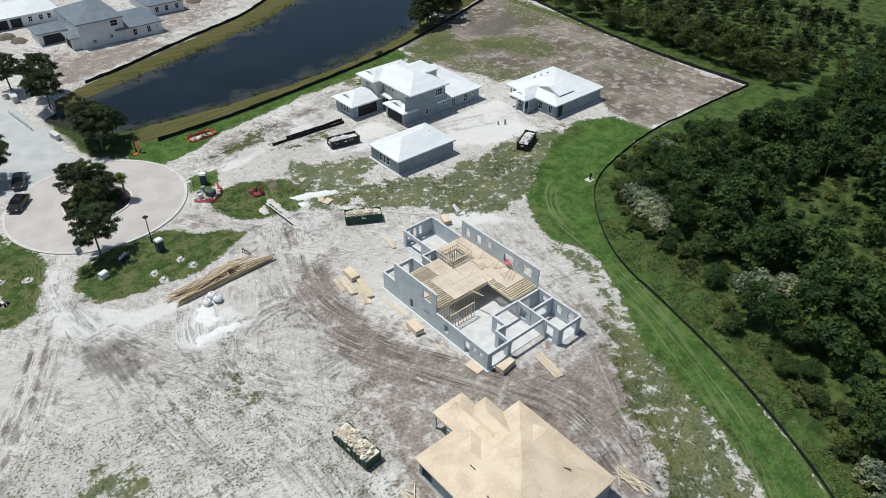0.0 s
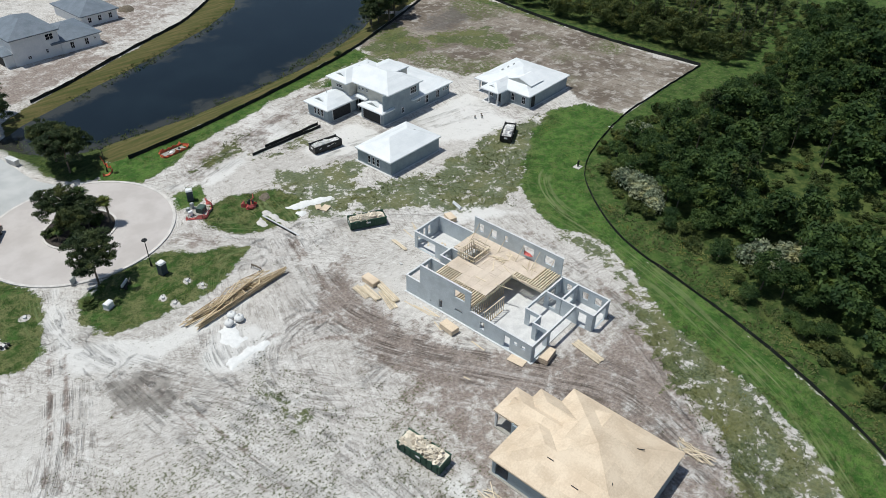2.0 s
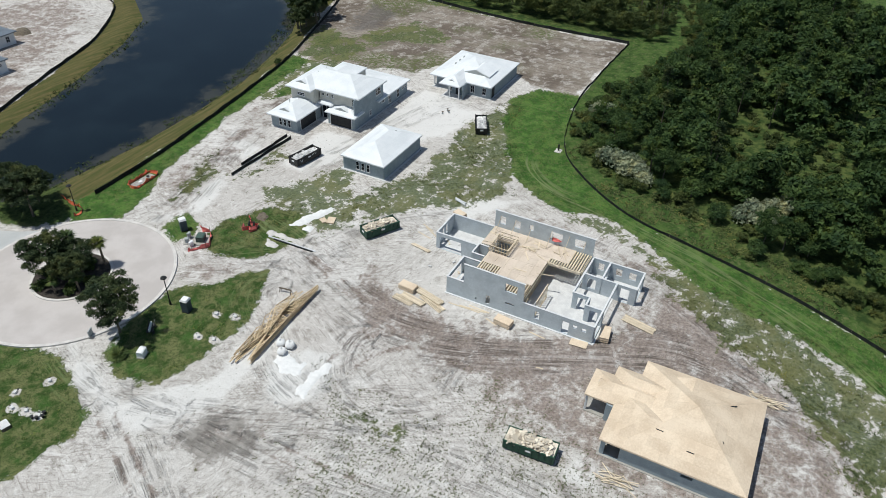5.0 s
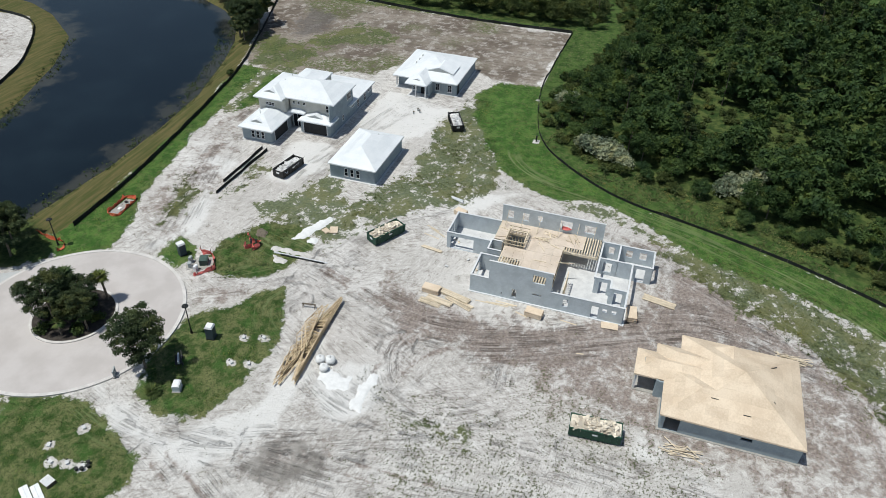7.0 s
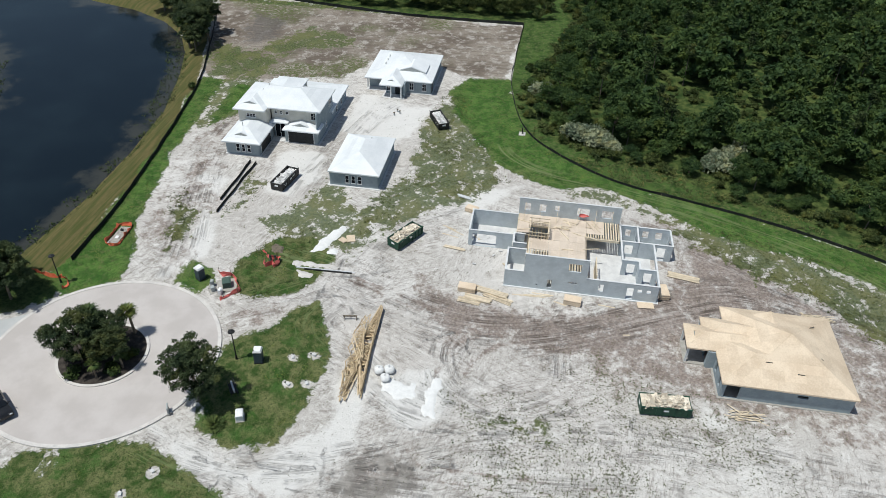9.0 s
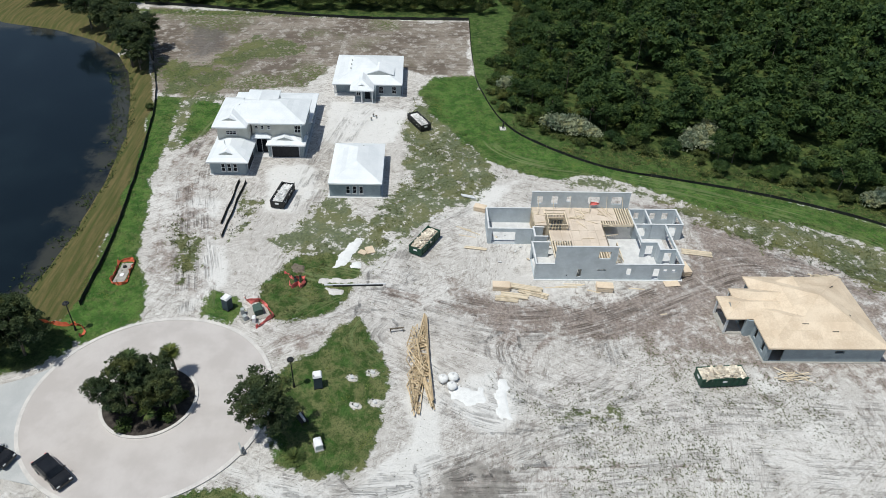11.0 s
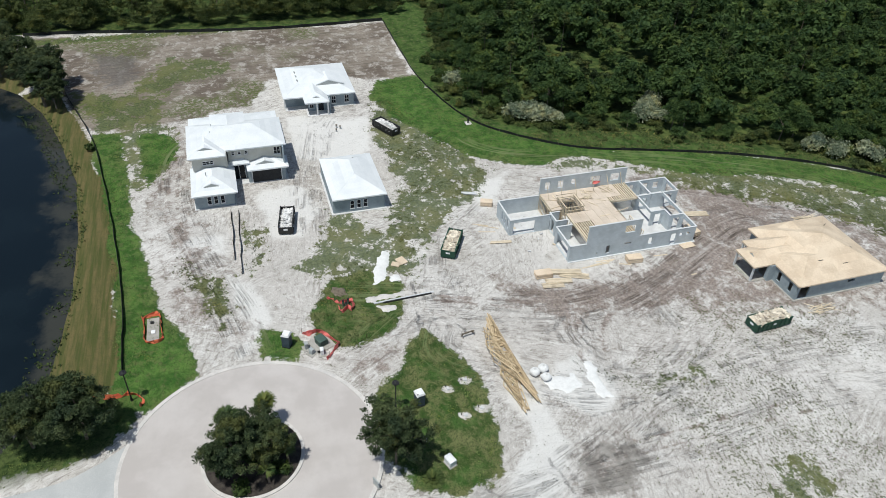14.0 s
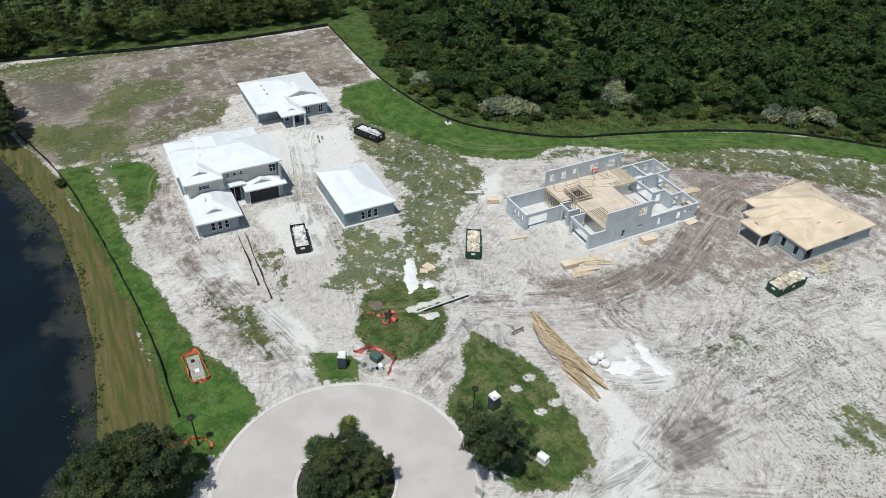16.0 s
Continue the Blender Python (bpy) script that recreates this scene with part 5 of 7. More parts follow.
def tree_kind(seed, high, radius, spread, n, leaves, size, leaf, trunk=0.16):
    blobs = crown_blobs(seed, radius, high, spread, n)
    return trunk_mesh(seed, high, trunk, blobs), cloud_mesh("crown", leaf_cloud(blobs, leaves, size, seed), leaf), blobs


def plant(name, meshes, label, category, x, y, rz, s, group="", z=0.0):
    t = thing(name, label, category, x, y, z, rz, group)
    t.scale = (s, s, s)
    for key, me in zip(("trunk", "crown"), meshes[:2]):
        ob = new(key, me)
        ob.parent = t
    return t


oak_a = tree_kind(3, 6.4, 0.5, 2.8, 120, 17000, 0.105, "leaf_oak")
oak_b = tree_kind(4, 7.0, 0.52, 3.2, 150, 21000, 0.11, "leaf_oak")
oak_c = tree_kind(9, 6.8, 0.42, 3.1, 170, 19000, 0.1, "leaf_oak", 0.13)
for x, y, s, rz, m in ((18.3, 95.4, 1.22, 20, oak_c), (21.4, 111.4, 1.0, 0, oak_b), (24.2, 108.9, 0.85, 80, oak_a), (22.0, 107.6, 0.85, 150, oak_a), (30.2, 126.6, 1.15, 40, oak_b), (33.4, 129.4, 0.9, 10, oak_a),
                       (30.4, 131.8, 1.1, 200, oak_b), (12.7, 126.6, 1.25, 130, oak_a), (8.5, 124.5, 0.9, 30, oak_b), (28.5, 150, 1.1, 70, oak_b), (25, 163, 1.2, 10, oak_a), (30, 157, 1.2, 90, oak_b),
                       (117.5, 139.5, 1.25, 0, oak_b), (121.5, 142.5, 1.3, 100, oak_a), (114.2, 138.6, 1.0, 220, oak_a), (124.5, 140.5, 1.2, 300, oak_b), (128, 145, 1.3, 10, oak_b), (132, 151, 1.3, 50, oak_a), (137, 157, 1.4, 0, oak_b), (141, 152, 1.3, 70, oak_a)):
    plant("oak_tree", m, "dark green live oak with an open crown", "tree", x, y, rz, s, "live oaks")

kinds = [tree_kind(20 + i, *row) for i, row in enumerate(((5.0, 0.95, 2.0, 20, 2500, 0.19, "leaf_wood", 0.12), (6.4, 1.0, 2.2, 24, 2900, 0.2, "leaf_wood", 0.13), (3.6, 0.85, 2.0, 17, 2200, 0.18, "leaf_wood", 0.1), (2.4, 0.75, 1.6, 14, 1600, 0.17, "leaf_scrub", 0.08)))]
silver = tree_kind(40, 1.9, 1.0, 1.6, 10, 1900, 0.2, "leaf_silver", 0.07)


def pine(seed):
    g = random.Random(seed)
    bm = bmesh.new()
    rod(bm, (0, 0, -0.2), (0.1, 0.1, 11.0), 0.14, 0.05, 6)
    blobs = [(g.uniform(-1, 1), g.uniform(-1, 1), g.uniform(8, 11.3), g.uniform(0.45, 0.85), 0.6) for _ in range(9)]
    for x, y, z, _, _ in blobs:
        rod(bm, (0, 0, z - 0.5), (x, y, z), 0.04, 0.02, 4)
    me = bpy.data.meshes.new("trunk")
    bm.to_mesh(me)
    bm.free()
    me.materials.append(M["bark"])
    return me, cloud_mesh("crown", leaf_cloud(blobs, 800, 0.26, seed), "leaf_pine")


pines = [pine(60), pine(61)]

GLADES = ((119, 35, 7, 3.5), (111, 29, 6, 4), (115, 6, 5, 4), (128, 13, 6, 3), (88, 39, 3, 4), (104, 20, 4, 3), (92, 12, 4, 3), (140, 36, 6, 3), (82, 8, 4, 3))


def in_glade(x, y):
    """Over 0.6 in the open glades of the wood."""
    r = 0.9 * lattice_noise(x, y, 16.0, 21, 3)
    for cx, cy, a, b in GLADES:
        r = np.maximum(r, 1.15 - 0.5 * np.hypot((x - cx) / a, (y - cy) / b))
    return r


# woods: the trees along the edge stand singly, those deeper in are one mass
SILVER = ((90.6, 53.6, 1.35), (89.4, 51.4, 1.3), (88.2, 49.4, 1.2), (87.0, 47.4, 1.1), (84.0, 29.5, 1.3), (82.6, 27.2, 1.1), (62.2, 1.3, 1.2), (65, 4, 1.2), (60, -3.2, 1.3), (88.1, 25.2, 1.3), (86.6, 26.6, 1.1), (108, 61, 1.2))
spots = []
pts = rng.uniform((20, -95), (208, 66), (8000, 2))
deep = inside(pts[:, 0], pts[:, 1], WOODS)
glade = in_glade(pts[:, 0], pts[:, 1])
grid_seen = {}
for (x, y), d, gl in zip(pts, deep, glade):
    if d < -2.0 or (gl > 0.6 and d > 7):
        continue
    if any((x - a) ** 2 + (y - b) ** 2 < 9 for a, b, _ in SILVER):
        continue
    key = (int(x // 2.6), int(y // 2.6))
    if any((x - a) ** 2 + (y - b) ** 2 < 6.0 for i in (-1, 0, 1) for j in (-1, 0, 1) for a, b in grid_seen.get((key[0] + i, key[1] + j), ())):
        continue
    grid_seen.setdefault(key, []).append((x, y))
    spots.append((x, y, d))
single = sorted(spots, key=lambda s: s[2])[:260]
mass = sorted(spots, key=lambda s: s[2])[260:]
for i, (x, y, d) in enumerate(single):
    small_one = d < 1.5
    m = kinds[2 + i % 2] if small_one else kinds[i % 3]
    plant("woodland_tree", m, "low bushy tree at the wood's edge" if small_one else "dark green broadleaf tree in the dense wood", "tree", x, y, rng.uniform(0, 360), rng.uniform(0.5, 0.8) if small_one else rng.uniform(0.8, 1.2), "woodland trees")
chunks = []
for i, (x, y, d) in enumerate(mass):
    kind = i % 4 if rng.random() < 0.5 else i % 3
    v = np.empty(0)
    me = kinds[kind][1]
    co = np.empty(len(me.vertices) * 3, np.float32)
    me.vertices.foreach_get("co", co)
    co = co.reshape(-1, 3, 3)
    step = 2 if d < 14 else 3 if d < 35 else 5
    co = co[::step]
    mid = co.mean(1, keepdims=True)
    co = (mid + (co - mid) * math.sqrt(step)).reshape(-1, 3)
    a, s = rng.uniform(0, 6.283), rng.choice((0.55, 0.75, 0.95, 1.1, 1.35)) * rng.uniform(0.85, 1.15)
    c, n = math.cos(a) * s, math.sin(a) * s
    chunks.append(np.stack([co[:, 0] * c - co[:, 1] * n + x, co[:, 0] * n + co[:, 1] * c + y, co[:, 2] * s], 1))
tagged(new("woodland", cloud_mesh("woodland", np.concatenate(chunks), "leaf_wood")), "dense dark green woodland canopy", "woods", kind="stuff")
for x, y, s in SILVER:
    plant("silver_shrub", silver, "pale silvery-leaved shrub at the wood's edge", "shrub", x, y, rng.uniform(0, 360), s, "silver shrubs")

# pine flat behind the far fence
pts = rng.uniform((152, 60), (208, 178), (900, 2))
pts = pts[inside(pts[:, 0], pts[:, 1], FLAT) > 0]
chunks = []
for i, (x, y) in enumerate(pts):
    edge = x < 163
    me = kinds[3 if not edge or i % 3 == 0 else i % 2][1]
    co = np.empty(len(me.vertices) * 3, np.float32)
    me.vertices.foreach_get("co", co)
    co = co.reshape(-1, 3)
    if edge:
        co = co.reshape(-1, 3, 3)[::2].reshape(-1, 3)
    else:
        co = co.reshape(-1, 3, 3)[::4]
        mid = co.mean(1, keepdims=True)
        co = (mid + (co - mid) * 1.7).reshape(-1, 3)
    s = rng.uniform(0.8, 1.2) if edge else rng.uniform(0.3, 0.65)
    chunks.append(np.stack([co[:, 0] * s + x, co[:, 1] * s + y, co[:, 2] * s], 1))
tagged(new("scrub", cloud_mesh("scrub", np.concatenate(chunks), "leaf_scrub")), "olive scrub and low trees of the pine flat", "scrub", kind="stuff")
pts = rng.uniform((158, 62), (208, 178), (260, 2))
for i, (x, y) in enumerate(pts[inside(pts[:, 0], pts[:, 1], FLAT) > 1][:130]):
    plant("pine_tree", pines[i % 2], "tall thin pine on the scrubby flat", "tree", x, y, rng.uniform(0, 360), rng.uniform(0.7, 1.0), "pines")
pts = rng.uniform((80, -60), (200, 58), (160, 2))
for i, (x, y) in enumerate(pts[inside(pts[:, 0], pts[:, 1], WOODS) > 8][:60]):
    plant("pine_tree", pines[i % 2], "thin pine standing above the dense wood", "tree", x, y, rng.uniform(0, 360), rng.uniform(0.6, 0.85), "pines")
# low scrub in the wood's glades and along its edge
pts = rng.uniform((40, -60), (190, 66), (2600, 2))
d = inside(pts[:, 0], pts[:, 1], WOODS)
gl = in_glade(pts[:, 0], pts[:, 1])
pts = pts[((d > -4) & (d < 3)) | ((gl > 0.57) & (d > 3))]
me = kinds[3][1]
co = np.empty(len(me.vertices) * 3, np.float32)
me.vertices.foreach_get("co", co)
co = co.reshape(-1, 3, 3)[::5]
mid = co.mean(1, keepdims=True)
co = (mid + (co - mid) * 1.6).reshape(-1, 3)
chunks = []
for x, y in pts[:700]:
    a, s = rng.uniform(0, 6.283), rng.uniform(0.25, 0.7)
    c, n = math.cos(a) * s, math.sin(a) * s
    chunks.append(np.stack([co[:, 0] * c - co[:, 1] * n + x, co[:, 0] * n + co[:, 1] * c + y, co[:, 2] * s * 0.9 - 0.5 * s], 1))
tagged(new("undergrowth", cloud_mesh("undergrowth", np.concatenate(chunks), "leaf_scrub")), "olive undergrowth in glades and along the wood's edge", "undergrowth", kind="stuff")

# ---------------------------------------------------------------- roll-off containers


def container(x, y, rz, paint, load, label, heap, high=1.4, length=5.7):
    g = random.Random(round(x * 10))
    t = thing("waste_container", label, "container", x, y, 0, rz, "waste containers")
    L, W = length / 2, 1.05
    part("side_wall", boxes((-L, L, -W, -W + 0.08, 0.22, high)), paint, t)
    part("side_wall", boxes((-L, L, W - 0.08, W, 0.22, high)), paint, t)
    part("front_wall", boxes((-L, -L + 0.08, -W + 0.08, W - 0.08, 0.22, high)), paint, t)
    part("tailgate", boxes((L - 0.08, L, -W + 0.08, W - 0.08, 0.22, high)), paint, t)
    part("floor", boxes((-L + 0.08, L - 0.08, -W + 0.08, W - 0.08, 0.22, 0.32)), paint, t)
    part("top_rail", boxes((-L - 0.04, L + 0.04, -W - 0.05, -W + 0.1, high, high + 0.09)), paint, t)
    part("top_rail", boxes((-L - 0.04, L + 0.04, W - 0.1, W + 0.05, high, high + 0.09)), paint, t)
    for i in range(8):
        u = -L + 0.35 + i * (2 * L - 0.7) / 7
        for s in (-1, 1):
            part("rib", boxes((u - 0.05, u + 0.05, s * W - 0.06 if s > 0 else s * W - 0.08, s * W + 0.08 if s > 0 else s * W + 0.06, 0.25, high)), paint, t)
    for u in (-L + 0.5, L - 0.5):
        for s in (-0.75, 0.75):
            bm = bmesh.new()
            rod(bm, (u, s - 0.1, 0.13), (u, s + 0.1, 0.13), 0.14, None, 10)
            part("wheel", bm, "black_steel", t)
    part("skid", boxes((-L, L, -0.6, -0.45, 0.1, 0.22)), paint, t)
    part("skid", boxes((-L, L, 0.45, 0.6, 0.1, 0.22)), paint, t)
    sign = part("sign_plate", boxes((L, L + 0.02, -0.3, 0.3, 0.85, 1.15)), "white", t, "small white sign plate")
    part("sign_plate", boxes((-0.3, 0.3, W + 0.002, W + 0.02, 0.85, 1.1)), "white", t, "small white sign plate")
    heapster = thing("rubble_heap", "heaped building scraps filling a waste container", "rubble", x, y, 0, rz)
    bm = bmesh.new()
    for i in range(230):
        u, v = g.uniform(-L + 0.5, L - 0.5), g.uniform(-W + 0.3, W - 0.3)
        zz = heap + 0.45 * (1 - (v / W) ** 2) * (1 - (u / L) ** 2) * g.uniform(0.4, 1.1)
        m = pose(u, v, zz, g.uniform(-35, 35), g.uniform(-35, 35), g.uniform(0, 360))
        a, b = g.uniform(0.1, 0.55), g.uniform(0.06, 0.28)
        box(bm, -a, a, -b, b, -0.03, 0.03, m)
    box(bm, -L + 0.1, L - 0.1, -W + 0.1, W - 0.1, 0.33, heap)
    tagged(part("scrap", bm, load, heapster), kind="stuff")


container(26.4, 43.0, 94, "green_steel", "debris", "dark green waste container heaped with timber scraps", 1.4)
container(53.0, 78.4, 150.5, "green_steel", "debris", "dark green waste container full of plywood scraps", 1.15)
container(64.9, 101.0, 170, "black_steel", "pale_debris", "black waste container with pale rubbish", 0.9)
container(91.0, 79.4, 207, "black_steel", "pale_debris", "black waste container with pale rubbish", 0.95)

# ---------------------------------------------------------------- site toilets, cabinets, lamps


def toilet(x, y, rz):
    t = thing("portable_toilet", "dark portable site toilet with a white roof", "toilet", x, y, 0, rz, "site toilets")
    t.scale = (0.86, 0.86, 0.88)
    part("base", boxes((-0.6, 0.6, -0.6, 0.6, 0, 0.15)), "black_steel", t)
    part("body", boxes((-0.56, 0.56, -0.54, 0.56, 0.15, 2.1)), "toilet", t)
    part("door", boxes((-0.4, 0.4, -0.57, -0.54, 0.2, 2.0)), "toilet", t)
    bm = bmesh.new()
    v = box(bm, -0.62, 0.62, -0.62, 0.62, 2.1, 2.38)
    for q in v:
        if q.co.z > 2.2:
            q.co.x *= 0.78
            q.co.y *= 0.85
    part("roof", bm, "white", t, "white domed roof")
    part("vent_pipe", boxes((0.4, 0.5, 0.4, 0.5, 2.0, 2.6)), "black_steel", t)
    part("sign_plate", boxes((-0.2, 0.2, -0.585, -0.572, 1.3, 1.5)), "white", t)


toilet(38.8, 104.2, 60)
toilet(25.4, 90.9, 100)


def lamp(x, y):
    t = thing("street_lamp", "black street lamp with a round flat head", "lamp", x, y, 0, 0, "street lamps")
    for name, z0, z1, r0, r1 in (("base", 0, 0.6, 0.16, 0.12), ("pole", 0.6, 4.3, 0.075, 0.06), ("neck", 4.3, 4.5, 0.1, 0.14), ("head", 4.5, 4.62, 0.42, 0.36), ("cap", 4.62, 4.75, 0.2, 0.05)):
        bm = bmesh.new()
        rod(bm, (0, 0, z0), (0, 0, z1), r0, r1, 14)
        part(name, bm, "black_steel", t)


lamp(25.25, 93.7)
lamp(34.5, 122.2)


def cabinet(x, y, rz, w, d, h, material, label, pad=0.35):
    t = thing("utility_cabinet", label, "cabinet", x, y, 0, rz, "utility cabinets")
    part("pad", boxes((-w / 2 - pad, w / 2 + pad, -d / 2 - pad, d / 2 + pad, -0.1, 0.1)), "dull_sand", t)
    part("body", boxes((-w / 2, w / 2, -d / 2, d / 2, 0.1, h)), material, t)
    bm = bmesh.new()
    for q in box(bm, -w / 2 - 0.04, w / 2 + 0.04, -d / 2 - 0.04, d / 2 + 0.04, h, h + 0.12):
        if q.co.z > h + 0.05:
            q.co.y *= 0.7
    part("lid", bm, material, t)


cabinet(16.7, 89.9, 20, 1.1, 0.8, 0.85, "white", "pale grey-white utility cabinet on a pad", 0.1)
cabinet(16.1, 98.0, 25, 0.9, 0.12, 0.9, "grey_plastic", "grey board standing by the kerb", 0.05)
cabinet(38.0, 100.1, 25, 1.3, 1.1, 0.9, "green_box", "dark green transformer cabinet on a concrete pad", 0.7)
cabinet(37.6, 102.0, 10, 0.5, 0.4, 0.9, "grey_plastic", "small grey service cabinet", 0.3)
cabinet(36.6, 101.5, 40, 0.5, 0.5, 0.7, "grey_plastic", "small grey service cabinet", 0.3)
cabinet(36.2, 100.3, 0, 0.6, 0.4, 0.8, "white", "small white service cabinet", 0.3)
for x, y in STUBS:
    g = random.Random(round(x * 31))
    t = thing("utility_stub", "low white meter box on a pale sandy patch", "service box", x, y, 0, g.uniform(0, 90), "utility stubs")
    part("box", boxes((-0.22, 0.22, -0.16, 0.16, 0.0, 0.2)), "white", t)
    part("lid", boxes((-0.24, 0.24, -0.18, 0.18, 0.2, 0.24)), "concrete", t)
    part("cap", boxes((0.4, 0.55, -0.1, 0.05, 0.0, 0.16)), "black_steel", t)

# ---------------------------------------------------------------- orange mesh fencing


def mesh_fence(pts, material, label, high=0.75):
    t = thing("mesh_fence", label, "fence", *pts[0], 0)
    g = random.Random(round(pts[0][0] * 7))
    fine = smooth_line(pts, 0.5)
    bm, prev = bmesh.new(), None
    for x, y in fine:
        h, q = high * g.uniform(0.35, 1.0), g.uniform(-0.2, 0.2)
        p = (x - pts[0][0], y - pts[0][1])
        cur = [bm.verts.new((p[0] - q * 0.6, p[1], -0.05)), bm.verts.new((p[0] + q * 0.5, p[1] + q, h * 0.5)), bm.verts.new((p[0] + q, p[1] - q, h))]
        if prev:
            for i in range(2):
                bm.faces.new((prev[i], cur[i], cur[i + 1], prev[i + 1]))
        prev = cur
    thicken(bm, 0.02)
    part("netting", bm, material, t)
    for i in range(0, len(fine), 4):
        part("stake", boxes((-0.025, 0.025, -0.025, 0.025, -0.1, high + 0.15)), "bark", t).location = (fine[i][0] - pts[0][0], fine[i][1] - pts[0][1], 0)


mesh_fence([(48.3, 121.3), (48.5, 119.4), (46.0, 119.1), (43.6, 119.0), (43.7, 120.9), (46, 121.1), (48.2, 121.3)], "orange", "orange mesh fence round a service pit")
mesh_fence([(36.0, 127), (35.3, 124.2), (35.4, 122.2), (34.2, 120.9), (33.2, 121.2)], "orange", "sagging orange mesh fence by the kerb")
mesh_fence([(40.4, 102.2), (39.8, 101.4), (40.2, 100.4), (38.6, 98.9), (37.3, 98.0), (36.2, 98.9), (35.0, 99.8)], "red", "collapsed red-orange mesh fence round a transformer", 0.9)
mesh_fence([(45.2, 97.0), (44.6, 96.2), (45.1, 95.4), (44.1, 94.8), (43.0, 95.3), (43.6, 95.7), (42.9, 96.5), (43.9, 96.9)], "red", "crumpled red mesh fence round pipe ends", 1.0)
mesh_fence([(46.2, 98.0), (46.0, 97.4), (45.6, 97.2)], "red", "scrap of red mesh fence in the grass", 0.5)
for i, (x, y) in enumerate(((44.2, 96.2), (43.7, 95.9), (44.4, 95.5))):
    t = thing("pipe_end", "dark pipe end standing in the grass", "pipe", x, y, 0, 0, "pipe ends")
    bm = bmesh.new()
    rod(bm, (0, 0, -0.1), (0.1, 0, 0.9), 0.14, None, 10)
    part("pipe", bm, "green_box", t)
    bm = bmesh.new()
    rod(bm, (0.1, 0, 0.9), (0.1, 0, 0.98), 0.17, None, 10)
    part("cap", bm, "black_steel", t)
t = thing("service_pit", "shallow sandy service pit with white lids", "pit", 46.0, 120.1)
part("sand_patch", boxes((-2.1, 2.1, -0.75, 0.75, -0.1, 0.05)), "dull_sand", t)
part("lid", boxes((-0.9, -0.3, -0.3, 0.2, 0.05, 0.16)), "white", t)
part("lid", boxes((1.0, 1.3, -0.1, 0.3, 0.05, 0.3)), "black_steel", t)

# ---------------------------------------------------------------- timber


def stack(x, y, rz, length, rows, cols, label, size=(0.14, 0.05), loose=0.0):
    g = random.Random(round(x * 13 + y * 7))
    t = thing("lumber_stack", label, "lumber", x, y, 0, rz, "lumber stacks")
    w, h = size
    for j in range(rows):
        for i in range(cols):
            b = part("plank", boxes((-length / 2 + g.uniform(-0.1, 0.1), length / 2 + g.uniform(-0.15, 0.15), -w / 2 + 0.005, w / 2 - 0.005, 0, h - 0.004)), "timber", t)
            b.matrix_basis = pose(0, (i - (cols - 1) / 2) * (w + loose), 0.08 + j * h, 0, 0, g.uniform(-1, 1) * (1 + 25 * loose))
    for u in (-length * 0.35, length * 0.35):
        part("bearer", boxes((u - 0.05, u + 0.05, -w * cols / 2, w * cols / 2, -0.02, 0.08)), "timber", t)


def sheet_stack(x, y, rz, lx, ly, n, label):
    g = random.Random(round(x * 13 + y * 7))
    t = thing("panel_stack", label, "panels", x, y, 0, rz, "panel stacks")
    for u in (-lx * 0.35, lx * 0.35):
        part("bearer", boxes((u - 0.05, u + 0.05, -ly / 2, ly / 2, -0.02, 0.08)), "timber", t)
    for j in range(n):
        o = g.uniform(-0.03, 0.03)
        part("panel", boxes((-lx / 2 + o, lx / 2 + o, -ly / 2 - o, ly / 2 - o, 0.08 + j * 0.06, 0.08 + j * 0.06 + 0.054)), "ply", t)


sheet_stack(43.3, 67.9, 86, 2.4, 1.25, 12, "tall stack of sheet timber on bearers")
stack(43.2, 64.6, 75, 4.6, 6, 7, "stack of pale sawn timber on the sand")
stack(41.6, 66.2, 80, 3.6, 4, 7, "stack of pale sawn timber on the sand")
stack(41.0, 67.3, 83, 3.0, 2, 6, "low spread of sawn timber on the sand", loose=0.05)
stack(42.2, 63.6, 70, 4.2, 2, 6, "low spread of sawn timber on the sand", loose=0.05)
sheet_stack(43.2, 53.6, 84, 2.3, 1.25, 13, "stack of plywood beside the block wall")
sheet_stack(47.3, 41.3, 8, 2.4, 1.25, 14, "stack of plywood beside the block wall")
sheet_stack(44.5, 43.8, 95, 2.2, 1.2, 1, "single plywood sheet lying on the ground")
stack(51.65, 38.0, 79, 4.3, 2, 9, "bundle of pale boards on the sand")
stack(52.3, 70.9, 80, 3.2, 2, 4, "bundle of pale boards on the sand")
sheet_stack(62.5, 69.6, 70, 1.9, 1.2, 12, "stack of plywood near the garage shell")
sheet_stack(51.6, 86.4, 20, 1.6, 1.2, 2, "plywood offcuts lying in the weeds")
sheet_stack(51.0, 87.4, 60, 1.2, 0.9, 2, "plywood offcuts lying in the weeds")
for n, (x, y, rz, ln) in enumerate(((43.6, 59.5, 92, 4.5), (43.9, 58.4, 95, 3.8), (44.3, 57.6, 88, 3.0), (42.8, 55.2, 70, 1.8), (43.4, 49.0, 84, 2.2), (56.6, 71.4, 60, 3.2), (55.4, 72.0, 75, 2.6), (57.4, 72.4, 66, 2.4), (38.2, 46.6, 100, 0.9))):
    t = thing("loose_plank", "loose weathered plank lying on the sand", "plank", x, y, 0, rz, "loose planks")
    part("plank", boxes((-ln / 2, ln / 2, -0.09, 0.09, 0.0, 0.05)), "timber", t)
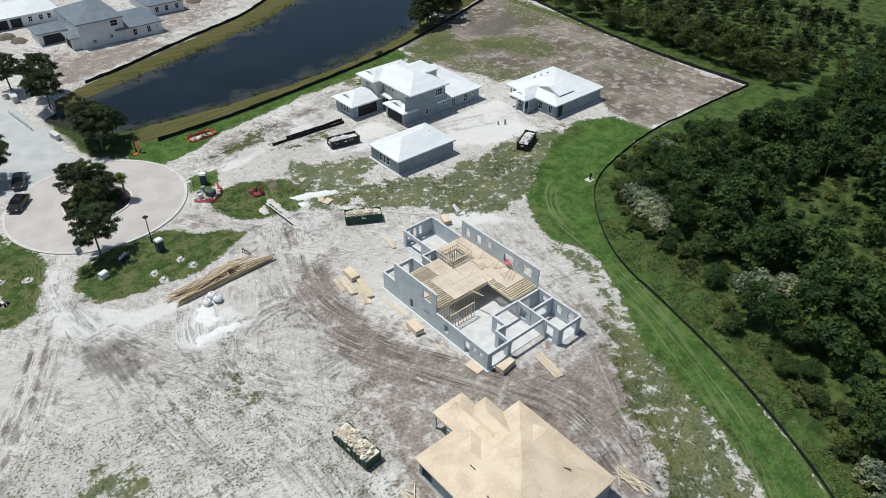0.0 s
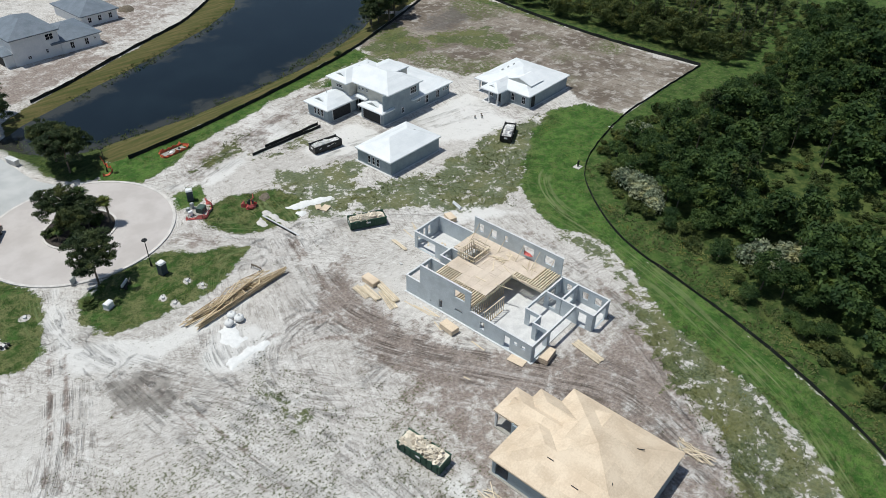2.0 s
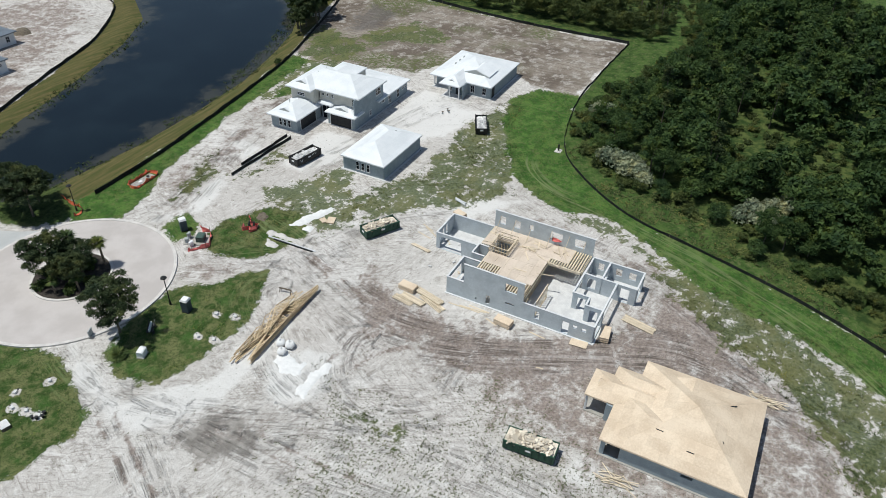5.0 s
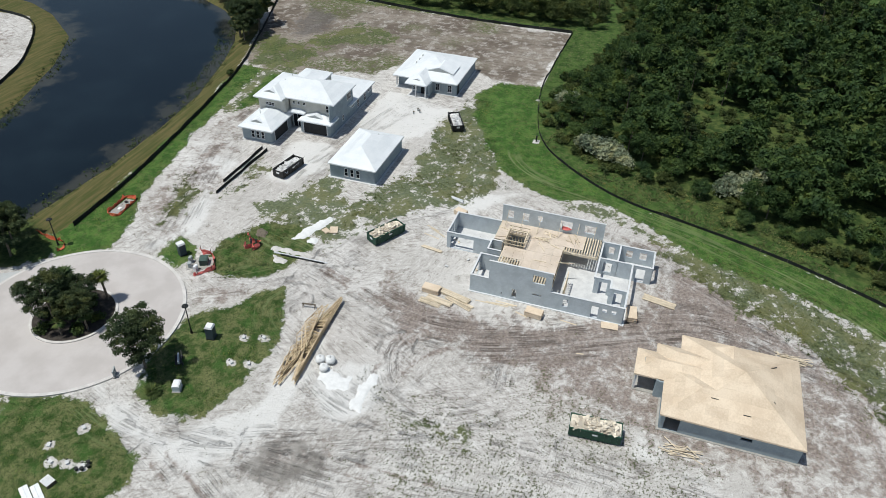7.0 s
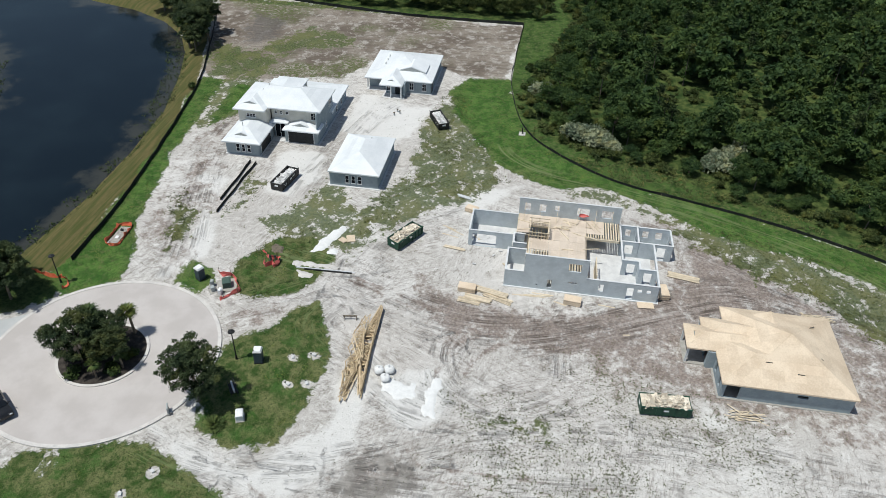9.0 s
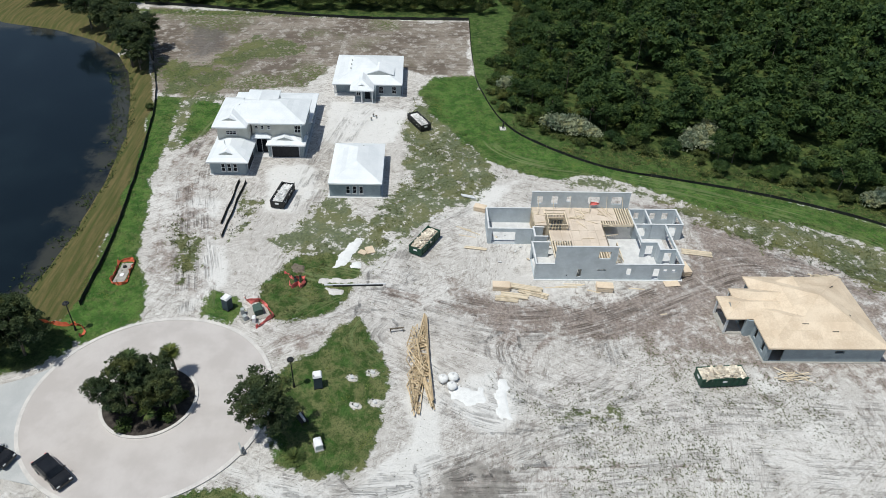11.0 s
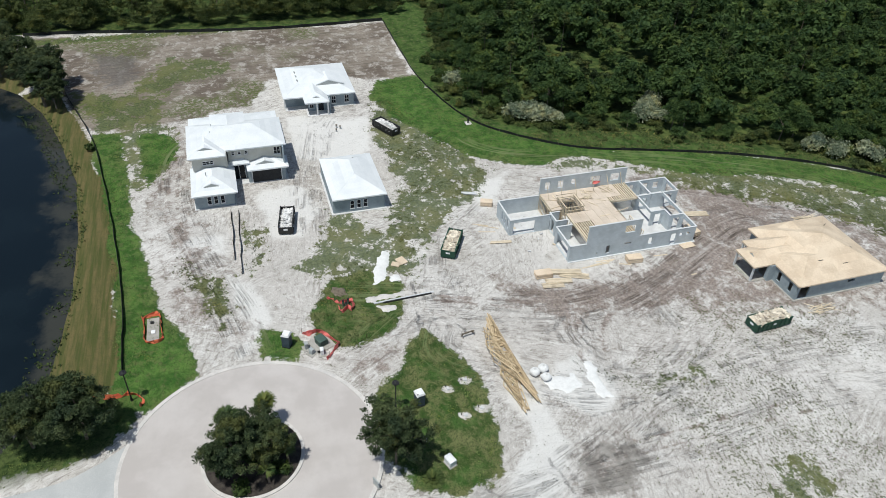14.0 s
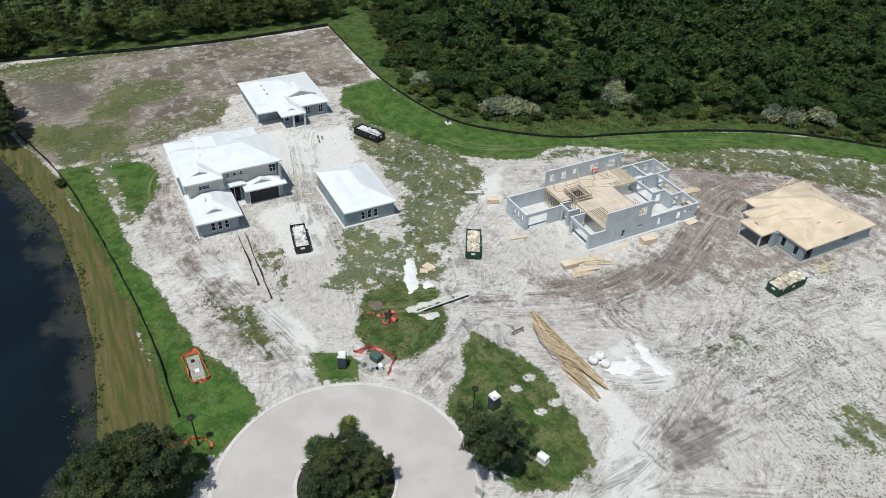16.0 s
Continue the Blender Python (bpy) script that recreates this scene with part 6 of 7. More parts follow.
for x, y, n, spread, label in ((45.9, 21.2, 26, 1.7, "tangle of timber offcuts behind the roof"), (27.1, 33.8, 22, 1.8, "low heap of thin battens on the sand"), (56.3, 55.5, 10, 0.9, "loose boards lying on the timber floor")):
    g = random.Random(n)
    t = thing("offcut_heap", label, "timber", x, y, 3.02 if n == 10 else 0.0)
    for i in range(n):
        ln = g.uniform(1.0, 2.6)
        b = part("plank", boxes((-ln / 2, ln / 2, -0.05, 0.05, 0, 0.04)), "timber", t)
        b.matrix_basis = pose(g.uniform(-0.4, 0.4) * spread, g.uniform(-0.8, 0.8) * spread, 0.02 + i * 0.012, g.uniform(-2, 2), g.uniform(-2, 2), g.choice((60, 90, 100, 120)) + g.uniform(-18, 18))


def truss(length, high, panels=6):
    t = thing("roof_truss", "sawn timber roof truss stacked flat on the sand", "truss", 0, 0, 0, 0, "roof trusses")

    def bar(name, a, b):
        bm = bmesh.new()
        beam(bm, (*a, 0.03), (*b, 0.03), 0.1, 0.06)
        part(name, bm, "truss_wood", t)

    L = length / 2
    bar("bottom_chord", (-L, 0), (L, 0))
    bar("top_chord", (-L, 0), (L * 0.1, high)), bar("top_chord", (L * 0.1, high), (L, 0))
    for i in range(1, panels):
        u = -L + length * i / panels
        top = high * ((u + L) / (1.1 * L) if u < 0.1 * L else (L - u) / (0.9 * L))
        bar("web", (u, 0), (u + (0.3 if i % 2 else -0.3), max(0.1, top * 0.97)))
        bar("web", (u, 0), (u + (-0.9 if i % 2 else 0.9), max(0.08, top * 0.82)))
    return t


g = random.Random(5)
first = truss(14.6, 1.6)
second = truss(7.6, 1.4, 5)
first.matrix_basis = pose(29.4, 78.0, 0.05, 0, 0, 3.5)
for i in range(1, 13):
    copy_thing(first, pose(29.4 + g.uniform(-0.5, 0.5), 78.0 + g.uniform(-0.08, 0.1), 0.05 + i * 0.065, 0, 0, 3.5 + g.uniform(-1.5, 1.5)))
second.matrix_basis = pose(25.6, 78.9, 0.06, 0, 0, -8)
for i in range(1, 9):
    copy_thing(second, pose(25.6 + g.uniform(-1.2, 1.4), 78.9 + g.uniform(-0.2, 0.35), 0.06 + i * 0.068, g.uniform(-2, 2), 0, g.uniform(-13, 0)))
for i in range(9, 13):
    copy_thing(second, pose(29 + g.uniform(-1, 2.5), 79.1 + g.uniform(-0.3, 0.2), 0.9 + (i - 9) * 0.06, g.uniform(-3, 3), 0, g.uniform(-4, 12)))
t = thing("sawhorse", "short dark timber trestle on the sand", "trestle", 34.6, 82.0, 0, 100)
part("top", boxes((-0.9, 0.9, -0.08, 0.08, 0.55, 0.68)), "bark", t)
for u in (-0.8, 0.8):
    for v in (-0.25, 0.25):
        bm = bmesh.new()
        beam(bm, (u, v, 0), (u, v * 0.2, 0.58), 0.07, 0.07)
        part("leg", bm, "bark", t)

# ---------------------------------------------------------------- bags, powder, sheeting, dug trench


def heap_mesh(outline, high, seed, step=0.25, bump=0.08):
    """A soft heap over an outline: a raised, rumpled sheet that meets the ground at its rim."""
    xs, ys = [p[0] for p in outline], [p[1] for p in outline]
    gx, gy = np.meshgrid(np.arange(min(xs) - 0.5, max(xs) + 0.5, step), np.arange(min(ys) - 0.5, max(ys) + 0.5, step))
    d = inside(gx.ravel(), gy.ravel(), outline) + (lattice_noise(gx.ravel(), gy.ravel(), 0.9, seed) - 0.5) * 1.3
    z = np.where(d > 0, high * (1 - np.exp(-np.maximum(d, 0) * 3)) + (lattice_noise(gx.ravel(), gy.ravel(), 0.6, seed + 3) - 0.5) * bump, -0.12)
    keep = d > -0.3
    nx = gx.shape[1]
    i = (np.arange(gx.shape[0] - 1)[:, None] * nx + np.arange(nx - 1)[None, :]).ravel()
    q = np.stack([i, i + 1, i + nx + 1, i + nx], 1)
    q = q[keep[q].any(1)]
    used, inv = np.unique(q, return_inverse=True)
    return np.stack([gx.ravel(), gy.ravel(), z], 1)[used], inv.reshape(-1, 4)


for name, outline, high, mat, label, cat in (
        ("sheeting", [(54.9, 88.6), (54.3, 87.5), (51, 88.6), (47.9, 89.7), (47.6, 91.2), (48.8, 91.4), (51.5, 90.2)], 0.22, "powder", "crumpled white sheeting lying in the weeds", "sheeting"),
        ("sheeting", [(48.9, 88.9), (48.8, 87.6), (47.6, 87.5), (47.4, 88.6)], 0.2, "powder", "small crumpled piece of white sheeting", "sheeting"),
        ("powder_spill", [(26.0, 75.6), (25.0, 71.6), (23.0, 71.4), (22.2, 73.6), (23.8, 75.6)], 0.06, "powder", "thin spill of white powder on the sand", "powder"),
        ("powder_spill", [(27.0, 69.6), (26.6, 68.5), (23.0, 68.7), (20.4, 68.5), (20.3, 70.0), (23.6, 70.6)], 0.1, "powder", "thick spill of white powder on the sand", "powder"),
        ("spoil_bank", [(44.9, 93.0), (45.2, 88), (45.0, 84.4), (44.4, 84.2), (44.3, 88), (44.2, 92.8)], 0.35, "kerb", "long low bank of pale dug sand", "spoil"),
        ("spoil_bank", [(42.9, 91.8), (42.6, 89.3), (41.6, 89.6), (41.8, 91.6)], 0.3, "kerb", "low heap of pale dug sand", "spoil")):
    v, q = heap_mesh(outline, high, round(outline[0][0]))
    tagged(new(name, bulk(name, v, q, mat, (), True)), label, cat)
t = thing("trench_board", "long pale board lying beside a sand bank", "board", 43.8, 88.0, 0, 92)
part("board", boxes((-4.2, 4.2, -0.12, 0.12, 0, 0.12)), "pipe", t)
# black box laid along the board as its painted shadow
part("shadow_strip", boxes((-3.8, 3.0, 0.16, 0.34, 0, 0.18)), "black_steel", t, "black strip standing in for the shadow beside the board")
for x, y, s in ((26.2, 76.3, 1.0), (26.5, 75.1, 1.05), (25.1, 75.3, 0.95)):
    t = thing("bulk_bag", "bulging white bulk bag on the sand", "bag", x, y, 0, 30 * s, "bulk bags")
    bm = bmesh.new()
    bmesh.ops.create_icosphere(bm, subdivisions=3, radius=0.54 * s)
    for v in bm.verts:
        c = v.co
        c.x, c.y, c.z = math.copysign(abs(c.x) ** 0.8, c.x), math.copysign(abs(c.y) ** 0.8, c.y), c.z * 0.8 + 0.45
        c += Vector((noise.noise(c * 3), noise.noise(c * 3 + Vector((5, 0, 0))), 0.4 * noise.noise(c * 4))) * 0.09
    for f in bm.faces:
        f.smooth = True
    part("sack", bm, "powder", t)
    bm = bmesh.new()
    rod(bm, (0, 0, 0.8 * s), (0.05, 0.02, 1.1 * s), 0.16, 0.07, 8)
    part("neck", bm, "powder", t)
    for a in (0, 90, 180, 270):
        b = part("lifting_loop", boxes((-0.03, 0.03, -0.12, 0.12, 0, 0.05)), "white", t)
        b.matrix_basis = pose(0.38 * math.cos(radians(a)), 0.38 * math.sin(radians(a)), 0.78 * s, 0, 0, a)
for x, y, rz in ((66.0, 71.2, 70), (66.4, 71.4, 74)):
    t = thing("pipe_length", "pale grey pipe lying in the weeds", "pipe", x, y, 0, rz, "pipe lengths")
    bm = bmesh.new()
    rod(bm, (-1.1, 0, 0.16), (1.1, 0, 0.16), 0.16, None, 12)
    part("pipe", bm, "pipe", t)
t = thing("marker_post", "short black marker post beside the silt fence", "post", 90.2, 63.5, 0, 0)
part("post", boxes((-0.12, 0.12, -0.12, 0.12, -0.1, 1.25)), "black_steel", t)
part("arm", boxes((-0.3, 0.3, -0.08, 0.08, 0.9, 1.05)), "black_steel", t)
part("sand_patch", boxes((-0.8, 0.6, -0.6, 0.6, -0.1, 0.05)), "kerb", t)
for x, y in ((92.6, 88.5), (93.6, 87.6), (94.2, 88.2)):
    t = thing("pipe_stub", "short capped pipe stub in the sand", "pipe", x, y, 0, 0, "pipe stubs")
    bm = bmesh.new()
    rod(bm, (0, 0, -0.1), (0, 0, 0.5), 0.16, 0.14, 10)
    part("pipe", bm, "grey_plastic", t)
    bm = bmesh.new()
    rod(bm, (0, 0, 0.5), (0, 0, 0.58), 0.19, None, 10)
    part("cap", bm, "bark", t)
t = thing("garden_cart", "dark overturned frame cart lying under an oak", "cart", 20.4, 92.2, 0, 35)
part("tray", boxes((-0.8, 0.8, -0.4, 0.4, 0.35, 0.5)), "black_steel", t)
part("panel", boxes((-0.9, 0.7, -0.12, 0.06, 0.55, 0.95)), "pipe", t, "pale panel")
for v in (-0.35, 0.35):
    bm = bmesh.new()
    beam(bm, (-1.1, v, 0.05), (1.2, v, 0.9), 0.06, 0.06)
    part("rail", bm, "black_steel", t)
for u in (-0.6, 0.6):
    bm = bmesh.new()
    rod(bm, (u, -0.5, 0.22), (u, -0.4, 0.22), 0.22, None, 12)
    part("wheel", bm, "black_steel", t)

# ---------------------------------------------------------------- cars


def car(x, y, rz, label):
    t = thing("car", label, "car", x, y, 0.02, rz, "parked cars")
    profile = [(-2.35, 0.35), (-2.35, 0.85), (-2.2, 1.05), (-1.75, 1.12), (-1.2, 1.62), (0.55, 1.66), (1.15, 1.12), (2.05, 1.0), (2.35, 0.75), (2.35, 0.35)]
    bm = bmesh.new()
    sides = []
    for s in (-1, 1):
        sides.append([bm.verts.new((u, s * (0.92 if z < 1.15 else 0.72), z)) for u, z in profile])
    n = len(profile)
    for i in range(n):
        j = (i + 1) % n
        bm.faces.new((sides[0][i], sides[0][j], sides[1][j], sides[1][i]))
    bm.faces.new(sides[0]), bm.faces.new(sides[1])
    bmesh.ops.triangulate(bm, faces=[f for f in bm.faces if len(f.verts) > 4])
    bmesh.ops.recalc_face_normals(bm, faces=bm.faces)
    bmesh.ops.bevel(bm, geom=[e for e in bm.edges if e.calc_face_angle(0) > 0.5], offset=0.06, segments=2, affect="EDGES")
    part("body", bm, "car_paint", t)
    for name, a, b, w in (("windscreen", (0.62, 1.62), (1.12, 1.16), 0.66), ("rear_window", (-1.24, 1.58), (-1.68, 1.17), 0.66)):
        bm = bmesh.new()
        d = 0.03 if a[0] > 0 else -0.03
        bm.faces.new([bm.verts.new(v) for v in ((a[0] + d, -w, a[1] + 0.03), (a[0] + d, w, a[1] + 0.03), (b[0] + d, w + 0.1, b[1] + 0.03), (b[0] + d, -w - 0.1, b[1] + 0.03))])
        thicken(bm, 0.015)
        part(name, bm, "glass", t, "pale reflecting glass")
    for s in (-1, 1):
        bm = bmesh.new()
        bm.faces.new([bm.verts.new((u, s * w, z)) for u, w, z in ((-1.45, 0.9, 1.2), (0.85, 0.9, 1.2), (0.45, 0.76, 1.56), (-1.1, 0.76, 1.54))])
        thicken(bm, 0.02)
        part("side_window", bm, "glass", t)
        part("mirror", boxes((0.75, 0.9, s * 1.0 - 0.1, s * 1.0 + 0.1, 1.1, 1.22)), "black_steel", t)
        part("headlight", boxes((2.3, 2.37, s * 0.65 - 0.16, s * 0.65 + 0.16, 0.7, 0.84)), "white", t)
        part("tail_light", boxes((-2.37, -2.32, s * 0.7 - 0.13, s * 0.7 + 0.13, 0.75, 0.95)), "red", t)
        for u in (-1.4, 1.45):
            bm = bmesh.new()
            rod(bm, (u, s * 0.72, 0.33), (u, s * 0.95, 0.33), 0.33, None, 18)
            w = part("wheel", bm, "black_steel", t)
            bm = bmesh.new()
            rod(bm, (u, s * 0.94, 0.33), (u, s * 0.965, 0.33), 0.2, None, 12)
            part("rim", bm, "grey_plastic", w)


car(13.2, 116.4, 232, "dark grey parked car on the turning circle")
car(15.3, 123.4, 250, "dark parked car by the road's edge")

# ---------------------------------------------------------------- causeway rail and wing wall
t = thing("guard_rail", "low metal rail along the causeway", "rail", 21.6, 152.2, 0, 0)
for i in range(6):
    part("post", boxes((-0.04, 0.04, -0.04, 0.04, -0.1, 1.0)), "grey_plastic", t).location = (0.24 * i, -2.0 * i, 0)
for z in (0.45, 0.95):
    bm = bmesh.new()
    beam(bm, (0, 0, z), (1.2, -10.0, z), 0.06, 0.06)
    part("rail", bm, "grey_plastic", t)
t = thing("parapet", "pale concrete parapet on the causeway", "parapet", 24.2, 158.5, 0, 0)
part("wall", boxes((-0.5, 0.5, -1.6, 1.6, -0.3, 1.1)), "kerb", t)
part("coping", boxes((-0.6, 0.6, -1.7, 1.7, 1.1, 1.25)), "concrete", t)
t = thing("parapet", "pale concrete parapet near the waterside oaks", "parapet", 25.2, 136.5, 0, 12)
part("wall", boxes((-0.4, 0.4, -1.2, 1.2, -0.3, 0.9)), "kerb", t)
part("coping", boxes((-0.5, 0.5, -1.3, 1.3, 0.9, 1.02)), "concrete", t)

# ---------------------------------------------------------------- houses beyond the pond
RIB = (3.0, 12.0, "roof_sheet")
over = thing("house", "white two-storey house with grey roofs beyond the pond", "house", 44.5, 177.4, 0, group="houses beyond the pond")
for p, q, h in (((0, 0), (10.2, 0), H2), ((10.2, -0.2), (19.2, -0.2), H1), ((0, 0), (0, 14), H2), ((10.2, 0), (10.2, 14), H2), ((19.2, -0.2), (19.2, 12), H1), ((10.2, 12), (19.2, 12), H1), ((0, 14), (10.2, 14), H2), ((-1.8, 0.6), (-1.8, 5.6), H1), ((-1.8, 0.6), (0, 0.6), H1), ((-1.8, 5.6), (0, 5.6), H1),
                ((-6.8, 8.2), (0, 8.2), H1), ((-6.8, 8.2), (-6.8, 14), H1), ((-6.8, 14), (0, 14), H1)):
    wall(over, p, q, 0, h, (), "white_wall")
hip_roof(over, -0.5, 10.7, -0.5, 14.5, H2 + 0.05, 2.3, "grey_roof", sheet=RIB)
hip_roof(over, 8.0, 19.8, -0.7, 12.5, H1 + 0.05, 1.9, "grey_roof", axis="x", sheet=RIB)
hip_roof(over, -2.4, 2.5, 0.2, 6.1, H1 + 0.05, 0.9, "grey_roof", axis="x", sheet=RIB)
hip_roof(over, -7.3, 1.5, 7.7, 14.4, H1 + 0.05, 1.3, "grey_roof", sheet=RIB)
garage_opening(over, -3.6, 8.1, 4.6, "-y")
garage_opening(over, -1.9, 3.0, 3.4, "-x")
for wx, wy, z0, z1, ww, face in ((8.2, -0.1, 3.9, 5.2, 1.7, "-y"), (7.0, -0.1, 1.2, 2.1, 0.6, "-y"), (12.6, -0.3, 0.7, 2.2, 0.9, "-y"), (16.0, -0.3, 0.7, 2.2, 0.9, "-y"), (3.0, -0.1, 0.9, 1.6, 0.8, "-y"), (18.0, -0.3, 1.5, 2.1, 0.5, "-y"), (-0.1, 8.0, 4.0, 5.0, 0.9, "-x")):
    window(over, wx, wy, z0, z1, ww, face)
over = thing("house", "long white house with a sunlit pale roof beyond the pond", "house", 28.0, 202.0, 0, group="houses beyond the pond")
for p, q in (((0, 0), (19, 0)), ((19, 0), (19, 12)), ((0, 12), (19, 12)), ((0, 0), (0, 12))):
    wall(over, p, q, 0, H1, (), "white_wall")
hip_roof(over, -0.6, 19.6, -0.6, 12.6, H1 + 0.05, 2.2, "underlay", sheet=RIB)
garage_opening(over, 6.0, -0.1, 2.6, "-y"), garage_opening(over, 9.2, -0.1, 2.6, "-y")
for wx in (12.5, 15.0, 17.0):
    window(over, wx, -0.1, 0.8, 2.1, 0.9, "-y")
over = thing("house", "single-storey white house with a grey roof beyond the pond", "house", 66.0, 189.5, 0, group="houses beyond the pond")
for p, q in (((0, 0), (9, 0)), ((9, 0), (9, 14)), ((0, 14), (9, 14)), ((0, 0), (0, 14))):
    wall(over, p, q, 0, H1, (), "white_wall")
hip_roof(over, -0.6, 9.6, -0.6, 14.6, H1 + 0.05, 2.0, "grey_roof", sheet=RIB)
for wx in (1.8, 4.4, 7.2):
    window(over, wx, -0.1, 0.8, 2.1, 0.9, "-y")
for i, (x, y, r) in enumerate(((80, 194, 2.2), (33, 196, 2.2), (34.5, 191.5, 1.8))):
    v, q = heap_mesh([(x + r * math.cos(a), y + r * math.sin(a)) for a in (0, 1, 2, 3, 4, 5)], 0.9, i + 30, 0.4, 0.6)
    tagged(new("spoil_heap", bulk("spoil_heap", v, q, "bark", (), True)), "dark heap of roots and soil beyond the pond", "heap", "spoil heaps")

# ---------------------------------------------------------------- palms, bushes, weeds


def fan_palm(seed, high, n, length, trunk=0.16):
    g = random.Random(seed)
    bm = bmesh.new()
    if high > 0.3:
        rod(bm, (0, 0, -0.1), (0.12, 0.08, high), trunk, trunk * 0.8, 8)
    else:
        rod(bm, (0, 0, -0.1), (0, 0, 0.3), 0.2, 0.12, 8)
    me = bpy.data.meshes.new("trunk")
    bm.to_mesh(me)
    bm.free()
    me.materials.append(M["bark"])
    quads = []
    for i in range(n):
        a, e = g.uniform(0, 6.283), g.uniform(-0.35, 1.25)
        for j in range(9):
            b = a + (j - 4) * 0.13
            d0 = Vector((math.cos(b) * math.cos(e), math.sin(b) * math.cos(e), math.sin(e)))
            side = Vector((-math.sin(b), math.cos(b), 0)) * 0.05 * length
            o = Vector((0.1, 0.06, max(high, 0.25)))
            p0, p1 = o + d0 * length * 0.04, o + d0 * length * g.uniform(0.8, 1.05) + Vector((0, 0, -0.22 * length))
            mid = (p0 + p1) / 2 + Vector((0, 0, 0.08 * length))
            quads += [tuple(p0), tuple(mid - side), tuple(p1), tuple(mid + side)]
    return me, cloud_mesh("crown", np.array(quads), "leaf_palm", 4)


palm_a, palm_b, palmetto = fan_palm(1, 3.6, 22, 1.3), fan_palm(2, 2.4, 20, 1.2), fan_palm(3, 0.1, 34, 1.5)
for x, y, m, s in ((27.0, 107.6, palm_a, 1.1), (21.4, 106.2, palm_b, 1.0), (25.4, 111.6, palm_a, 1.25), (19.4, 108.4, palm_b, 0.9), (119.5, 137.6, palm_a, 1.6), (116, 140.8, palm_a, 1.7)):
    plant("palm_tree", m, "small fan palm with a tuft of green fronds", "palm", x, y, 40 * s, s, "palms")
plant("palmetto_bush", palmetto, "round spiky dark green palmetto bush", "bush", 15.1, 92.2, 0, 0.95)
shrub = tree_kind(70, 0.7, 0.5, 0.9, 7, 500, 0.16, "leaf_mid", 0.04)
for x, y, s in ((22, 112.5, 1.2), (20.4, 107.2, 1.1), (25.6, 108.8, 1.2), (23.2, 106.2, 1.0), (19.2, 111, 1.1), (24.6, 112.6, 1.0), (22.8, 109.6, 1.3), (26.4, 110.2, 0.8),
                 (110, 63.5, 1.4), (104.5, 61.5, 1.2), (99, 60, 1.1), (120, 64, 1.4), (96, 131, 1.0)):
    plant("shrub", shrub, "small leafy green shrub", "shrub", x, y, rng.uniform(0, 360), s, "shrubs")


def scatter(name, polys, per, size, leaves, material, label, seed, cat, margin=0.0):
    """Tufts of blades strewn over areas, as one object."""
    g = np.random.default_rng(seed)
    out = []
    for poly in polys:
        p = np.array(poly, float)
        lo, hi = p.min(0), p.max(0)
        n = int((hi - lo).prod() * per)
        c = g.uniform(lo, hi, (n, 2))
        d = inside(c[:, 0], c[:, 1], poly)
        c = c[(d > margin) & (lattice_noise(c[:, 0], c[:, 1], 5, seed) > 0.42)]
        n = len(c)
        for j in range(leaves):
            a = g.uniform(0, 6.283, n)
            o = g.normal(0, size * 0.6, (n, 2))
            s = size * g.uniform(0.5, 1.3, n)
            dx, dy = np.cos(a) * s, np.sin(a) * s
            x, y, h = c[:, 0] + o[:, 0], c[:, 1] + o[:, 1], size * g.uniform(0.3, 0.9, n)
            z = np.maximum(ground_height(x, y), -0.62)
            out.append(np.stack([np.stack([x, y, z - 0.03], 1), np.stack([x + dx * 0.5 - dy * 0.28, y + dy * 0.5 + dx * 0.28, z + h * 0.7], 1), np.stack([x + dx, y + dy, z + h], 1), np.stack([x + dx * 0.5 + dy * 0.28, y + dy * 0.5 - dx * 0.28, z + h * 0.7], 1)], 1).reshape(-1, 3))
    tagged(new(name, cloud_mesh(name, np.concatenate(out), material, 4)), label, cat, kind="stuff")


scatter("weeds", WEEDS[:7] + [LAWN_MID], 2.2, 0.2, 5, "tuft", "sparse weeds growing on the sand", 3, "weeds")
scatter("weeds", [[(24.5, 54), (26.5, 60), (24.6, 64), (22.8, 60)], [(15, 40), (19, 39), (20, 43), (16, 44)], [(26, 52), (8, 40), (2, 56), (12, 70), (22, 64)]], 1.3, 0.13, 5, "tuft", "small dark weeds dotted over the sand", 4, "weeds")
scatter("rough_grass", [FENCE_EAST[4:] + [(38, -20), (52, -13), (66, 3), (75, 18), (78, 27), (84, 35), (87, 46), (92, 56), (98, 61)]], 4.0, 0.3, 4, "tuft", "rough grass between silt fence and wood", 5, "grass", 0.5)
scatter("pond_weed", [[(36, 131.2), (56, 129.8), (72, 130), (88, 132), (104, 136.5), (114, 140.5), (122, 145.5), (119, 148), (103, 140.5), (86, 136), (70, 134.3), (45, 134.6), (36, 135.5)], [(44, 152), (57, 156.2), (73, 162), (88, 168), (103, 177), (101, 178), (86, 170.5), (70, 164), (44, 155.5)]], 1.6, 0.32, 4, "leaf_mid", "weeds and reeds along the pond's edge", 6, "reeds")
scatter("lawn_grass", LUSH, 4.0, 0.17, 3, "lawn", "short mown grass strips with bare patches", 8, "grass", 0.6)
# bright safety net caught in a window of the tall wall
mesh_fence([(58.8, 53.2), (58.8, 52.6), (58.9, 51.9)], "red", "red safety net bundled at an upper window", 0.9)
scene.objects["mesh_fence.005"].location.z = 3.72
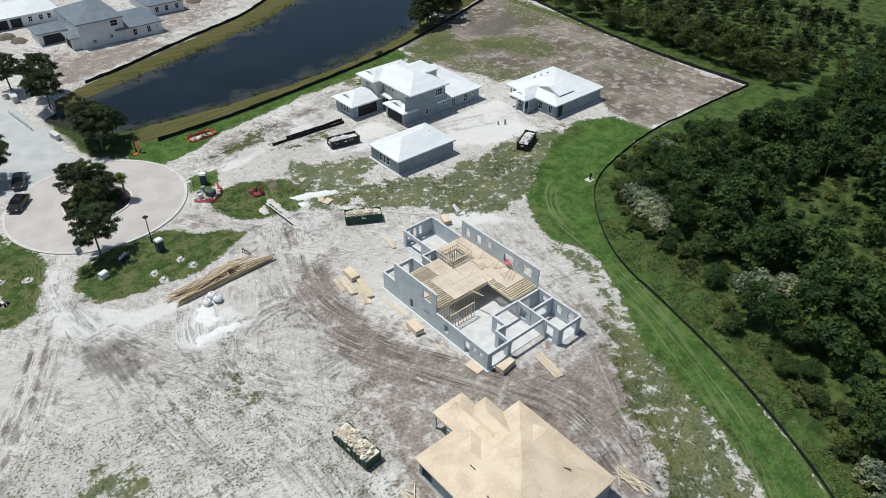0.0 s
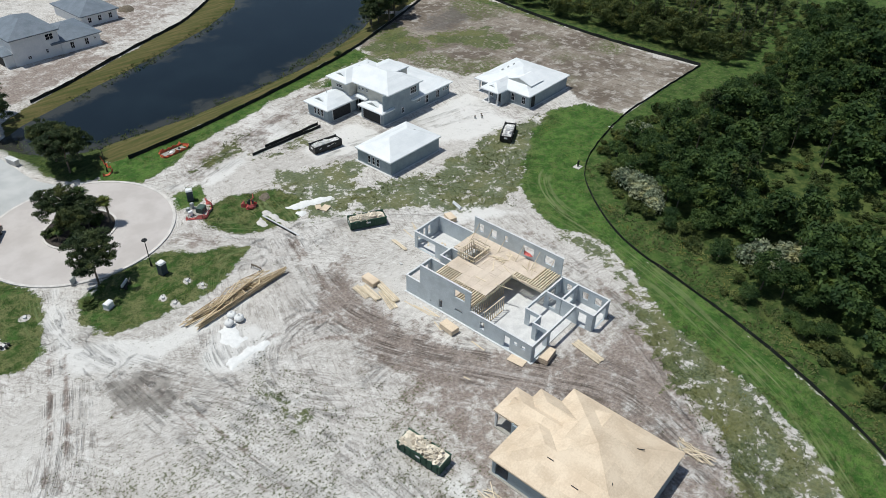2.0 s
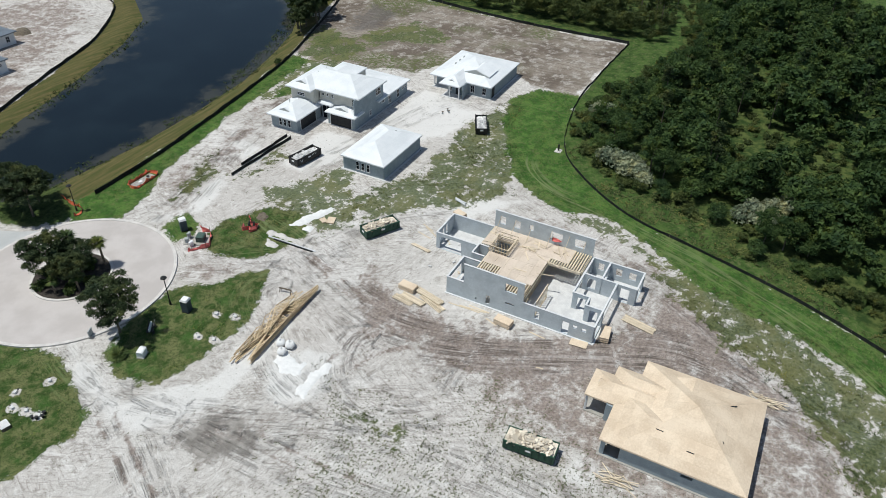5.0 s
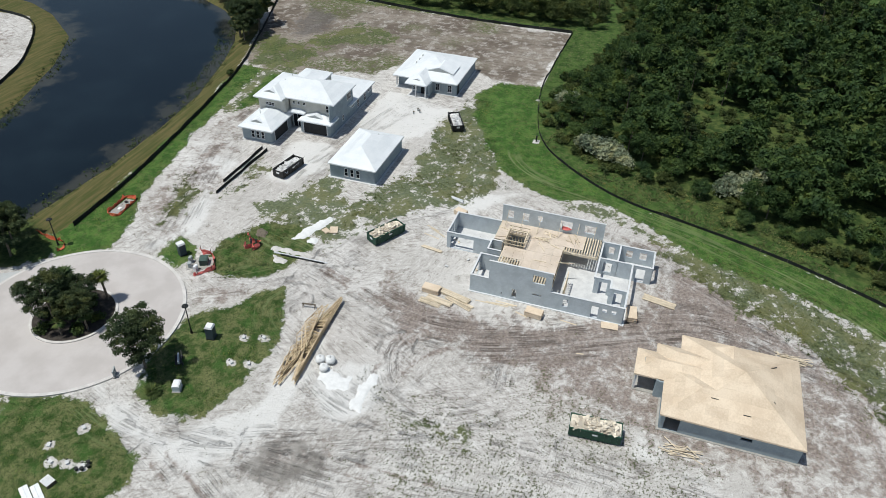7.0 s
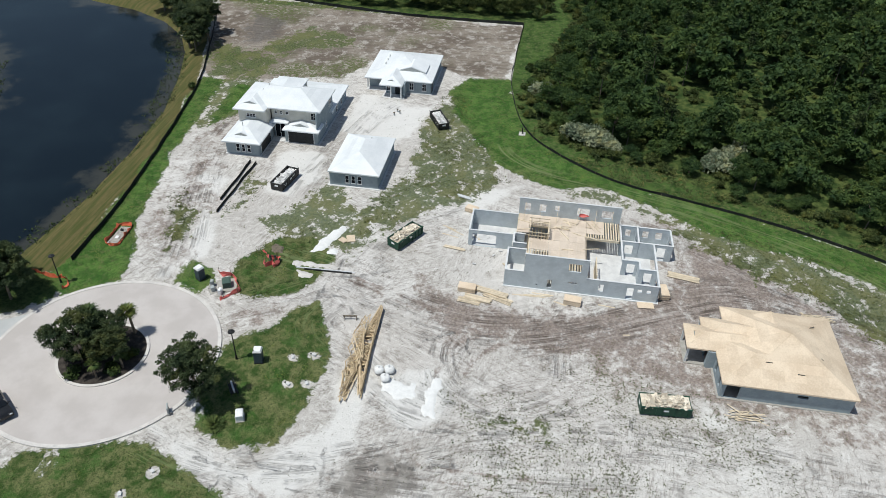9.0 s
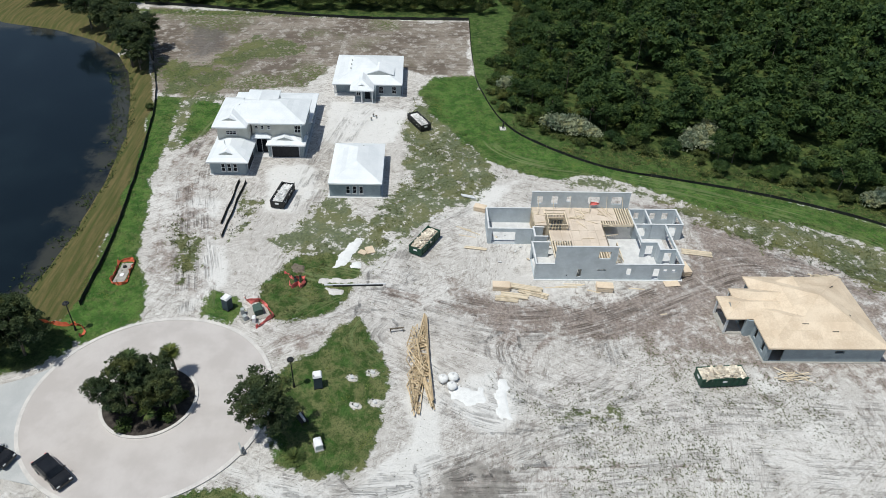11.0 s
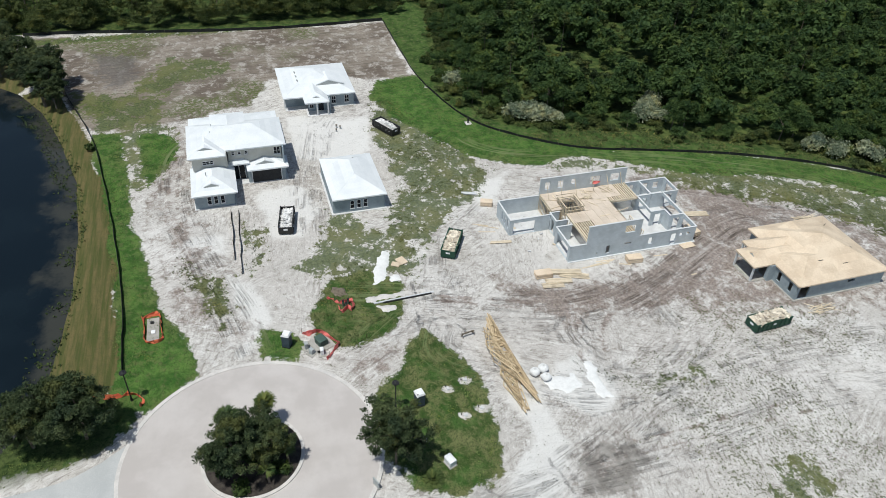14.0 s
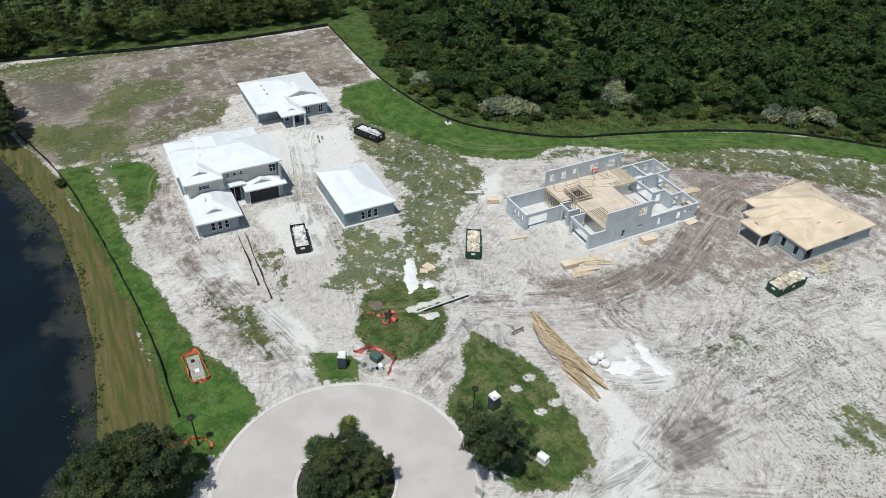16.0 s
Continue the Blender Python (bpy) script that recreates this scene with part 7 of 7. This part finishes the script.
# clods and twigs on the churned soil
scatter("clods", MUD[:2], 2.6, 0.1, 2, "bark", "dark clods and twigs on churned soil", 11, "clods")
scatter("clods", [[(20, 50), (34, 70), (44, 84), (60, 70), (64, 60), (60, 40), (30, 30), (0, 40), (-6, 60), (8, 80)]], 0.5, 0.09, 2, "bark", "scattered clods and twigs on the sand", 12, "clods")
# low grey-brown mound
v, q = heap_mesh([(48.4, 97.0), (47.9, 95.6), (46.6, 95.4), (46.4, 96.8), (47.4, 97.6)], 0.35, 44, 0.2, 0.35)
tagged(new("dirt_mound", bulk("dirt_mound", v, q, "bark", (), False)), "grey-brown mound in the grass", "heap")
# white boards and a pallet left in the grass
for x, y in ((-0.95, 94.7), (-0.45, 93.75)):
    t = thing("white_board", "long white board lying on the grass", "board", x, y, 0, 57.5, "white boards")
    part("board", boxes((-2.4, 2.4, -0.42, 0.42, 0.05, 0.22)), "white", t)
    part("batten", boxes((-2.4, 2.4, -0.02, 0.02, 0.22, 0.25)), "pipe", t)
    for u in (-1.8, 1.8):
        part("bearer", boxes((u - 0.06, u + 0.06, -0.45, 0.45, -0.05, 0.05)), "timber", t)
t = thing("pallet", "weathered grey pallet with stacked boards on the grass", "pallet", 1.6, 94.7, 0, 75)
for i in range(7):
    part("slat", boxes((-0.6 + i * 0.18, -0.47 + i * 0.18, -0.5, 0.5, 0.4, 0.46)), "pale_debris", t)
for u in (-0.55, 0.0, 0.55):
    part("runner", boxes((u - 0.05, u + 0.05, -0.5, 0.5, -0.03, 0.4)), "bark", t)
for x, y in ((4.0, 92.6), (4.5, 92.2), (4.9, 92.5), (3.8, 93.1)):
    t = thing("pot", "small black plant pot on bare sand", "pot", x, y, 0, 0, "pots")
    bm = bmesh.new()
    rod(bm, (0, 0, -0.03), (0, 0, 0.35), 0.14, 0.19, 10)
    part("body", bm, "black_steel", t)
    bm = bmesh.new()
    rod(bm, (0, 0, 0.33), (0, 0, 0.38), 0.21, None, 10)
    part("rim", bm, "black_steel", t)
